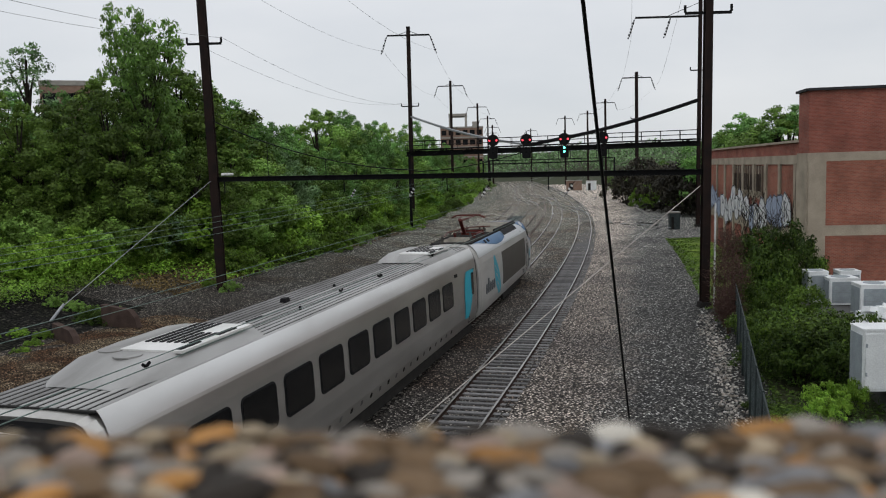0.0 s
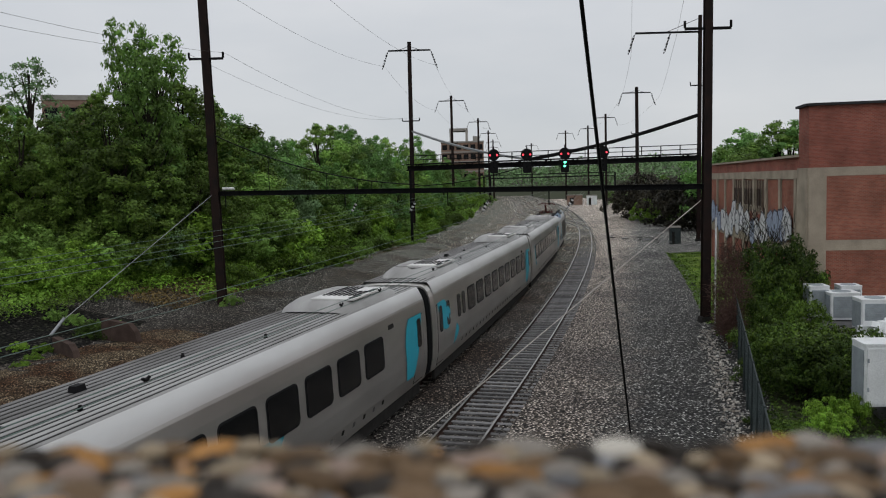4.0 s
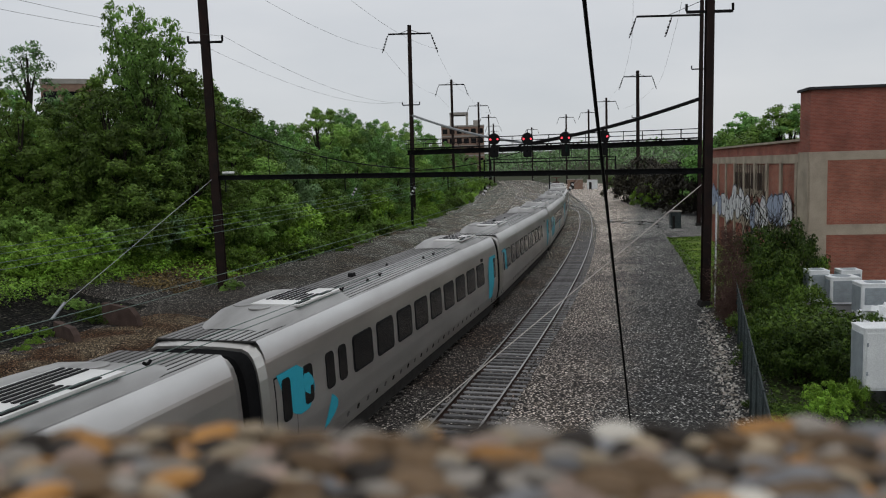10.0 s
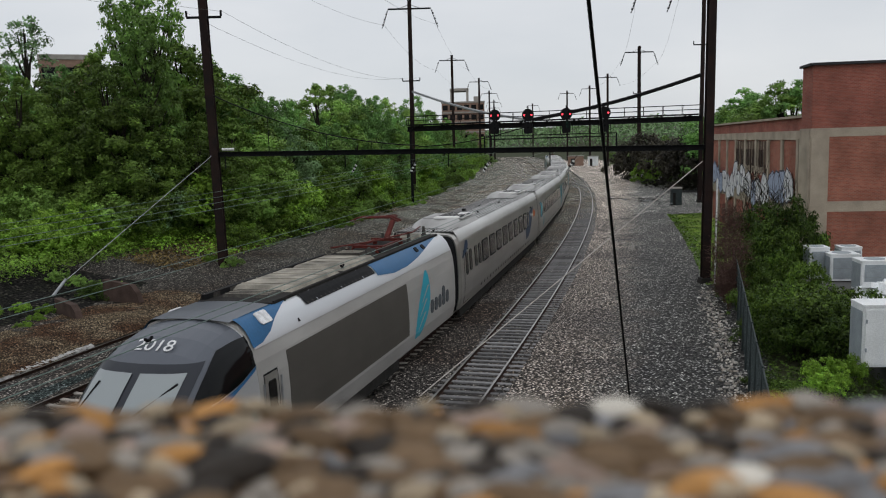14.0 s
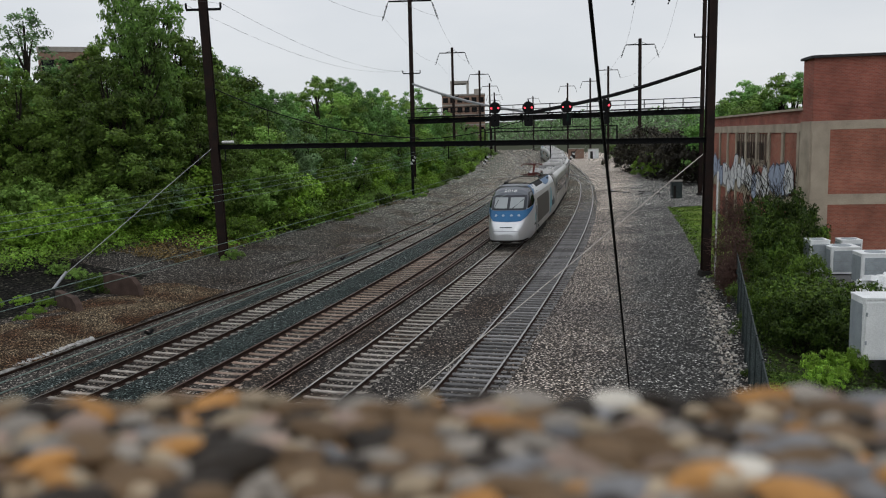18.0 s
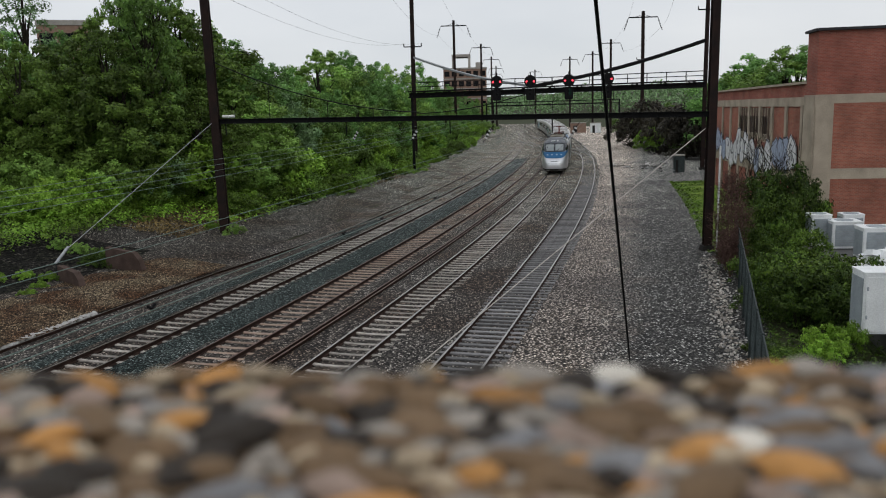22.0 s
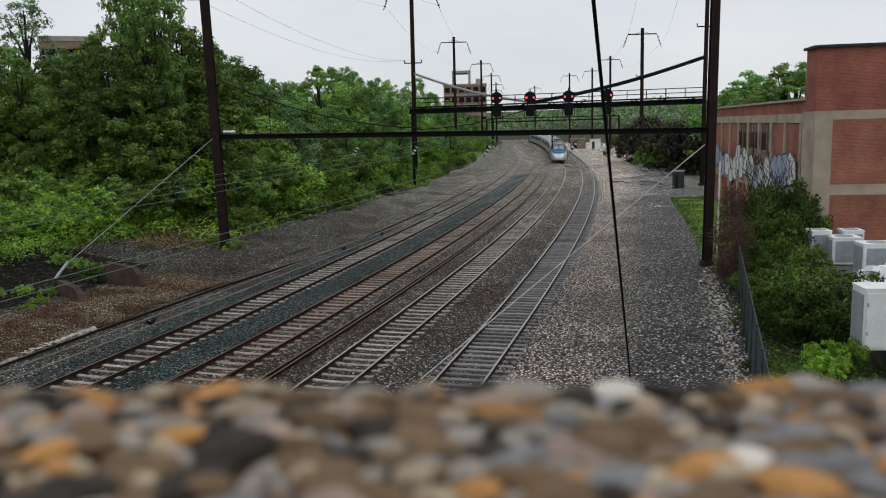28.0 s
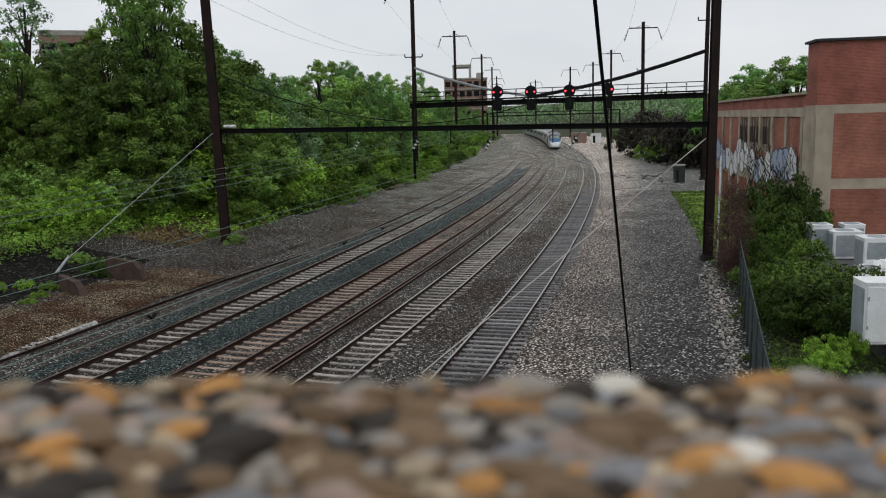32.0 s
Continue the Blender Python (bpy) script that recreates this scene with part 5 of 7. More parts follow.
def make_shrub(name, label, h, w, seed, mat, leaf, count, lobes_n=7):
    rng = np.random.default_rng(seed)
    t = thing(name, label, "shrub", pose(0, -500, 0), group="trees and shrubs of the cutting")
    m = Mesh()
    lobes = []
    for i in range(lobes_n):
        a = i * 2.4 + rng.uniform(-0.4, 0.4)
        rr = w * 0.5 * math.sqrt((i + 0.3) / lobes_n)
        z = h * rng.uniform(0.28, 0.75) * (1.15 - 0.5 * rr / w)
        r = rng.uniform(0.26, 0.4) * min(w, h)
        lobes.append((rr * math.cos(a), rr * math.sin(a), z, r))
        m = Mesh()
        m.tube([(0.1 * math.cos(a), 0.1 * math.sin(a), -0.3), (rr * 0.6 * math.cos(a), rr * 0.6 * math.sin(a), z * 0.6), (rr * math.cos(a), rr * math.sin(a), z)],
               [0.04, 0.025, 0.01], 5)
        part("stem", m, M_BARK, t)
    tot = sum(l[3] ** 2 for l in lobes)
    pts, way = crown_points(rng, lobes, count / tot, 0.5)
    part("foliage", leaves_mesh("foliage", pts, rng.uniform(0.6, 1.25, len(pts)) * leaf, mat, rng, facing=way), None, t)
    return t


PROTO = {
    "oak": make_tree("tree", "dense dark green broadleaf tree on the bank", 13, 4.6, 11, M_LEAF, 0.145, 21000, 0.08, 19),
    "maple": make_tree("tree", "broad green tree with a rounded crown", 12, 4.4, 12, M_LEAF2, 0.145, 21000, 0.06, 18),
    "ash": make_tree("tree", "tall tree with an open dark crown", 14, 2.9, 13, M_LEAFM, 0.15, 11000, 0.2, 36, 0.85, top=0.78),
    "blue": make_tree("tree", "blue-green tree with small leaves", 10, 3.4, 14, M_LEAF3, 0.125, 15000, 0.06, 16),
    # this tree's leaf colour carries the shade of the overshadowed bank
    "dark": make_tree("tree", "olive-green tree hung with creepers, leaf colour darkened for overshadowing", 13, 4.5, 16, M_LEAFD, 0.145, 21000, 0.04, 19),
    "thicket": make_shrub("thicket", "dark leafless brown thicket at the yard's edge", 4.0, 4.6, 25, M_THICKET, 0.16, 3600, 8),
    "slim": make_tree("tree", "slender pale green tree with airy branches", 12, 2.2, 15, M_LEAF3, 0.13, 2900, 0.4, 16, 0.9),
    "lime": make_shrub("shrub", "fresh yellow-green shrub on the bank", 4.2, 5.0, 21, M_VINE, 0.135, 6600, 9),
    "bush": make_shrub("shrub", "dark green shrub on the bank", 4.6, 5.4, 22, M_LEAF2, 0.14, 6600, 9),
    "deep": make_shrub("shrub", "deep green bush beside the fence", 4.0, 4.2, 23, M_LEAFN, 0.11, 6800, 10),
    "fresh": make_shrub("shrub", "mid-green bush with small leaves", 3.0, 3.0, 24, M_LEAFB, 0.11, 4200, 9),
    "leafy": make_shrub("shrub", "bright yellow-green young shrub by the pad", 3.0, 3.0, 26, M_VINE, 0.13, 3000, 8),
}


def plant(kind, x, y, z, height, turn=0.0, wide=1.0, base_h={"oak": 13, "maple": 12, "ash": 14, "blue": 10, "dark": 13, "thicket": 4.0, "slim": 12, "lime": 4.2, "bush": 4.6, "deep": 4.0, "fresh": 3.0, "leafy": 3.0}):
    k = height / base_h[kind]
    return copy_thing(PROTO[kind], pose(x, y, z, 0, 0, turn) @ Matrix.Diagonal((k * wide, k * wide, k, 1)))


def from_view(px, py, d):
    """Place of a crown top seen from the bridge, d metres out, by its bearing and rise."""
    x = (px - 784) / 1425 * d
    return x, d, 7.6 + (322.2 - 0.0297 * px - py) / 1425 * d


rt = random.Random(4)
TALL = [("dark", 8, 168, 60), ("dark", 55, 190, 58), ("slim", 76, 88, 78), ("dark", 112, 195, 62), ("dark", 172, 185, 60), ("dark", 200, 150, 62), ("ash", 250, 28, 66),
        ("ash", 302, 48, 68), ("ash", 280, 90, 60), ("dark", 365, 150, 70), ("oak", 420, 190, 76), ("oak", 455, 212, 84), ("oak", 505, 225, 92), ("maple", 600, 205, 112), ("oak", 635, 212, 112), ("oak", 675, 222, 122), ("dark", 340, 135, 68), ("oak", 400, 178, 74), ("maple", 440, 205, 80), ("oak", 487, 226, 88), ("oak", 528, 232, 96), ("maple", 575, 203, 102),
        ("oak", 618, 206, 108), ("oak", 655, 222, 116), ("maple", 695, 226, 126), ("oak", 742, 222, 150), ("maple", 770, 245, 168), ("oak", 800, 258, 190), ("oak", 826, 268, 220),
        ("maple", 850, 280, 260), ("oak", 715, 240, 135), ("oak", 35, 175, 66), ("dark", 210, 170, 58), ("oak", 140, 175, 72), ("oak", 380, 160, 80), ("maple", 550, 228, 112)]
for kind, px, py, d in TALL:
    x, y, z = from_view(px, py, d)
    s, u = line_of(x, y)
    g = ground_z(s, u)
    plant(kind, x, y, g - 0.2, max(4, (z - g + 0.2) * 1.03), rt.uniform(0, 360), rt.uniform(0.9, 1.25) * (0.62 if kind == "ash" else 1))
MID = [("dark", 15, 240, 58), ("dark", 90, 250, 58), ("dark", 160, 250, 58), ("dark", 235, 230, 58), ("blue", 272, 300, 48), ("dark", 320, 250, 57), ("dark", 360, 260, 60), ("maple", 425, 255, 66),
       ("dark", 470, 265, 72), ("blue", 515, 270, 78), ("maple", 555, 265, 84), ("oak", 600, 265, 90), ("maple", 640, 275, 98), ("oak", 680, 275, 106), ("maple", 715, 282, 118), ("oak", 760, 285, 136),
       ("maple", 795, 295, 160), ("bush", 60, 375, 53), ("lime", 130, 400, 52), ("bush", 190, 385, 52), ("lime", 20, 430, 48), ("lime", 90, 440, 48), ("lime", 170, 430, 49), ("lime", 230, 420, 50), ("lime", 330, 330, 54), ("bush", 440, 345, 60), ("lime", 490, 350, 63),
       ("lime", 560, 345, 72), ("bush", 600, 345, 76), ("lime", 650, 335, 84), ("bush", 690, 335, 92), ("lime", 760, 325, 115), ("bush", 800, 320, 135), ("lime", 835, 318, 165),
       ("bush", 855, 315, 195), ("bush", 290, 380, 51), ("lime", 440, 400, 57), ("bush", 520, 370, 68)]
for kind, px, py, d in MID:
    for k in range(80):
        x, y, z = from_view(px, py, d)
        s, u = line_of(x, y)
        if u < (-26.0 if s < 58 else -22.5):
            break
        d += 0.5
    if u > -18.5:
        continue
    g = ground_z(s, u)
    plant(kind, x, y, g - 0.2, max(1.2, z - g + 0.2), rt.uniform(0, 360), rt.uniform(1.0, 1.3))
# the wood goes on up the slope, behind and beside
for k in range(26):
    s, u = rt.uniform(-60, 330), rt.uniform(-95, -50)
    if s < 30:
        u -= 6
    if k % 3 == 0:
        continue
    p = on_line(s, u, 0)
    plant(rt.choice(("oak", "maple")), p.x, p.y, ground_z(s, u) - 0.3, rt.uniform(7, 9.5), rt.uniform(0, 360), 1.2)
# weeds and young growth along the top of the stone bank
for kind, x, y, h in (("bush", -18.3, 41.9, 0.8), ("bush", -17.4, 42.6, 0.7), ("lime", -19.8, 37.2, 0.6), ("lime", -20.6, 36.4, 0.6), ("bush", -13.4, 50.9, 0.9), ("lime", -15.2, 52.6, 0.7), ("lime", -18.4, 35.8, 0.55), ("lime", -18.2, 34.4, 0.5), ("lime", -18.7, 37.3, 0.6), ("deep", -17.3, 40.4, 0.9), ("deep", -18.1, 40.9, 1.0), ("deep", -16.5, 40.2, 0.6),
                      ("bush", -19.4, 42.8, 0.8), ("bush", -20.6, 43.2, 0.9)):
    plant(kind, x, y, ground_z(*line_of(x, y)) - 0.1, h, rt.uniform(0, 360), 1.0)
for k in range(44):
    s = 56 + 2.6 * k + rt.uniform(-1, 1)
    u = -19.2 + 0.03 * min(40, max(0, s - 60)) + rt.uniform(-1.2, 0.5)
    p = on_line(s, u, 0)
    plant(rt.choice(("lime", "lime", "fresh", "bush")), p.x, p.y, ground_z(s, u) - 0.15, rt.uniform(0.8, 2.4), rt.uniform(0, 360), rt.uniform(0.8, 1.3))
# trees right of the yard, behind the factory and far down the line
RIGHT = [("oak", 1150, 300, 170), ("maple", 1185, 285, 165), ("oak", 1215, 283, 160), ("maple", 1110, 305, 200),  ("maple", 1265, 262, 130),
         ("oak", 1290, 232, 115), ("oak", 1325, 205, 110), ("oak", 1350, 215, 105), ("maple", 1385, 192, 98), ("maple", 1410, 205, 96), ("oak", 1430, 190, 95), ("maple", 1100, 304, 240), ("oak", 1240, 290, 140), ("maple", 1330, 215, 120)]
for kind, px, py, d in RIGHT:
    x, y, z = from_view(px, py, d)
    s, u = line_of(x, y)
    plant(kind, x, y, -0.5, max(4, z + 0.5), rt.uniform(0, 360), rt.uniform(1.0, 1.5))
for kind, px, py, d in (("deep", 1175, 345, 165), ("deep", 1205, 342, 150), ("deep", 1228, 345, 130)):
    x, y, z = from_view(px, py, d)
    plant(kind, x, y, -0.4, z + 0.4, rt.uniform(0, 360), 1.6)
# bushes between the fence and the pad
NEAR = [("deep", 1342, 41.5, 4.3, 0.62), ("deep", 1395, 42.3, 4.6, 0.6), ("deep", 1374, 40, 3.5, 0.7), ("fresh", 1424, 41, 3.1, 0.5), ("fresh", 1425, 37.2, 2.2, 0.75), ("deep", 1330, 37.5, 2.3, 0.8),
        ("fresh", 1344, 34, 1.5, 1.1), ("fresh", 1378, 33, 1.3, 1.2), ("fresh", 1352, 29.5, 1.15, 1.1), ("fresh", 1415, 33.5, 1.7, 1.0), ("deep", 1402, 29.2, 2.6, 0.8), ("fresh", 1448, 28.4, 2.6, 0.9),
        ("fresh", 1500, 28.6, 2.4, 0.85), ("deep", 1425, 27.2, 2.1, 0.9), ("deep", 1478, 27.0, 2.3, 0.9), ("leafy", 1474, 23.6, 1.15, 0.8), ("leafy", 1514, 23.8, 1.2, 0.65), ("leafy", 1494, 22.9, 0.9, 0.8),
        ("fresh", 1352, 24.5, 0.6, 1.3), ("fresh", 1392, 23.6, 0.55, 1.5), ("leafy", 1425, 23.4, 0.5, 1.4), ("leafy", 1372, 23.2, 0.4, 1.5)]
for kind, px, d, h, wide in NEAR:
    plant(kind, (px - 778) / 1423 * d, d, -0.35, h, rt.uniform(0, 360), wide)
# dark thicket where the yard ends
for px, d, h, wide in ((1108, 158, 5.0, 1.1), (1128, 150, 6.5, 0.9), (1150, 145, 8.2, 0.9), (1172, 138, 8.6, 0.8), (1192, 130, 8.0, 0.8), (1210, 124, 7.6, 0.8), (1228, 118, 7.4, 0.8), (1246, 114, 7.6, 0.8),
                       (1160, 128, 1.6, 1.5), (1200, 116, 1.8, 1.4)):
    plant("thicket", (px - 778) / 1423 * d, d, -0.4, h, rt.uniform(0, 360), wide)
plant("lime", (1152 - 778) / 1423 * 136, 136, -0.4, 4.4, 40, 0.9)
for o in list(PROTO.values()):
    for c in o.children_recursive:
        bpy.data.objects.remove(c)
    bpy.data.objects.remove(o)


def cover(name, label, area, count, leaf, mat, seed, lift=0.35):
    rng = np.random.default_rng(seed)
    pts = []
    for s, u in zip(rng.uniform(area[0], area[1], count), rng.uniform(area[2], area[3], count)):
        hump = 0.5 + 0.5 * noise.noise((s * 0.5, u * 0.5, seed))
        p = on_line(s, u, ground_z(s, u) + lift * hump * rng.uniform(0.2, 1.4) + 0.02)
        pts.append(tuple(p))
    me = leaves_mesh(name, pts, rng.uniform(0.5, 1.3, count) * leaf, mat, rng, 1.2)
    tagged(part(name, me, None), label, "plants", kind="stuff")


cover("vine_cover", "bright green vines covering the lower slope", (24, 62, -45, -22.7), 100000, 0.088, M_VINE, 31, 1.3)
cover("slope_weeds", "weeds and ivy over the slope", (50, 210, -30, -18.3), 70000, 0.11, M_VINE, 32, 0.9)
cover("dry_grass", "tan dry grass and leaf litter at the edge of the bank", (46, 58, -23.5, -18.6), 5000, 0.09, M_DRYG, 37, 0.25)
cover("dry_grass_far", "tan dry grass along the foot of the wood", (74, 100, -19.2, -17.4), 2500, 0.09, M_DRYG, 38, 0.2)
cover("slope_ivy", "dark ivy over the upper slope", (20, 210, -60, -30), 16000, 0.3, M_LEAF, 33, 0.8)
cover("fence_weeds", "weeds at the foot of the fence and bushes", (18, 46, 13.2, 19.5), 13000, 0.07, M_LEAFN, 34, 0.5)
cover("pad_grass", "rough bright grass between the fence and the pad", (17, 26, 12.7, 16.2), 7000, 0.06, M_VINE, 36, 0.3)
cover("grass_blades", "grass on the patch at the yard's edge", (46.5, 87, 12.2, 18.6), 26000, 0.10, M_VINE, 35, 0.25)


def build_dead_brush():
    rng = random.Random(9)
    t = thing("dry_brush", "bare red-brown brush grown through the fence", "shrub")
    for x, y, z, r, h in ((13.75, 38.0, 3.3, 0.65, 1.2), (13.35, 36.8, 2.2, 1.0, 1.0), (12.95, 35.6, 1.0, 0.65, 0.9), (13.3, 37.0, 0.9, 0.6, 0.9)):
        m = Mesh()
        for i in range(900):
            v = Vector((rng.gauss(0, 1), rng.gauss(0, 1), rng.gauss(0, 1))).normalized() * rng.random() ** 0.4
            b = Vector((x + r * v.x, y + r * v.y, z + h * v.z))
            e = b + Vector((rng.uniform(-1, 1), rng.uniform(-1, 1), rng.uniform(-0.4, 1))).normalized() * rng.uniform(0.2, 0.5)
            m.tube([b, b.lerp(e, 0.5) + Vector((rng.uniform(-0.05, 0.05), rng.uniform(-0.05, 0.05), 0.03)), e], [0.009, 0.007, 0.005], 3, cap=False)
        for i in range(5):
            g = rng.uniform(0, 6.28)
            m.tube([(x + 0.1 * math.cos(g), y + 0.1 * math.sin(g), -0.2), (x + 0.5 * r * math.cos(g), y + 0.5 * r * math.sin(g), z + 0.6 * h)], [0.025, 0.01], 4, cap=False)
        tagged(part("brush", m, M_DEAD, t), kind="stuff")
    t = thing("bare_saplings", "bare thin saplings in front of the graffiti wall", "shrub")
    for i in range(26):
        m = Mesh()
        x, y = 19.4 + rng.uniform(-1.3, 1.5), 46.5 + rng.uniform(-1.5, 5)
        h = rng.uniform(4.2, 6.2)
        pts = [Vector((x + rng.uniform(-0.25, 0.25) * j, y, -0.4 + h * j / 4)) for j in range(5)]
        m.tube(pts, [0.05, 0.04, 0.03, 0.02, 0.008], 5, cap=False)
        for j in range(6):
            b = pts[2].lerp(pts[4], rng.random())
            m.tube([b, b + Vector((rng.uniform(-0.6, 0.6), rng.uniform(-0.4, 0.4), rng.uniform(0.4, 0.9)))], [0.018, 0.005], 4, cap=False)
        part("stem", m, M_BARK, t)


build_dead_brush()


def build_far_woods():
    """Low wooded ridge that closes the view down the line."""
    rng = np.random.default_rng(41)
    pts = []
    for k in range(36000):
        a = rng.uniform(-0.75, 0.75)
        d = rng.uniform(520, 700)
        x, y = d * math.sin(a), d * math.cos(a)
        top = 17 + 7 * noise.noise((a * 6, 0.3, 2)) + 4 * noise.noise((a * 25, 1.3, 2))
        pts.append((x, y, rng.uniform(-1, 1) ** 1 * 2 + top * rng.random() ** 0.5))
    # the paler blue-green leaf colour stands in for haze over the ridge
    me = leaves_mesh("far_woods", pts, rng.uniform(0.6, 1.5, len(pts)), M_LEAF3, rng, 0.3)
    tagged(part("far_woods", me, None), "distant wooded ridge closing the view", "woods", kind="stuff")


build_far_woods()


# ---------------------------------------------------------------- the train
COACH = [(0.0, 0.42), (1.22, 0.42), (1.44, 0.58), (1.55, 1.05), (1.58, 1.6), (1.575, 2.1), (1.56, 2.6), (1.52, 3.1), (1.47, 3.4), (1.39, 3.62), (1.27, 3.77), (1.12, 3.84), (0.6, 3.87), (0.0, 3.88)]


def full(profile):
    return [(x, z) for x, z in profile] + [(-x, z) for x, z in reversed(profile[1:-1])]


def side_x(z, profile=COACH):
    return float(np.interp(z, [p[1] for p in profile[2:9]], [p[0] for p in profile[2:9]]))


def side_plate(m, sg, outline, lift=0.012, depth=0.03, k=0, profile=COACH):
    """A plate of outline (y, z) lying on the body side."""
    a = [(sg * (side_x(z, profile) + lift), y, z) for y, z in outline]
    b = [(sg * (side_x(z, profile) - depth), y, z) for y, z in outline]
    m.loft([b, a], k=k)


def soft_patch(y0, y1, z0, z1, lean=0.5, bulge=0.3, n=10):
    """A swoosh: leaning bulged panel, as rows of (y left, y right, z)."""
    out = []
    for i in range(n + 1):
        f = i / n
        a = y0 + lean * f + bulge * math.sin(math.pi * f)
        b = y1 + lean * f * 0.6 - bulge * 0.4 * math.sin(math.pi * f)
        out.append((a, max(b, a + 0.02), z0 + (z1 - z0) * f))
    return out


def vinyl(m, sg, rows, lift=0.005, profile=COACH):
    """A film on the body side, row by row."""
    m.loft([[(sg * (side_x(z, profile) + lift), a + (b - a) * k / 4, z) for k in range(5)] for a, b, z in rows], closed=False, cap=False)


def panel(m, sg, y0, y1, z0, z1, lift, profile=COACH, n=8):
    """A curved sheet on the body side with turned-in edges."""
    rows = [(y0, y1, z0 + (z1 - z0) * i / n) for i in range(n + 1)]
    m.loft([[(sg * (side_x(z, profile) + (lift if k in (1, 2) else -0.03)), (a, a, b, b)[k], z) for k in range(4)] for a, b, z in rows], closed=False, cap=False)


def bogie(parent, y):
    m = Mesh()
    for sx in (-1, 1):
        m.box((sx * 1.08, y, 0.55), (0.18, 3.3, 0.26))
        m.box((sx * 1.08, y, 0.72), (0.34, 0.9, 0.3))
    m.box((0, y, 0.6), (2.0, 0.6, 0.3))
    b = part("bogie", m, M_GRIME, parent, "grimy black bogie frame")
    for yy in (-1.3, 1.3):
        for sx in (-1, 1):
            m = Mesh()
            m.plate(disc(0.46, 18, y + yy, 0.46), "x", sx * 0.72 - 0.065, 0.13)
            part("wheel", m, [M_RUST], b, "steel wheel")
        m = Mesh()
        m.tube([(-0.95, y + yy, 0.46), (0.95, y + yy, 0.46)], 0.09, 8)
        part("axle", m, M_GRIME, b)


def roof_hood(parent, y0, y1, flip):
    """Raised roof fairing with a louvred air-conditioning panel."""
    m = Mesh()
    rings = []
    for f, w, h in ((0.0, 0.75, 0.0), (0.1, 0.98, 0.14), (0.22, 1.08, 0.27), (0.45, 1.1, 0.31), (0.8, 1.1, 0.31), (0.93, 1.06, 0.24), (1.0, 1.0, 0.02)):
        y = y0 + (y1 - y0) * (f if not flip else 1 - f)
        b = 3.87
        rings.append([(-w - 0.12, y, b - 0.06), (-w, y, b + h * 0.6), (-w * 0.8, y, b + 0.05 + h), (0, y, b + 0.06 + h), (w * 0.8, y, b + 0.05 + h), (w, y, b + h * 0.6),
                      (w + 0.12, y, b - 0.06)])
    m.loft(rings, closed=False, cap=False)
    h = part("roof_hood", m, M_ROOF, parent, "smooth grey roof fairing", smooth=True)
    yc = (y0 + y1) / 2 + (0.5 if not flip else -0.5)
    m = Mesh()
    m.box((0.36, yc, 4.225), (1.4, 2.7, 0.05))
    p = part("louvre_panel", m, M_PLATE, h, "pale louvred panel")
    for i in range(7):
        m = Mesh()
        m.box((-0.2 + 0.17 * i, yc + (0.3 if i < 4 else -0.2), 4.255), (0.085, 2.0 if i < 4 else 1.0, 0.03))
        part("louvre_slot", m, M_BLACK, p)
    for yy in (-0.9, 0.5):
        m = Mesh()
        m.box((0.92, yc + yy, 4.255), (0.13, 0.7, 0.03))
        part("louvre_slot", m, M_BLACK, p)
    for xx, yy in ((-0.55, -1.3), (0.1, -1.7), (-0.6, 0.6)):
        m = Mesh()
        m.plate(disc(0.28, 14, xx, yc + (yy if not flip else -yy)), "z", 4.2, 0.03)
        part("fan_grille", m, M_ROOF, h)


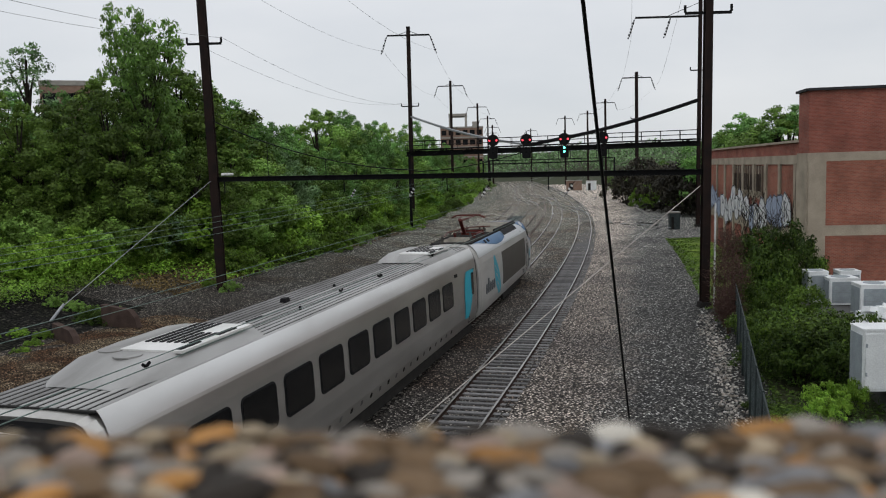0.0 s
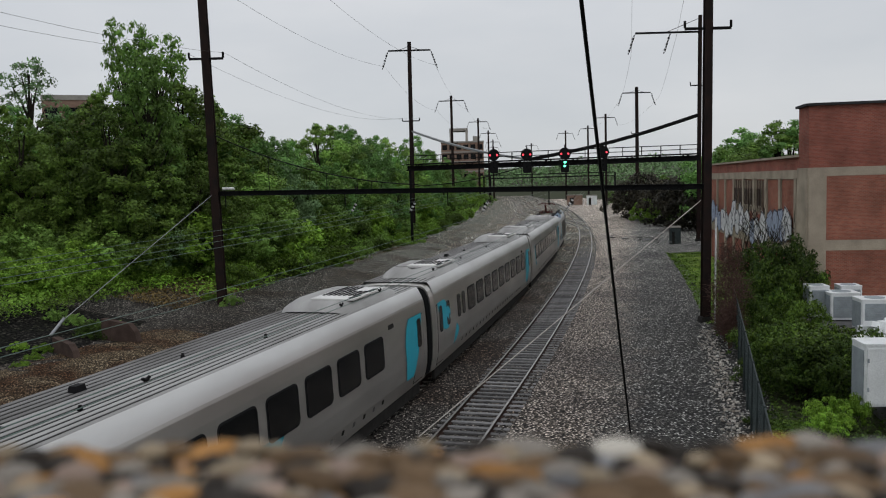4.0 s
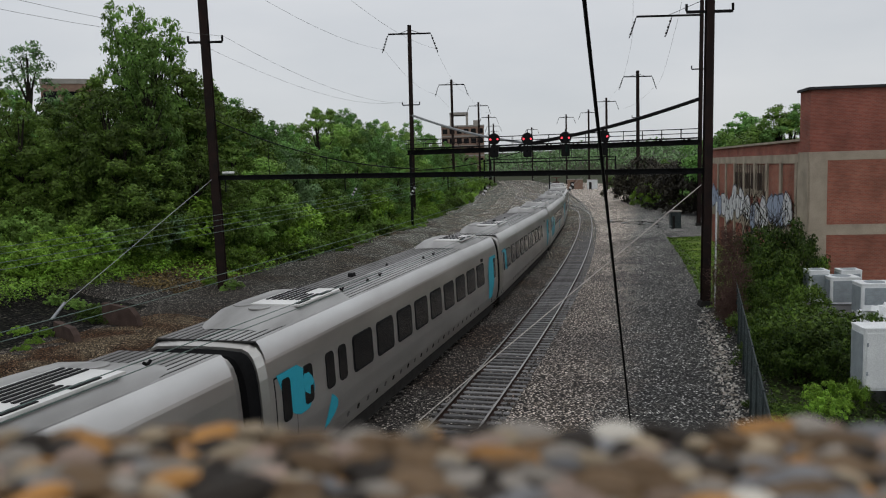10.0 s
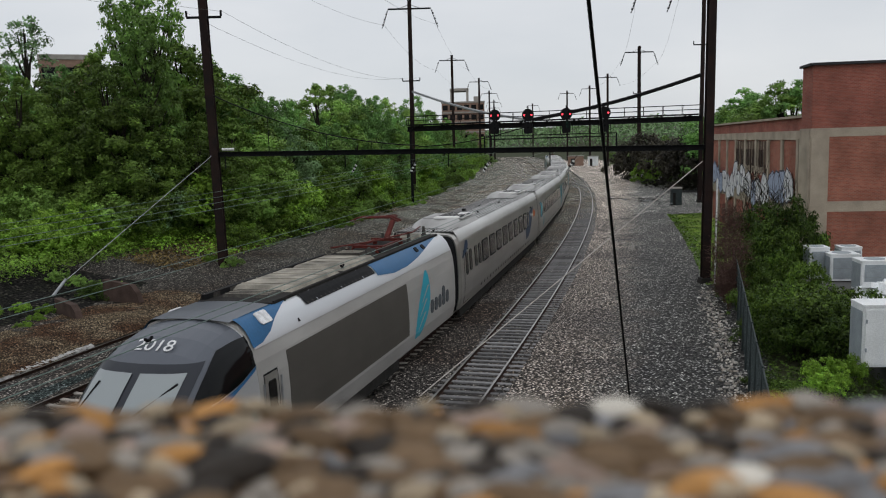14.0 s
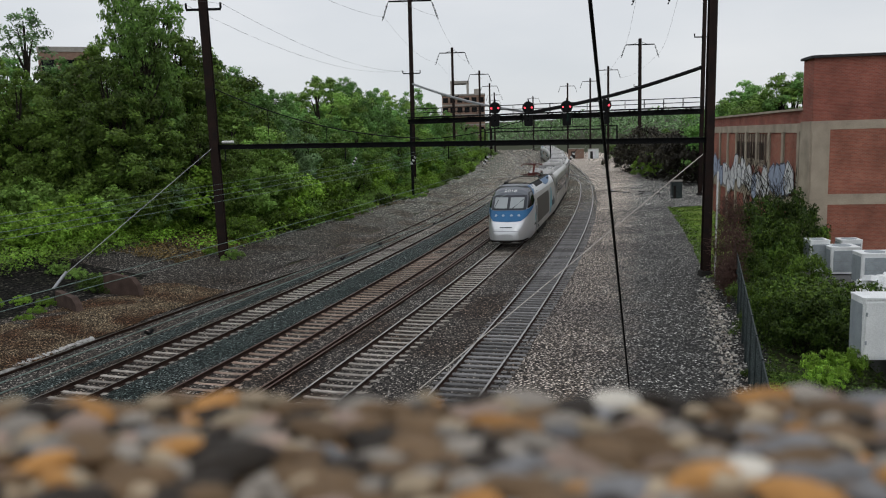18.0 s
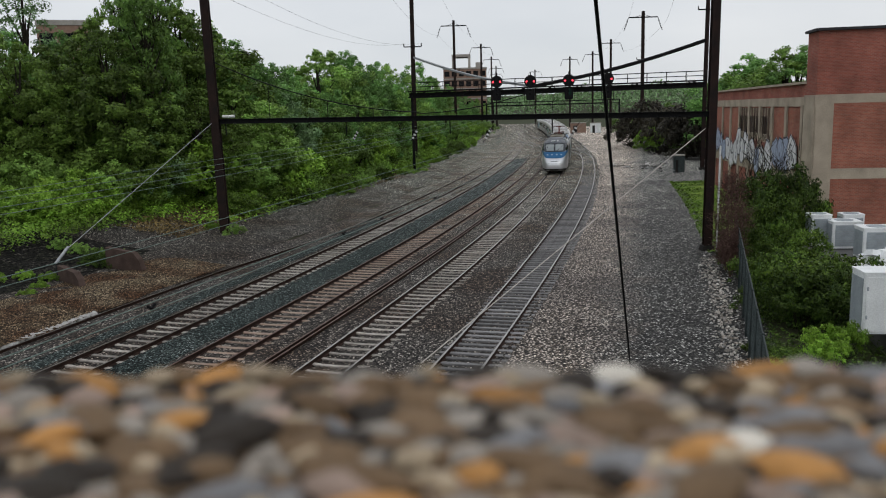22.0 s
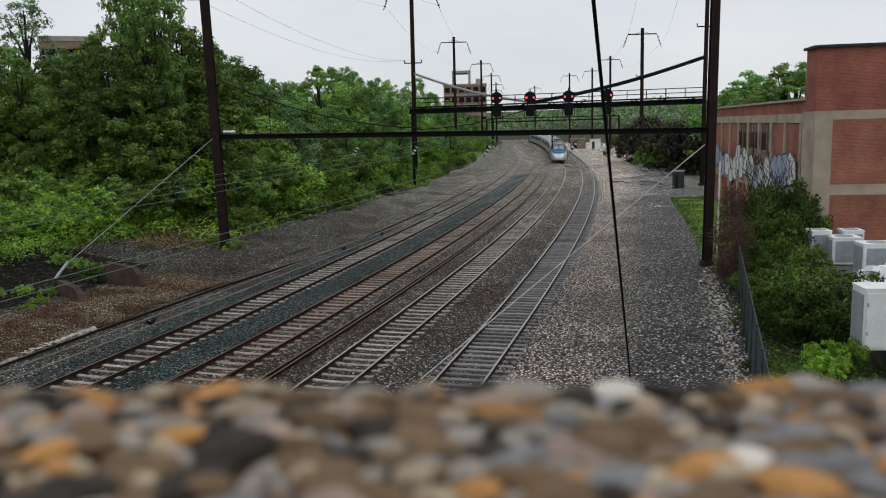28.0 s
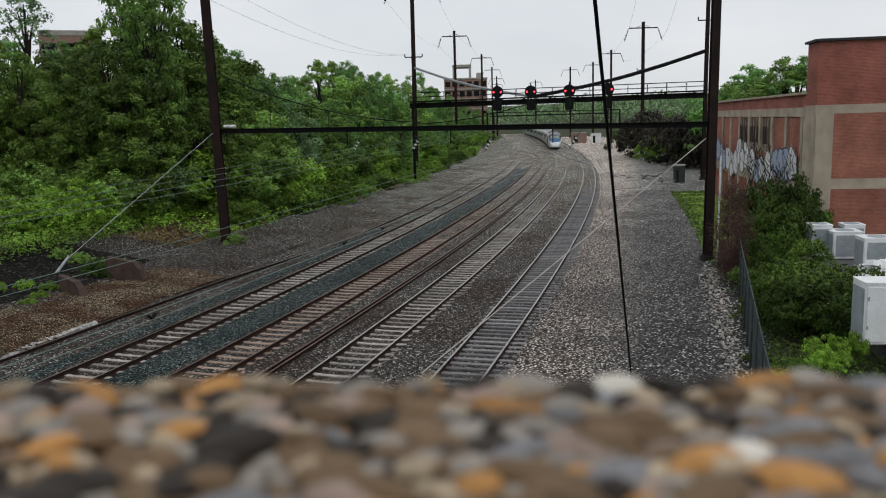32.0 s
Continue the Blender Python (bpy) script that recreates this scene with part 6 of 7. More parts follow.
def coach(kind):
    L = 25.9
    c = thing("passenger_coach", {"first": "silver passenger coach with navy and orange end graphics", "cafe": "silver cafe coach with a broad teal panel and few windows"}.get(
        kind, "silver passenger coach with teal end graphics and a ribbed roof"), "train car", group="cars of the high-speed train")
    ring = full(COACH)
    m = Mesh()
    m.loft([[(x * k, y, 0.42 + (z - 0.42) * kz) for x, z in ring] for y, k, kz in ((-L / 2, 0.955, 0.985), (-L / 2 + 0.25, 1, 1), (-6, 1, 1), (0, 1, 1), (6, 1, 1), (L / 2 - 0.25, 1, 1), (L / 2, 0.955, 0.985))])
    part("body", m, M_SILVER, c, "brushed stainless body shell")
    for sg in (-1, 1):
        m = Mesh()
        pts = [(1.455, 3.46), (1.405, 3.62), (1.34, 3.75), (1.28, 3.84), (1.235, 3.893)]
        m.loft([[(sg * (x + 0.004), y, z + 0.012) for x, z in pts] for y in (-L / 2 + 0.3, 0, L / 2 - 0.3)], closed=False, cap=False)
        part("roof_shoulder", m, M_SHOULDER, c, "smooth roof shoulder, coloured paler for the sky highlight", smooth=True)
    m = Mesh()
    m.box((0, 0, 3.885), (2.48, L - 0.5, 0.03))
    rf = part("roof", m, M_RIB, c, "grimy grey ribbed roof")
    for i in range(13):
        m = Mesh()
        x = -1.17 + 0.195 * i
        m.box((x, 0, 3.904), (0.122, L - 0.6, 0.01), taper=1.0)
        part("roof_rib", m, M_ROOF if i > 4 else M_ROOFD, rf)
    for x, y in ((0.45, 3.0), (0.45, -3.5), (-0.3, 0.6)):
        m = Mesh()
        m.tube([(x, y, 3.9), (x, y, 4.0)], [0.06, 0.03], 6)
        part("aerial", m, M_BLACK, rf)
    m = Mesh()
    m.box((-0.55, -2.4, 3.96), (0.2, 0.3, 0.14), taper=0.8)
    part("aerial_box", m, M_BLACK, rf)
    m = Mesh()
    m.box((-0.1, -5.0, 3.92), (0.09, 0.8, 0.02))
    part("roof_hatch_seam", m, M_BLACK, rf)
    roof_hood(c, -11.6, -6.6, False)
    roof_hood(c, 6.6, 11.6, True)
    big = [-6.35 + 1.95 * i for i in range(8)]
    if kind == "teal":
        big = [-6.35 + 1.95 * i for i in range(9)]
    if kind == "first":
        big = [-7.35 + 1.95 * i for i in range(8)]
    if kind == "shifted":
        big = [-7.0 + 1.95 * i for i in range(9)]
    if kind == "quiet":
        big = [-10.35 + 1.95 * i for i in range(9)]
    if kind == "lead":
        big = [-9.9 + 1.95 * i for i in range(10)]
    if kind == "cafe":
        big = [-6.15 + 1.95 * i for i in range(8)]
    for sg in (-1, 1):
        for y in big:
            m = Mesh()
            side_plate(m, sg, rrect(1.56, 1.04, 0.17, 4, y, 2.45), 0.02, 0.03)
            w = part("window", m, M_BLACK, c, "window surround")
            m = Mesh()
            side_plate(m, sg, rrect(1.46, 0.94, 0.13, 4, y, 2.45), 0.03, 0.02)
            part("pane", m, M_GLASS, w, "dark tinted pane")
        for y in {"cafe": (-10.65, -8.65), "quiet": (7.0,), "lead": (), "first": (-10.75, -9.6, -8.7, 7.7), "shifted": (-10.75, -9.4, -8.55)}.get(kind, (-10.75, -8.85, -7.95)):
            m = Mesh()
            side_plate(m, sg, rrect(0.52, 0.95, 0.14, 4, y, 2.45), 0.025, 0.03)
            part("window", m, M_GLASS, c, "narrow dark window")
        for y in {"first": (-11.6,), "lead": (11.8,)}.get(kind, (-11.95, 11.8)):
            m = Mesh()
            panel(m, sg, y - 0.52, y + 0.52, 0.68, 3.02, 0.004)
            d = part("door", m, M_BLACK, c, "door seal")
            m = Mesh()
            panel(m, sg, y - 0.48, y + 0.48, 0.72, 2.98, 0.012)
            part("door_leaf", m, M_SILVER, d, "plug door leaf")
            m = Mesh()
            side_plate(m, sg, rrect(0.42, 1.0, 0.12, 4, y, 2.4), 0.035, 0.03)
            part("door_window", m, M_GLASS, d)
        a, b = (M_TEALP, M_TEALP) if kind != "first" else (M_NAVY, M_NAVY)
        m = Mesh()
        if kind != "first":
            vinyl(m, sg, [(10.15 + 0.25 * math.cos(2.2 * f) + 0.75 * f ** 4, 11.1 + 1.1 * f ** 0.7, 1.0 + 2.05 * f) for f in [q / 10 for q in range(11)]], 0.02)
        else:
            vinyl(m, sg, [(6.6 + 3.4 * f ** 4.5 - 0.3 * math.sin(math.pi * f), 6.9 + 3.4 * f ** 0.5, 1.2 + 1.92 * f) for f in [q / 12 for q in range(13)]])
        part("livery_panel", m, b, c, "navy end graphic" if kind == "first" else "teal end graphic")
        if kind == "first":
            m = Mesh()
            vinyl(m, sg, [(10.35 - 0.12 * math.sin(math.pi * f), 10.4 + 0.75 * math.sin(math.pi * (0.1 + 0.85 * f)) ** 0.7, 2.35 + 0.55 * f) for f in [q / 8 for q in range(9)]])
            part("livery_mark", m, M_ORANGE, c, "orange graphic")
            crv = bpy.data.curves.new("lettering", "FONT")
            crv.body, crv.size, crv.align_x, crv.extrude = "First", 0.36, "CENTER", 0.003
            crv.materials.append(M_WHITEP)
            t = new("lettering", crv)
            t.parent = c
            t.matrix_basis = pose(sg * (side_x(2.6) + 0.014), 9.1, 2.52, 90, 0, 90 * sg)
            t["label"] = "white lettering"
            m = Mesh()
            vinyl(m, sg, [(-12.55 + 1.0 * f, -12.35 + 1.2 * f + 0.45 * math.sin(math.pi * f), 2.72 + 0.66 * f) for f in [q / 10 for q in range(11)]], 0.02)
            part("livery_panel", m, M_NAVY, c, "navy end graphic")
        elif kind == "cafe":
            m = Mesh()
            vinyl(m, sg, [(-9.7 - 2.6 * q ** 0.5, -9.7 + 2.9 * q ** 0.5, 2.05 + 0.85 * h) for h, q in [(-1 + k / 7, max(0.02, 1 - (k / 7 - 1) ** 2)) for k in range(15)]])
            part("livery_panel", m, M_TEALP, c, "broad teal panel")
            m = Mesh()
            side_plate(m, sg, [(-7.3, 1.9), (-6.75, 2.0), (-7.05, 2.45)], 0.012, 0.02)
            part("livery_mark", m, M_LIME, c, "lime triangle")
            m = Mesh()
            vinyl(m, sg, soft_patch(-0.4, 1.2, 1.2, 2.0, 0.8, 0.2))
            part("livery_panel", m, M_TEALP, c, "teal graphic")
        elif kind == "lead":
            m = Mesh()
            vinyl(m, sg, [(-11.2 + 0.5 * (1 - f) ** 2, -10.8 + 0.9 * (1 - f) ** 3, 1.5 + 1.4 * f) for f in [q / 10 for q in range(11)]], 0.006)
            part("livery_panel", m, a, c, "teal end graphic")
        else:
            m = Mesh()
            vinyl(m, sg, [(-11.3 - 1.05 * f ** 0.5, -10.8 + 0.6 * math.sin(math.pi * f) - 0.5 * f, 1.85 + 1.2 * f) for f in [q / 10 for q in range(11)]], 0.02)
            if kind in ("teal", "shifted"):
                vinyl(m, sg, [(-9.9 + 0.5 * f, -9.85 + 0.5 * f + 0.6 * math.sin(math.pi * f), 1.0 + 0.8 * f) for f in [q / 8 for q in range(9)]], 0.006)
            part("livery_panel", m, a, c, "teal door graphic")
        m = Mesh()
        side_plate(m, sg, rrect(0.5, 0.14, 0.03, 2, 9.1, 3.1), 0.01, 0.02)
        part("grab_vent", m, M_GRIME, c)
        for i in range(22):
            m = Mesh()
            y = -8.2 + 0.78 * i
            side_plate(m, sg, rrect(0.17, 0.15, 0.04, 2, y, 0.9), 0.006, 0.02)
            part("skirt_light", m, M_GRIME if i % 2 else M_ROOFD, c)
        # skirt drawn low and nearly full length to keep light from under the coach
        m = Mesh()
        m.box((sg * 1.3, 0, 0.36), (0.12, L - 1.2, 0.46))
        part("skirt", m, M_GRIME, c, "grimy dark skirt, deepened to block light under the coach")
    m = Mesh()
    m.box((0, 0, 0.5), (2.3, 15, 0.4))
    part("underframe", m, M_GRIME, c)
    bogie(c, -8.95)
    bogie(c, 8.95)
    for y, sg in ((-L / 2, -1), (L / 2, 1)):
        m = Mesh()
        for i in range(4):
            q = [(x * 0.935, y + sg * (0.012 + 0.09 * i), 0.6 + (z - 0.6) * 0.965) for x, z in full(COACH)]
            q2 = [(x * 0.87, y + sg * (0.06 + 0.09 * i), 0.6 + (z - 0.6) * 0.93) for x, z in full(COACH)]
            m.loft([q, q2])
        part("bellows", m, M_BLACK, c, "black gangway bellows")
    return c


M_TANROOF = material("dusty_tan_roof_cover", (0.36, 0.33, 0.275), 0.8, dark=0.7, scale=1.5, grain=40, tint=(0.14, 0.13, 0.11))
M_LAMP = glass("headlight_glass", (0.26, 0.34, 0.42), 0.2)
POWER = [(0.0, 0.4), (1.2, 0.4), (1.44, 0.56), (1.56, 1.05), (1.58, 1.6), (1.575, 2.1), (1.55, 2.6), (1.5, 3.0), (1.42, 3.3), (1.28, 3.6), (1.1, 3.8), (0.85, 3.9), (0.45, 3.94), (0.0, 3.95)]


def power_car():
    """Cab at the -y end."""
    c = thing("power_car", "silver electric power car with a blue-banded sloping cab and roof pantograph", "locomotive", group="cars of the high-speed train")
    ring = full(POWER)
    m = Mesh()
    m.loft([[(x, y, z) for x, z in ring] for y in (-6.3, 0, 5, 10.1)] + [[(x * 0.95, 10.35, 0.4 + (z - 0.4) * 0.985) for x, z in ring]])
    part("body", m, M_PSIDE, c, "silver body side")
    # cab: dense loft, split into skins by what each face is
    st = [(-10.64, 0.5, 1.0, 0.6), (-10.6, 0.68, 1.16, 0.48), (-10.48, 0.88, 1.4, 0.38), (-10.2, 1.07, 1.68, 0.34), (-9.8, 1.2, 1.98, 0.34), (-9.4, 1.3, 2.3, 0.34), (-9.0, 1.38, 2.65, 0.34),
          (-8.6, 1.44, 3.0, 0.34), (-8.2, 1.49, 3.33, 0.34), (-7.8, 1.55, 3.6, 0.36), (-7.3, 1.565, 3.8, 0.38), (-6.8, 1.575, 3.9, 0.4), (-6.3, 1.58, 3.95, 0.4)]
    ys = np.concatenate((np.linspace(-10.64, -9.0, 60), np.linspace(-8.98, -6.3, 60)))
    W, T, B = [np.interp(ys, [s[0] for s in st], [s[i] for s in st]) for i in (1, 2, 3)]
    half = [(0, 0), (0.5, 0), (0.8, 0.0), (0.92, 0.04), (0.98, 0.14), (1, 0.25), (1, 0.36), (0.998, 0.46), (0.99, 0.55), (0.975, 0.63), (0.95, 0.71), (0.91, 0.79), (0.85, 0.86), (0.76, 0.915), (0.64, 0.955),
            (0.5, 0.978), (0.34, 0.99), (0.17, 0.997), (0, 1)]
    hp = np.array(half)
    hl = np.concatenate(([0], np.cumsum(np.hypot(*np.diff(hp, axis=0).T))))
    ht = np.linspace(0, hl[-1], 56)
    half = list(zip(np.interp(ht, hl, hp[:, 0]), np.interp(ht, hl, hp[:, 1])))
    rg = half + [(-x, z) for x, z in reversed(half[1:-1])]
    rings = [[(W[i] * x, ys[i], B[i] + (T[i] - B[i]) * z) for x, z in rg] for i in range(len(ys))]
    hz, hx = np.array([p[1] for p in half]), np.array([p[0] for p in half])
    order = np.argsort(hz)

    def contour(z):
        """The outline of the cab at height z, from the middle of the nose back along the side."""
        f = (z - B) / (T - B)
        ok = (f >= 0) & (f <= 1)
        x = W * np.interp(f, hz[order], hx[order])
        x, y = np.concatenate(([0], x[ok])), np.concatenate(([np.interp(z, T, ys)], ys[ok]))
        return np.concatenate(([0], np.cumsum(np.hypot(np.diff(x), np.diff(y))))), x, y

    def at(z, a, lift):
        d, x, y = contour(z)
        b = abs(a)
        px, py = np.interp(b, d, x), np.interp(b, d, y)
        e = 0.05
        tx, ty = np.interp(b + e, d, x) - np.interp(max(b - e, 0), d, x), np.interp(b + e, d, y) - np.interp(max(b - e, 0), d, y)
        n = math.hypot(tx, ty) + 1e-9
        return ((px + lift * ty / n) * (1 if a >= 0 else -1), py - lift * tx / n, z + lift * 0.4)

    def low(a):
        return 1.76 + 0.03 * a + 0.42 * max(0, a - 0.95)

    def high(a):
        return low(a) + max(0.1, 0.7 - 0.05 * a - 0.24 * max(0, a - 0.9))

    def skin(name, a0, a1, zlo, zhi, lift, mat, label, na=40, nz=8):
        m = Mesh()
        rows = []
        for i in range(na + 1):
            a = a0 + (a1 - a0) * i / na
            b = abs(a)
            rows.append([at(zlo(b) + (zhi(b) - zlo(b)) * k / nz, a, lift) for k in range(nz + 1)])
        m.loft(rows, closed=False, cap=False)
        return part(name, m, mat, c, label, smooth=True)

    shell, hood = Mesh(), Mesh()
    n = len(rg)
    for i in range(len(rings) - 1):
        for j in range(n):
            q = [rings[i][j], rings[i][(j + 1) % n], rings[i + 1][(j + 1) % n], rings[i + 1][j]]
            x, y, z = [sum(p[k] for p in q) / 4 for k in range(3)]
            back = y + 10.3 + 0.55 * abs(x)
            (hood if z > (low(back) + high(back)) / 2 + 0.02 and y < -6.35 else shell).face(q)
    shell.face(list(reversed(rings[0])))
    part("cab_shell", shell, M_NOSE, c, "polished silver nose", smooth=True)
    part("cab_hood", hood, M_HOODP, c, "grey cab roof", smooth=True)
    skin("blue_band", -4.3, 4.3, low, high, 0.014, M_BLUEP, "blue band sweeping up from the windscreen", 90)
    skin("windscreen_frame", -1.28, 1.28, lambda b: 2.49, lambda b: 3.42, 0.02, M_SCREENF, "dark grey windscreen surround", 52)
    for sg in (-1, 1):
        skin("windscreen", sg * 0.09, sg * 1.02, lambda b: 2.58, lambda b: 3.28, 0.045, M_WIND, "windscreen coloured pale for reflected sky", 24)
        skin("cab_window", sg * 1.42, sg * 3.9, lambda b: high(b) + 0.03, lambda b: min(3.6, high(b) + 0.08 + 0.95 * min(1, max(0, (3.9 - b) / 1.3))), 0.02, M_GLASS, "cab side window", 20)
    skin("nose_skirt", -2.6, 2.6, lambda b: 0.4, lambda b: 0.58, 0.02, M_GRIME, "dark nose skirt", 50, 2)
    skin("coupler_lid", -0.85, 0.85, lambda b: 1.17, lambda b: 1.19, 0.008, M_GREYL, "seam of the coupler lid", 20, 1)
    for a in (-0.78, -0.28, 0.28, 0.78):
        p0, p1 = Vector(at(2.14, a, 0.0)), Vector(at(2.14, a, 0.045))
        m = Mesh()
        m.tube([p0, p1], 0.095, 14)
        part("headlight", m, M_LAMP, c, "round pale headlight")
    for sg in (-1, 1):
        m = Mesh()
        m.tube([at(2.54, 0.25 if sg > 0 else -1.0, 0.05), at(3.12, 0.95 if sg > 0 else -0.75, 0.06)], 0.022, 5)
        part("wiper", m, M_BLACK, c)
    m = Mesh()
    m.loft([[at(1.40, a, 0.012), at(1.46, a, 0.012)] for a in [-0.4 + 0.1 * i for i in range(9)]], closed=False, cap=False)
    part("lettering", m, M_GREYL, c, "grey nose lettering as a plain bar")
    crv = bpy.data.curves.new("number", "FONT")
    crv.body, crv.size, crv.align_x, crv.extrude = "2018", 0.46, "CENTER", 0.004
    crv.materials.append(M_WHITEP)
    t = new("fleet_number", crv)
    t.parent = c
    t.matrix_basis = pose(0, -7.78, 3.625, 29, 0, 0)
    t["label"] = "white fleet number"
    for sg in (-1, 1):
        m = Mesh()
        panel(m, sg, -4.9, 4.0, 1.15, 2.95, 0.006, POWER)
        g = part("side_grille", m, M_SIDEG, c, "taupe ventilation grille")
        for i in range(9):
            m = Mesh()
            panel(m, sg, -4.85, 3.95, 1.28 + 0.19 * i, 1.31 + 0.19 * i, 0.014, POWER, 1)
            part("grille_bar", m, M_SIDEG, g)
        m = Mesh()
        panel(m, sg, -6.08, -5.42, 0.8, 2.7, 0.005, POWER)
        d = part("cab_door", m, M_BLACK, c, "cab door seal")
        m = Mesh()
        panel(m, sg, -6.04, -5.46, 0.84, 2.66, 0.012, POWER)
        part("door_leaf", m, M_SILVER, d)
        m = Mesh()
        side_plate(m, sg, rrect(0.34, 0.7, 0.06, 3, -5.75, 2.15), 0.03, 0.03, profile=POWER)
        part("door_window", m, M_GLASS, d)
        for yy in (-6.15, -5.35):
            m = Mesh()
            m.tube([(sg * 1.61, yy, 0.9), (sg * 1.6, yy, 2.5)], 0.025, 6)
            part("grab_rail", m, M_GALV, c)
        # feather emblem and lettering bar
        m = Mesh()
        vinyl(m, sg, [(4.7 + 1.45 * f ** 1.8, 4.78 + 1.45 * f ** 1.8 + 1.5 * math.sin(math.pi * min(0.98, 0.08 + 0.9 * f)) ** 0.8 * (1 - 0.25 * f), 0.85 + 2.2 * f) for f in [r / 14 for r in range(15)]], 0.006, POWER)
        em = part("emblem", m, M_TEALP, c, "teal feather emblem")
        for z0, y0 in ((1.1, 5.0), (1.55, 5.2), (2.0, 5.5)):
            m = Mesh()
            vinyl(m, sg, [(y0 + 0.75 * f, y0 + 0.75 * f + 0.09 + 0.14 * f, z0 + 0.5 * f) for f in [r / 6 for r in range(7)]], 0.012, POWER)
            part("feather_gap", m, M_PSIDE, em)
        m = Mesh()
        for i in range(5):
            side_plate(m, sg, rrect(0.4, 0.5 if i != 3 else 0.75, 0.16, 3, 6.75 + 0.52 * i, 1.62 + (0.12 if i == 3 else 0)), 0.016, 0.03, profile=POWER)
        part("lettering", m, M_GREYL, c, "dark grey lettering as plain bars")
        crv = bpy.data.curves.new("number", "FONT")
        crv.body, crv.size, crv.align_x, crv.extrude = "2018", 0.42, "CENTER", 0.003
        crv.materials.append(M_GREYL)
        t = new("fleet_number", crv)
        t.parent = c
        t.matrix_basis = pose(sg * (side_x(0.9, POWER) + 0.02), -4.1, 0.72, 90, 0, 90 * sg)
        t["label"] = "dark fleet number"
        m = Mesh()
        vinyl(m, sg, [(-6.95 + 0.25 * f, -6.9 + 0.25 * f + 0.3 * math.sin(math.pi * f), 1.45 + 0.65 * f) for f in [r / 8 for r in range(9)]], 0.02, POWER)
        part("emblem", m, M_TEALP, c, "small teal feather emblem")
        m = Mesh()
        side_plate(m, sg, rrect(0.6, 0.16, 0.05, 3, -6.75, 1.3), 0.02, 0.03, profile=POWER)
        part("lettering", m, M_GREYL, c)
        # roof-side panels: white slope with a blue streak
        m = Mesh()
        pts = [(1.44, 3.28), (1.3, 3.62), (1.12, 3.83), (0.95, 3.92)]
        m.loft([[(sg * x, y, z + 0.012) for x, z in pts] for y in (-6.2, 0, 10.0)], closed=False, cap=False)
        part("roof_shoulder", m, M_NOSE, c, smooth=True)
        edge = [(0.95, 3.92), (1.12, 3.83), (1.3, 3.62), (1.44, 3.28)]

        def on_slope(f, y):
            q = min(f * 3, 2.999)
            k = int(q)
            p, r = edge[k], edge[k + 1]
            return (sg * (p[0] + (r[0] - p[0]) * (q - k) + 0.012), y, p[1] + (r[1] - p[1]) * (q - k) + 0.03)

        for ends in (((-6.25, 0.98), (-5.8, 0.95), (-5.3, 0.8), (-4.9, 0.58), (-4.5, 0.4), (-4.1, 0.2), (-3.8, 0.04)),
                     ((1.8, 0.72), (3.2, 0.86), (4.6, 0.85), (5.9, 0.74), (7.1, 0.55), (8.3, 0.32), (9.5, 0.03))):
            m = Mesh()
            m.loft([[on_slope(f * i / 5, y) for i in range(6)] for y, f in ends], closed=False, cap=False)
            part("blue_streak", m, M_BLUEP, c, "blue roof streak", smooth=True)
        m = Mesh()
        m.loft([[on_slope(f, y) for f in (0.02, 0.2, 0.4, 0.62)] for y in (-3.2, -0.8, 1.7)], closed=False, cap=False)
        v = part("roof_vent", m, M_BLACK, c, "dark roof-edge vent")
        for q in range(18):
            yy = -3.2 + 4.9 * (q + 0.5) / 18
            g = Mesh()
            g.bar(Vector(on_slope(0.6, yy)), Vector(on_slope(0.04, yy)), 0.05, 0.02)
            part("vent_slat", g, M_GALV if q % 6 == 2 else M_ROOFGEAR, v)
        m = Mesh()
        m.bar(Vector(on_slope(0.9, -3.9)), Vector(on_slope(0.03, -3.85)), 0.06, 0.02)
        part("panel_seam", m, M_BLACK, c)
        for yy in (-5.3, 6.2, 7.0):
            m = Mesh()
            m.plate(rrect(0.34, 0.5, 0.06, 3) if yy < 0 else rrect(0.2, 0.3, 0.05, 3), "z", 0, 0.03)
            o = part("roof_marker", m, M_WHITEP if yy < 0 else M_BLACK, c, "small roof-edge lamp" if yy < 0 else "")
            p = on_slope(0.42, yy)
            o.matrix_basis = pose(p[0], p[1], p[2], 0, sg * 48, 0)
        m = Mesh()
        m.box((sg * 0.98, 2.6, 3.96), (0.06, 14.0, 0.08))
        part("roof_coaming", m, M_GRIME, c, "sooty roof edge")
        m = Mesh()
        m.box((sg * 1.36, 0, 0.4), (0.12, 6.5, 0.4))
        part("skirt", m, M_GRIME, c)
    m = Mesh()
    m.box((0, 2.6, 3.95), (2.0, 14.2, 0.05))
    part("roof_deck", m, M_GRIME, c, "sooty roof deck")
    m = Mesh()
    m.loft([[(k * 0.98, y, 3.925 + 0.05 * (1 - k * k) + dz) for k in (-1, -0.7, -0.35, 0, 0.35, 0.7, 1)] for y, dz in ((-6.4, 0.0), (-5.9, 0.03), (-4.6, 0.035), (-4.5, -0.02))], closed=False, cap=False)
    part("hood_rear", m, M_HOODP, c, "grey fairing behind the cab", smooth=True)
    for y, w, l, h in ((-3.6, 1.3, 0.8, 0.08), (-1.6, 1.72, 3.1, 0.14), (1.55, 1.72, 2.6, 0.12), (2.9, 0.9, 0.6, 0.2), (8.3, 1.1, 1.4, 0.12)):
        m = Mesh()
        m.box((0, y, 3.97 + h / 2), (w, l, h), taper=0.9)
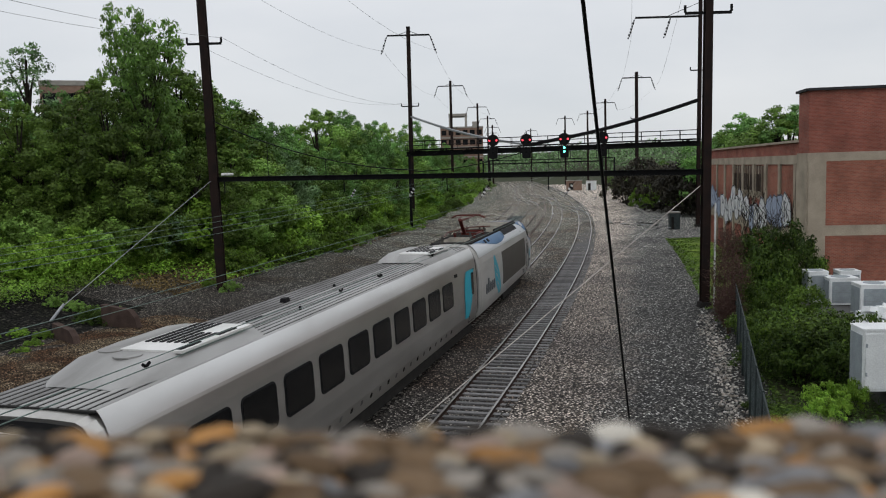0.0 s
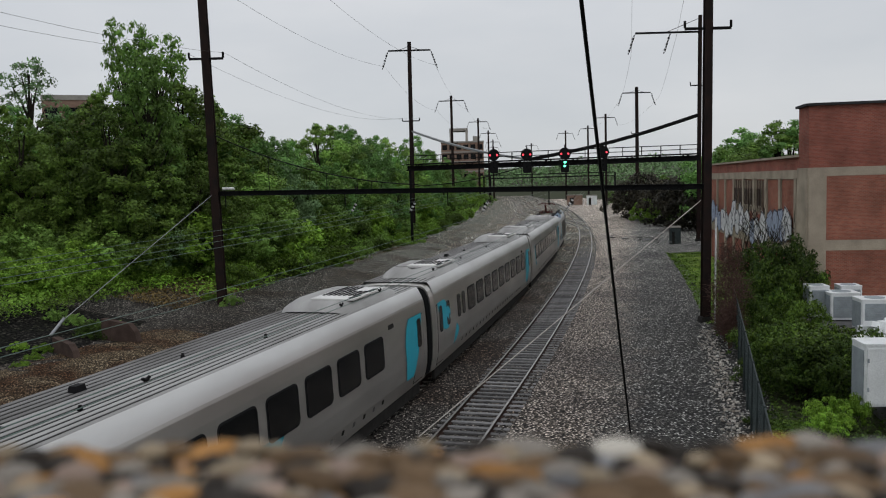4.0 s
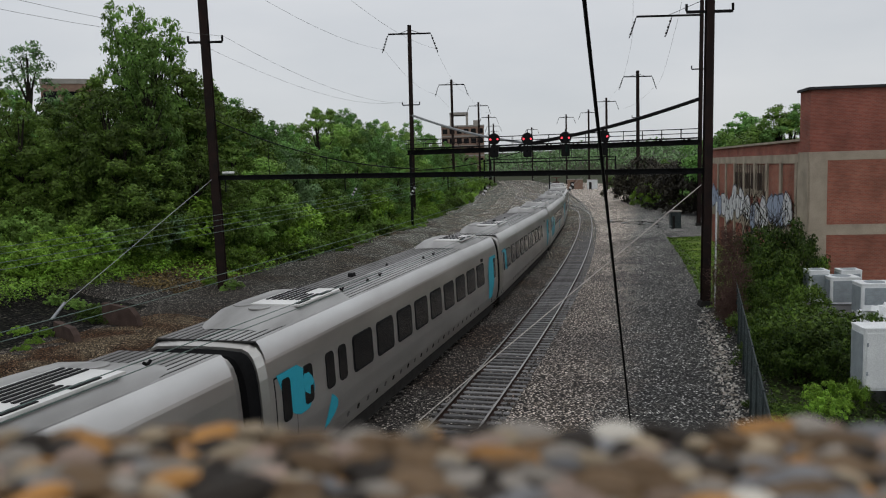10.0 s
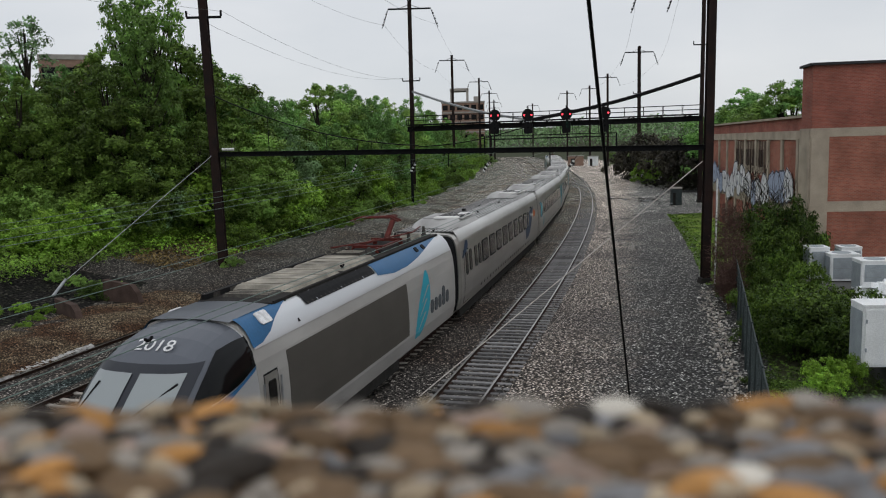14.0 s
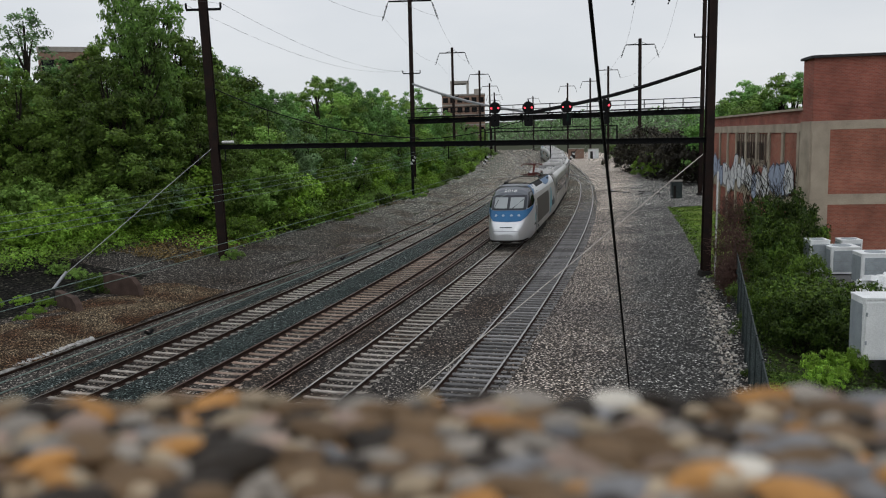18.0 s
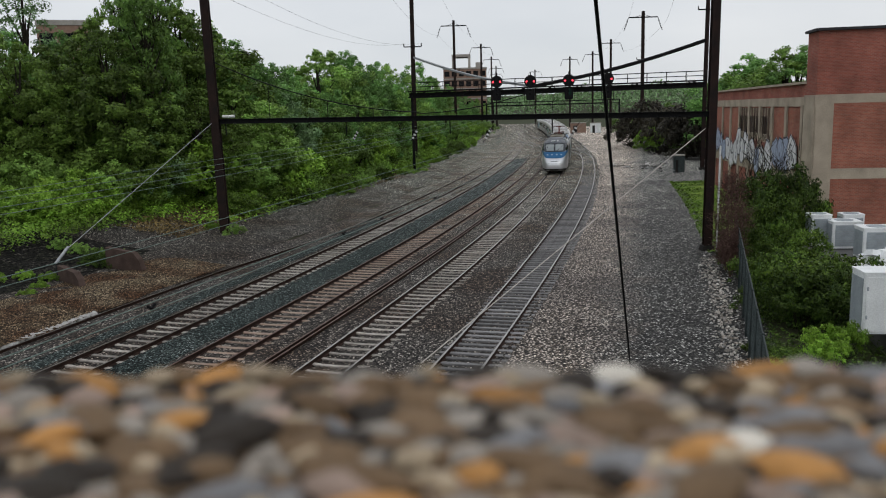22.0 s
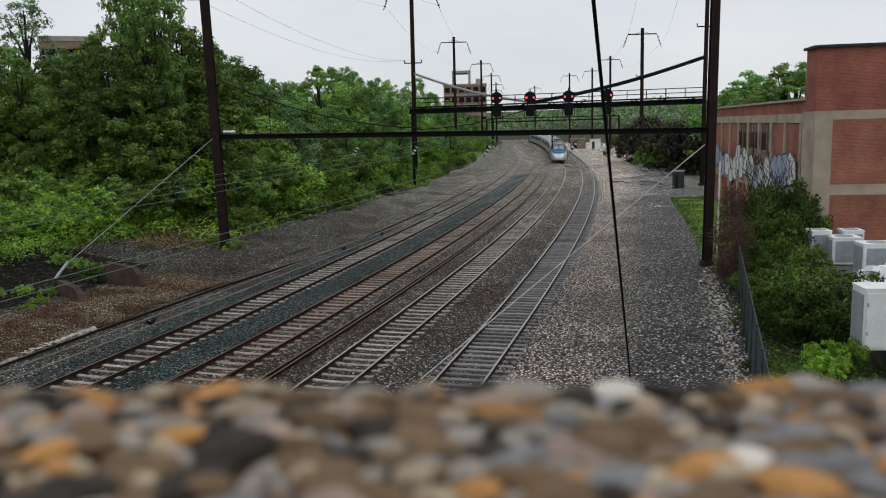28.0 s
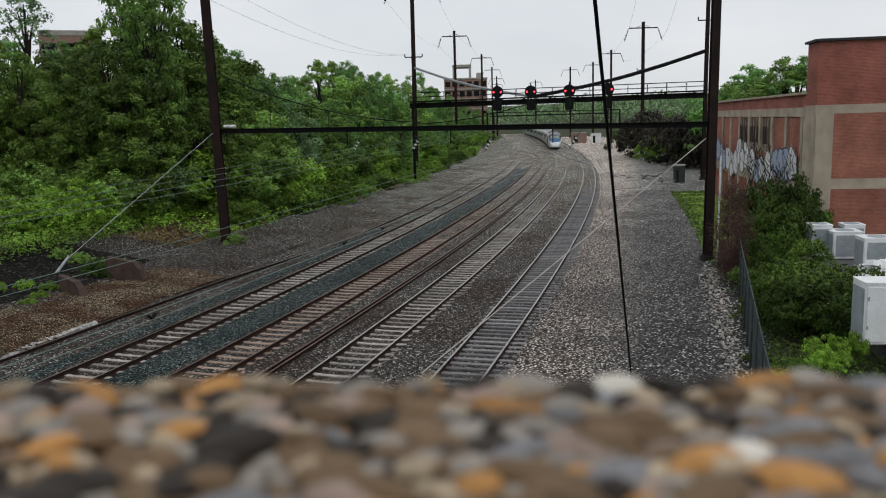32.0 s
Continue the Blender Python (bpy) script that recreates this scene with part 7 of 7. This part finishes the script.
        b = part("roof_box", m, M_TANROOF if 0.11 < h < 0.15 else M_ROOFGEAR, c, "dusty roof equipment cover")
        for i in range(4):
            g = Mesh()
            g.box((0, y - l / 2 + l * (i + 0.5) / 4, 3.98 + h), (w * 0.9, 0.03, 0.015))
            part("rib", g, M_TANROOF, b)
    m = Mesh()
    m.box((-0.9, -0.8, 4.0), (0.12, 7.2, 0.22))
    tr = part("cable_trough", m, M_BLACK, c, "black roof cable trough")
    for i in range(9):
        g = Mesh()
        g.box((-0.835, -3.9 + 0.8 * i, 4.03), (0.02, 0.3, 0.11))
        part("port", g, M_ROOFGEAR, tr)
    # pantograph, half folded
    m = Mesh()
    for sx in (-0.5, 0.5):
        m.bar((sx, 4.0, 4.12), (sx, 6.6, 4.12), 0.1, 0.08)
        for yy in (4.1, 6.5):
            m.tube([(sx, yy, 3.95), (sx, yy, 4.12)], 0.09, 8)
    m.bar((-0.6, 4.3, 4.16), (0.6, 4.3, 4.16), 0.1, 0.1)
    m.bar((-0.6, 6.4, 4.16), (0.6, 6.4, 4.16), 0.1, 0.1)
    p = part("pantograph", m, M_PANTO, c, "red pantograph base")
    m = Mesh()
    m.bar((0, 6.4, 4.2), (0, 7.4, 4.95), 0.16, 0.12)
    part("lower_arm", m, M_PANTO, p)
    m = Mesh()
    m.bar((-0.1, 7.4, 4.95), (-0.35, 5.4, 5.05), 0.06, 0.06)
    m.bar((0.1, 7.4, 4.95), (0.35, 5.4, 5.05), 0.06, 0.06)
    part("upper_arm", m, M_PANTO, p)
    m = Mesh()
    for yy in (5.2, 5.5):
        m.tube([(-0.9, yy, 4.95), (-0.6, yy, 5.08), (0.6, yy, 5.08), (0.9, yy, 4.95)], 0.035, 6)
    part("pan_head", m, M_PANTO, p)
    rg2 = random.Random(2)
    for i in range(9):
        m = Mesh()
        x, y = rg2.uniform(-0.7, 0.7), rg2.choice((3.2, 7.2, 9.4)) + rg2.uniform(-0.3, 0.3)
        m.tube([(x, y, 3.96), (x, y, 4.3)], [0.09, 0.05], 8)
        part("roof_insulator", m, M_ROOFGEAR, c)
    m = Mesh()
    m.tube([(-0.7, 2.9, 4.3), (0.2, 4.2, 4.34), (0.7, 7.4, 4.32), (0.3, 9.6, 4.3)], 0.03, 5)
    part("busbar", m, M_PANTO, c)
    m = Mesh()
    m.box((0, 0, 0.5), (2.3, 7, 0.42))
    part("underframe", m, M_GRIME, c)
    bogie(c, -5.6)
    bogie(c, 6.2)
    m = Mesh()
    for i in range(4):
        q = [(x * 0.84, 10.38 + 0.09 * i, 0.9 + (z - 0.9) * 0.93) for x, z in full(POWER)]
        q2 = [(x * 0.78, 10.42 + 0.09 * i, 0.9 + (z - 0.9) * 0.91) for x, z in full(POWER)]
        m.loft([q, q2])
    part("bellows", m, M_BLACK, c, "black gangway bellows")
    return c


tail = power_car()
head = copy_thing(tail, pose(0, 0, 0))
c_first = coach("first")
c_teal = coach("teal")
c_shift = coach("shifted")
c_cafe = coach("cafe")
c_quiet = coach("quiet")
COACHES = [c_first, c_shift, c_quiet, c_cafe, c_teal, coach("lead")]
CAR, POW = 26.6, 21.2


# ---------------------------------------------------------------- pebbles of the parapet and ties of the tracks
def pebble_data(k, mat, fine=2):
    rng = np.random.default_rng(100 + k)
    bm = bmesh.new()
    bmesh.ops.create_icosphere(bm, subdivisions=fine, radius=1.0)
    a = rng.uniform(0.75, 1.2, 3)
    for v in bm.verts:
        d = 1 + 0.25 * noise.noise(v.co * 1.3 + Vector((k * 3.7, 0, 0)))
        v.co = Vector((v.co.x * d * a[0] * 1.4, v.co.y * d * a[1] * 0.9, v.co.z * d * 0.6))
    me = bpy.data.meshes.new("pebble")
    bm.to_mesh(me)
    bm.free()
    me.materials.append(mat)
    me.polygons.foreach_set("use_smooth", [True] * len(me.polygons))
    return me


def build_pebbles():
    rng = random.Random(17)
    weights = [28, 9, 20, 16, 20, 0.12, 8, 9]
    kinds = [(k, pebble_data(i * 8 + k, M_PEB[k])) for i in range(2) for k in range(8)]
    grit = [(k, pebble_data(i * 8 + k, M_PEB[k], 1)) for i in range(2) for k in range(8)]
    cum = []
    for k, _ in kinds:
        cum.append(weights[k])
    far_v, near = {}, 0
    step = 0.0072
    for layer, (sizes, top) in enumerate((((0.42, 0.5, 0.6, 0.7, 0.95), 7.5346), ((0.28, 0.34, 0.4, 0.5), 7.5324), ((0.16, 0.2, 0.26), 7.5322))):
        st = step * (1.0, 0.62, 0.5)[layer]
        for j in range(int(0.12 / (st * 0.72))):
            y = 0.2 - st * 0.3 - j * st * 0.72
            n = int(0.4 / st)
            for i in range(n):
                x = (i - n / 2 + 0.5 * (j % 2)) * st + rng.uniform(-0.36, 0.36) * st
                yy = y + rng.uniform(-0.3, 0.3) * st
                k, me = rng.choices(grit if layer else kinds, cum)[0]
                r = step * rng.choice(sizes)
                z = top + rng.uniform(-0.0032, 0.0008) - 0.42 * r
                z -= 0.018 * max(-0.35, min(0.35, x))
                m = pose(x, yy, z, rng.uniform(-14, 14), rng.uniform(-14, 14), rng.uniform(-40, 40)) @ Matrix.Diagonal((r, r, r, 1))
                if layer == 0 and abs(x) < 0.16 and y > 0.04 and near < 300:
                    part("pebble", me, None, PARAPET, at=m)
                    near += 1
                else:
                    far_v.setdefault(k, []).append((me, m))
    # the same stones go on along the parapet, coarser
    st = 0.011
    for j in range(int(0.43 / st)):
        for i in range(int(1.6 / st)):
            x, y = -0.8 + (i + 0.5 * (j % 2) + rng.uniform(-0.3, 0.3)) * st, 0.195 - (j + rng.uniform(-0.3, 0.3)) * st
            if abs(x) < 0.2 and y > 0.08:
                continue
            k, me = rng.choices(grit, cum)[0]
            r = st * rng.choice((0.42, 0.5, 0.6, 0.7))
            far_v.setdefault(k, []).append((me, pose(x, y, 7.5335 - 0.018 * max(-0.35, min(0.35, x)) + rng.uniform(-0.002, 0.0006) - 0.42 * r, 0, 0, rng.uniform(0, 360)) @ Matrix.Diagonal((r, r, r, 1))))
    part("pebble", kinds[5][1], None, PARAPET, "white quartz pebble", at=pose(0.0412, 0.191, 7.5337, 0, 0, 10) @ Matrix.Diagonal((0.0054, 0.0046, 0.0044, 1)))
    for k, items in far_v.items():
        vs, fs, off = [], [], 0
        for me, m in items:
            co = np.empty(len(me.vertices) * 3)
            me.vertices.foreach_get("co", co)
            co = co.reshape(-1, 3)
            mm = np.array(m)
            vs.append(co @ mm[:3, :3].T + mm[:3, 3])
            f = np.empty(len(me.polygons) * 3, dtype=int)
            me.polygons.foreach_get("vertices", f)
            fs.append(f + off)
            off += len(co)
        v, f = np.concatenate(vs), np.concatenate(fs)
        me = bpy.data.meshes.new("aggregate")
        me.vertices.add(len(v))
        me.vertices.foreach_set("co", v.ravel())
        me.loops.add(len(f))
        me.loops.foreach_set("vertex_index", f)
        me.polygons.add(len(f) // 3)
        me.polygons.foreach_set("loop_start", np.arange(len(f) // 3) * 3)
        me.polygons.foreach_set("loop_total", np.full(len(f) // 3, 3))
        me.polygons.foreach_set("use_smooth", np.ones(len(f) // 3, dtype=bool))
        me.materials.append(M_PEB[k])
        me.update(calc_edges=True)
        tagged(part("aggregate", me, None, PARAPET), kind="stuff")


build_pebbles()


def build_ties():
    for name, u, mat, label, ln, w, pitch, dip, near in TRACKS:
        rng = random.Random(name)
        me = tie_data(mat, ln, w, 0.2, dip)
        s = near
        k = 0
        rest = Mesh()
        while s < 330:
            h = -heading(s) + rng.uniform(-0.012, 0.012)
            p = on_line(s, u + rng.uniform(-0.03, 0.03), -0.135 + rng.uniform(-0.006, 0.006))
            if k < 130:
                part("tie", me, None, TRACK_OBS[name], at=Matrix.Translation(p) @ Matrix.Rotation(h, 4, "Z"))
            else:
                rest.box(p - Vector((0, 0, 0.078)), (ln * 0.94, w, 0.14), Matrix.Rotation(h, 3, "Z"))
            s += pitch
            k += 1
        tagged(part("ties", rest, mat, TRACK_OBS[name]), kind="stuff")


build_ties()


# ---------------------------------------------------------------- movement
RUN = [(0, -141.3), (1, -130.2), (3, -107.6), (6, -74.6), (8, -52.2), (10.5, -24.3), (12, -7.9), (13, 3.0), (14, 13.8), (14.5, 19.1), (16.5, 40.5), (19, 65.5), (21, 86.0), (23, 107.0), (25, 129.5),
       (28, 160.0), (30, 180.0), (32, 198.0)]


def run_at(t):
    """Where the tail of the train is at t: a smooth curve through RUN."""
    i = max(j for j in range(len(RUN) - 1) if RUN[j][0] <= t or j == 0)
    (t0, p0), (t1, p1) = RUN[i], RUN[i + 1]

    def rate(j):
        a, b = RUN[max(j - 1, 0)], RUN[min(j + 1, len(RUN) - 1)]
        return (b[1] - a[1]) / (b[0] - a[0])
    h = t1 - t0
    x = (t - t0) / h
    return ((2 * x ** 3 - 3 * x ** 2 + 1) * p0 + (x ** 3 - 2 * x ** 2 + x) * h * rate(i) + (-2 * x ** 3 + 3 * x ** 2) * p1 + (x ** 3 - x ** 2) * h * rate(i + 1))


def car_pose(s, half, turned=False):
    a, b = on_line(s - half), on_line(s + half)
    yaw = math.degrees(math.atan2(-(b.x - a.x), b.y - a.y))
    c = (a + b) / 2
    return pose(c.x, c.y, 0, 0, 0, yaw + (180 if turned else 0))


def motions():
    times = [0.5 * i for i in range(65)]
    walk(tail, [(t, car_pose(run_at(t) + POW / 2, 5.9)) for t in times])
    for i, c in enumerate(COACHES):
        walk(c, [(t, car_pose(run_at(t) + POW + CAR * (i + 0.5), 8.95)) for t in times])
    walk(head, [(t, car_pose(run_at(t) + POW + CAR * 6 + POW / 2, 5.9, True)) for t in times])
    for v in GREEN_VANES:
        z = v.matrix_basis.translation.z
        walk(v, [(0, pose(0, -0.09, z)), (9.1, pose(0, -0.09, z)), (9.2, pose(0, -0.09, z, 0, 0, 60)), (9.3, pose(0, -0.09, z, 0, 0, 120)), (32, pose(0, -0.09, z, 0, 0, 120))])


motions()
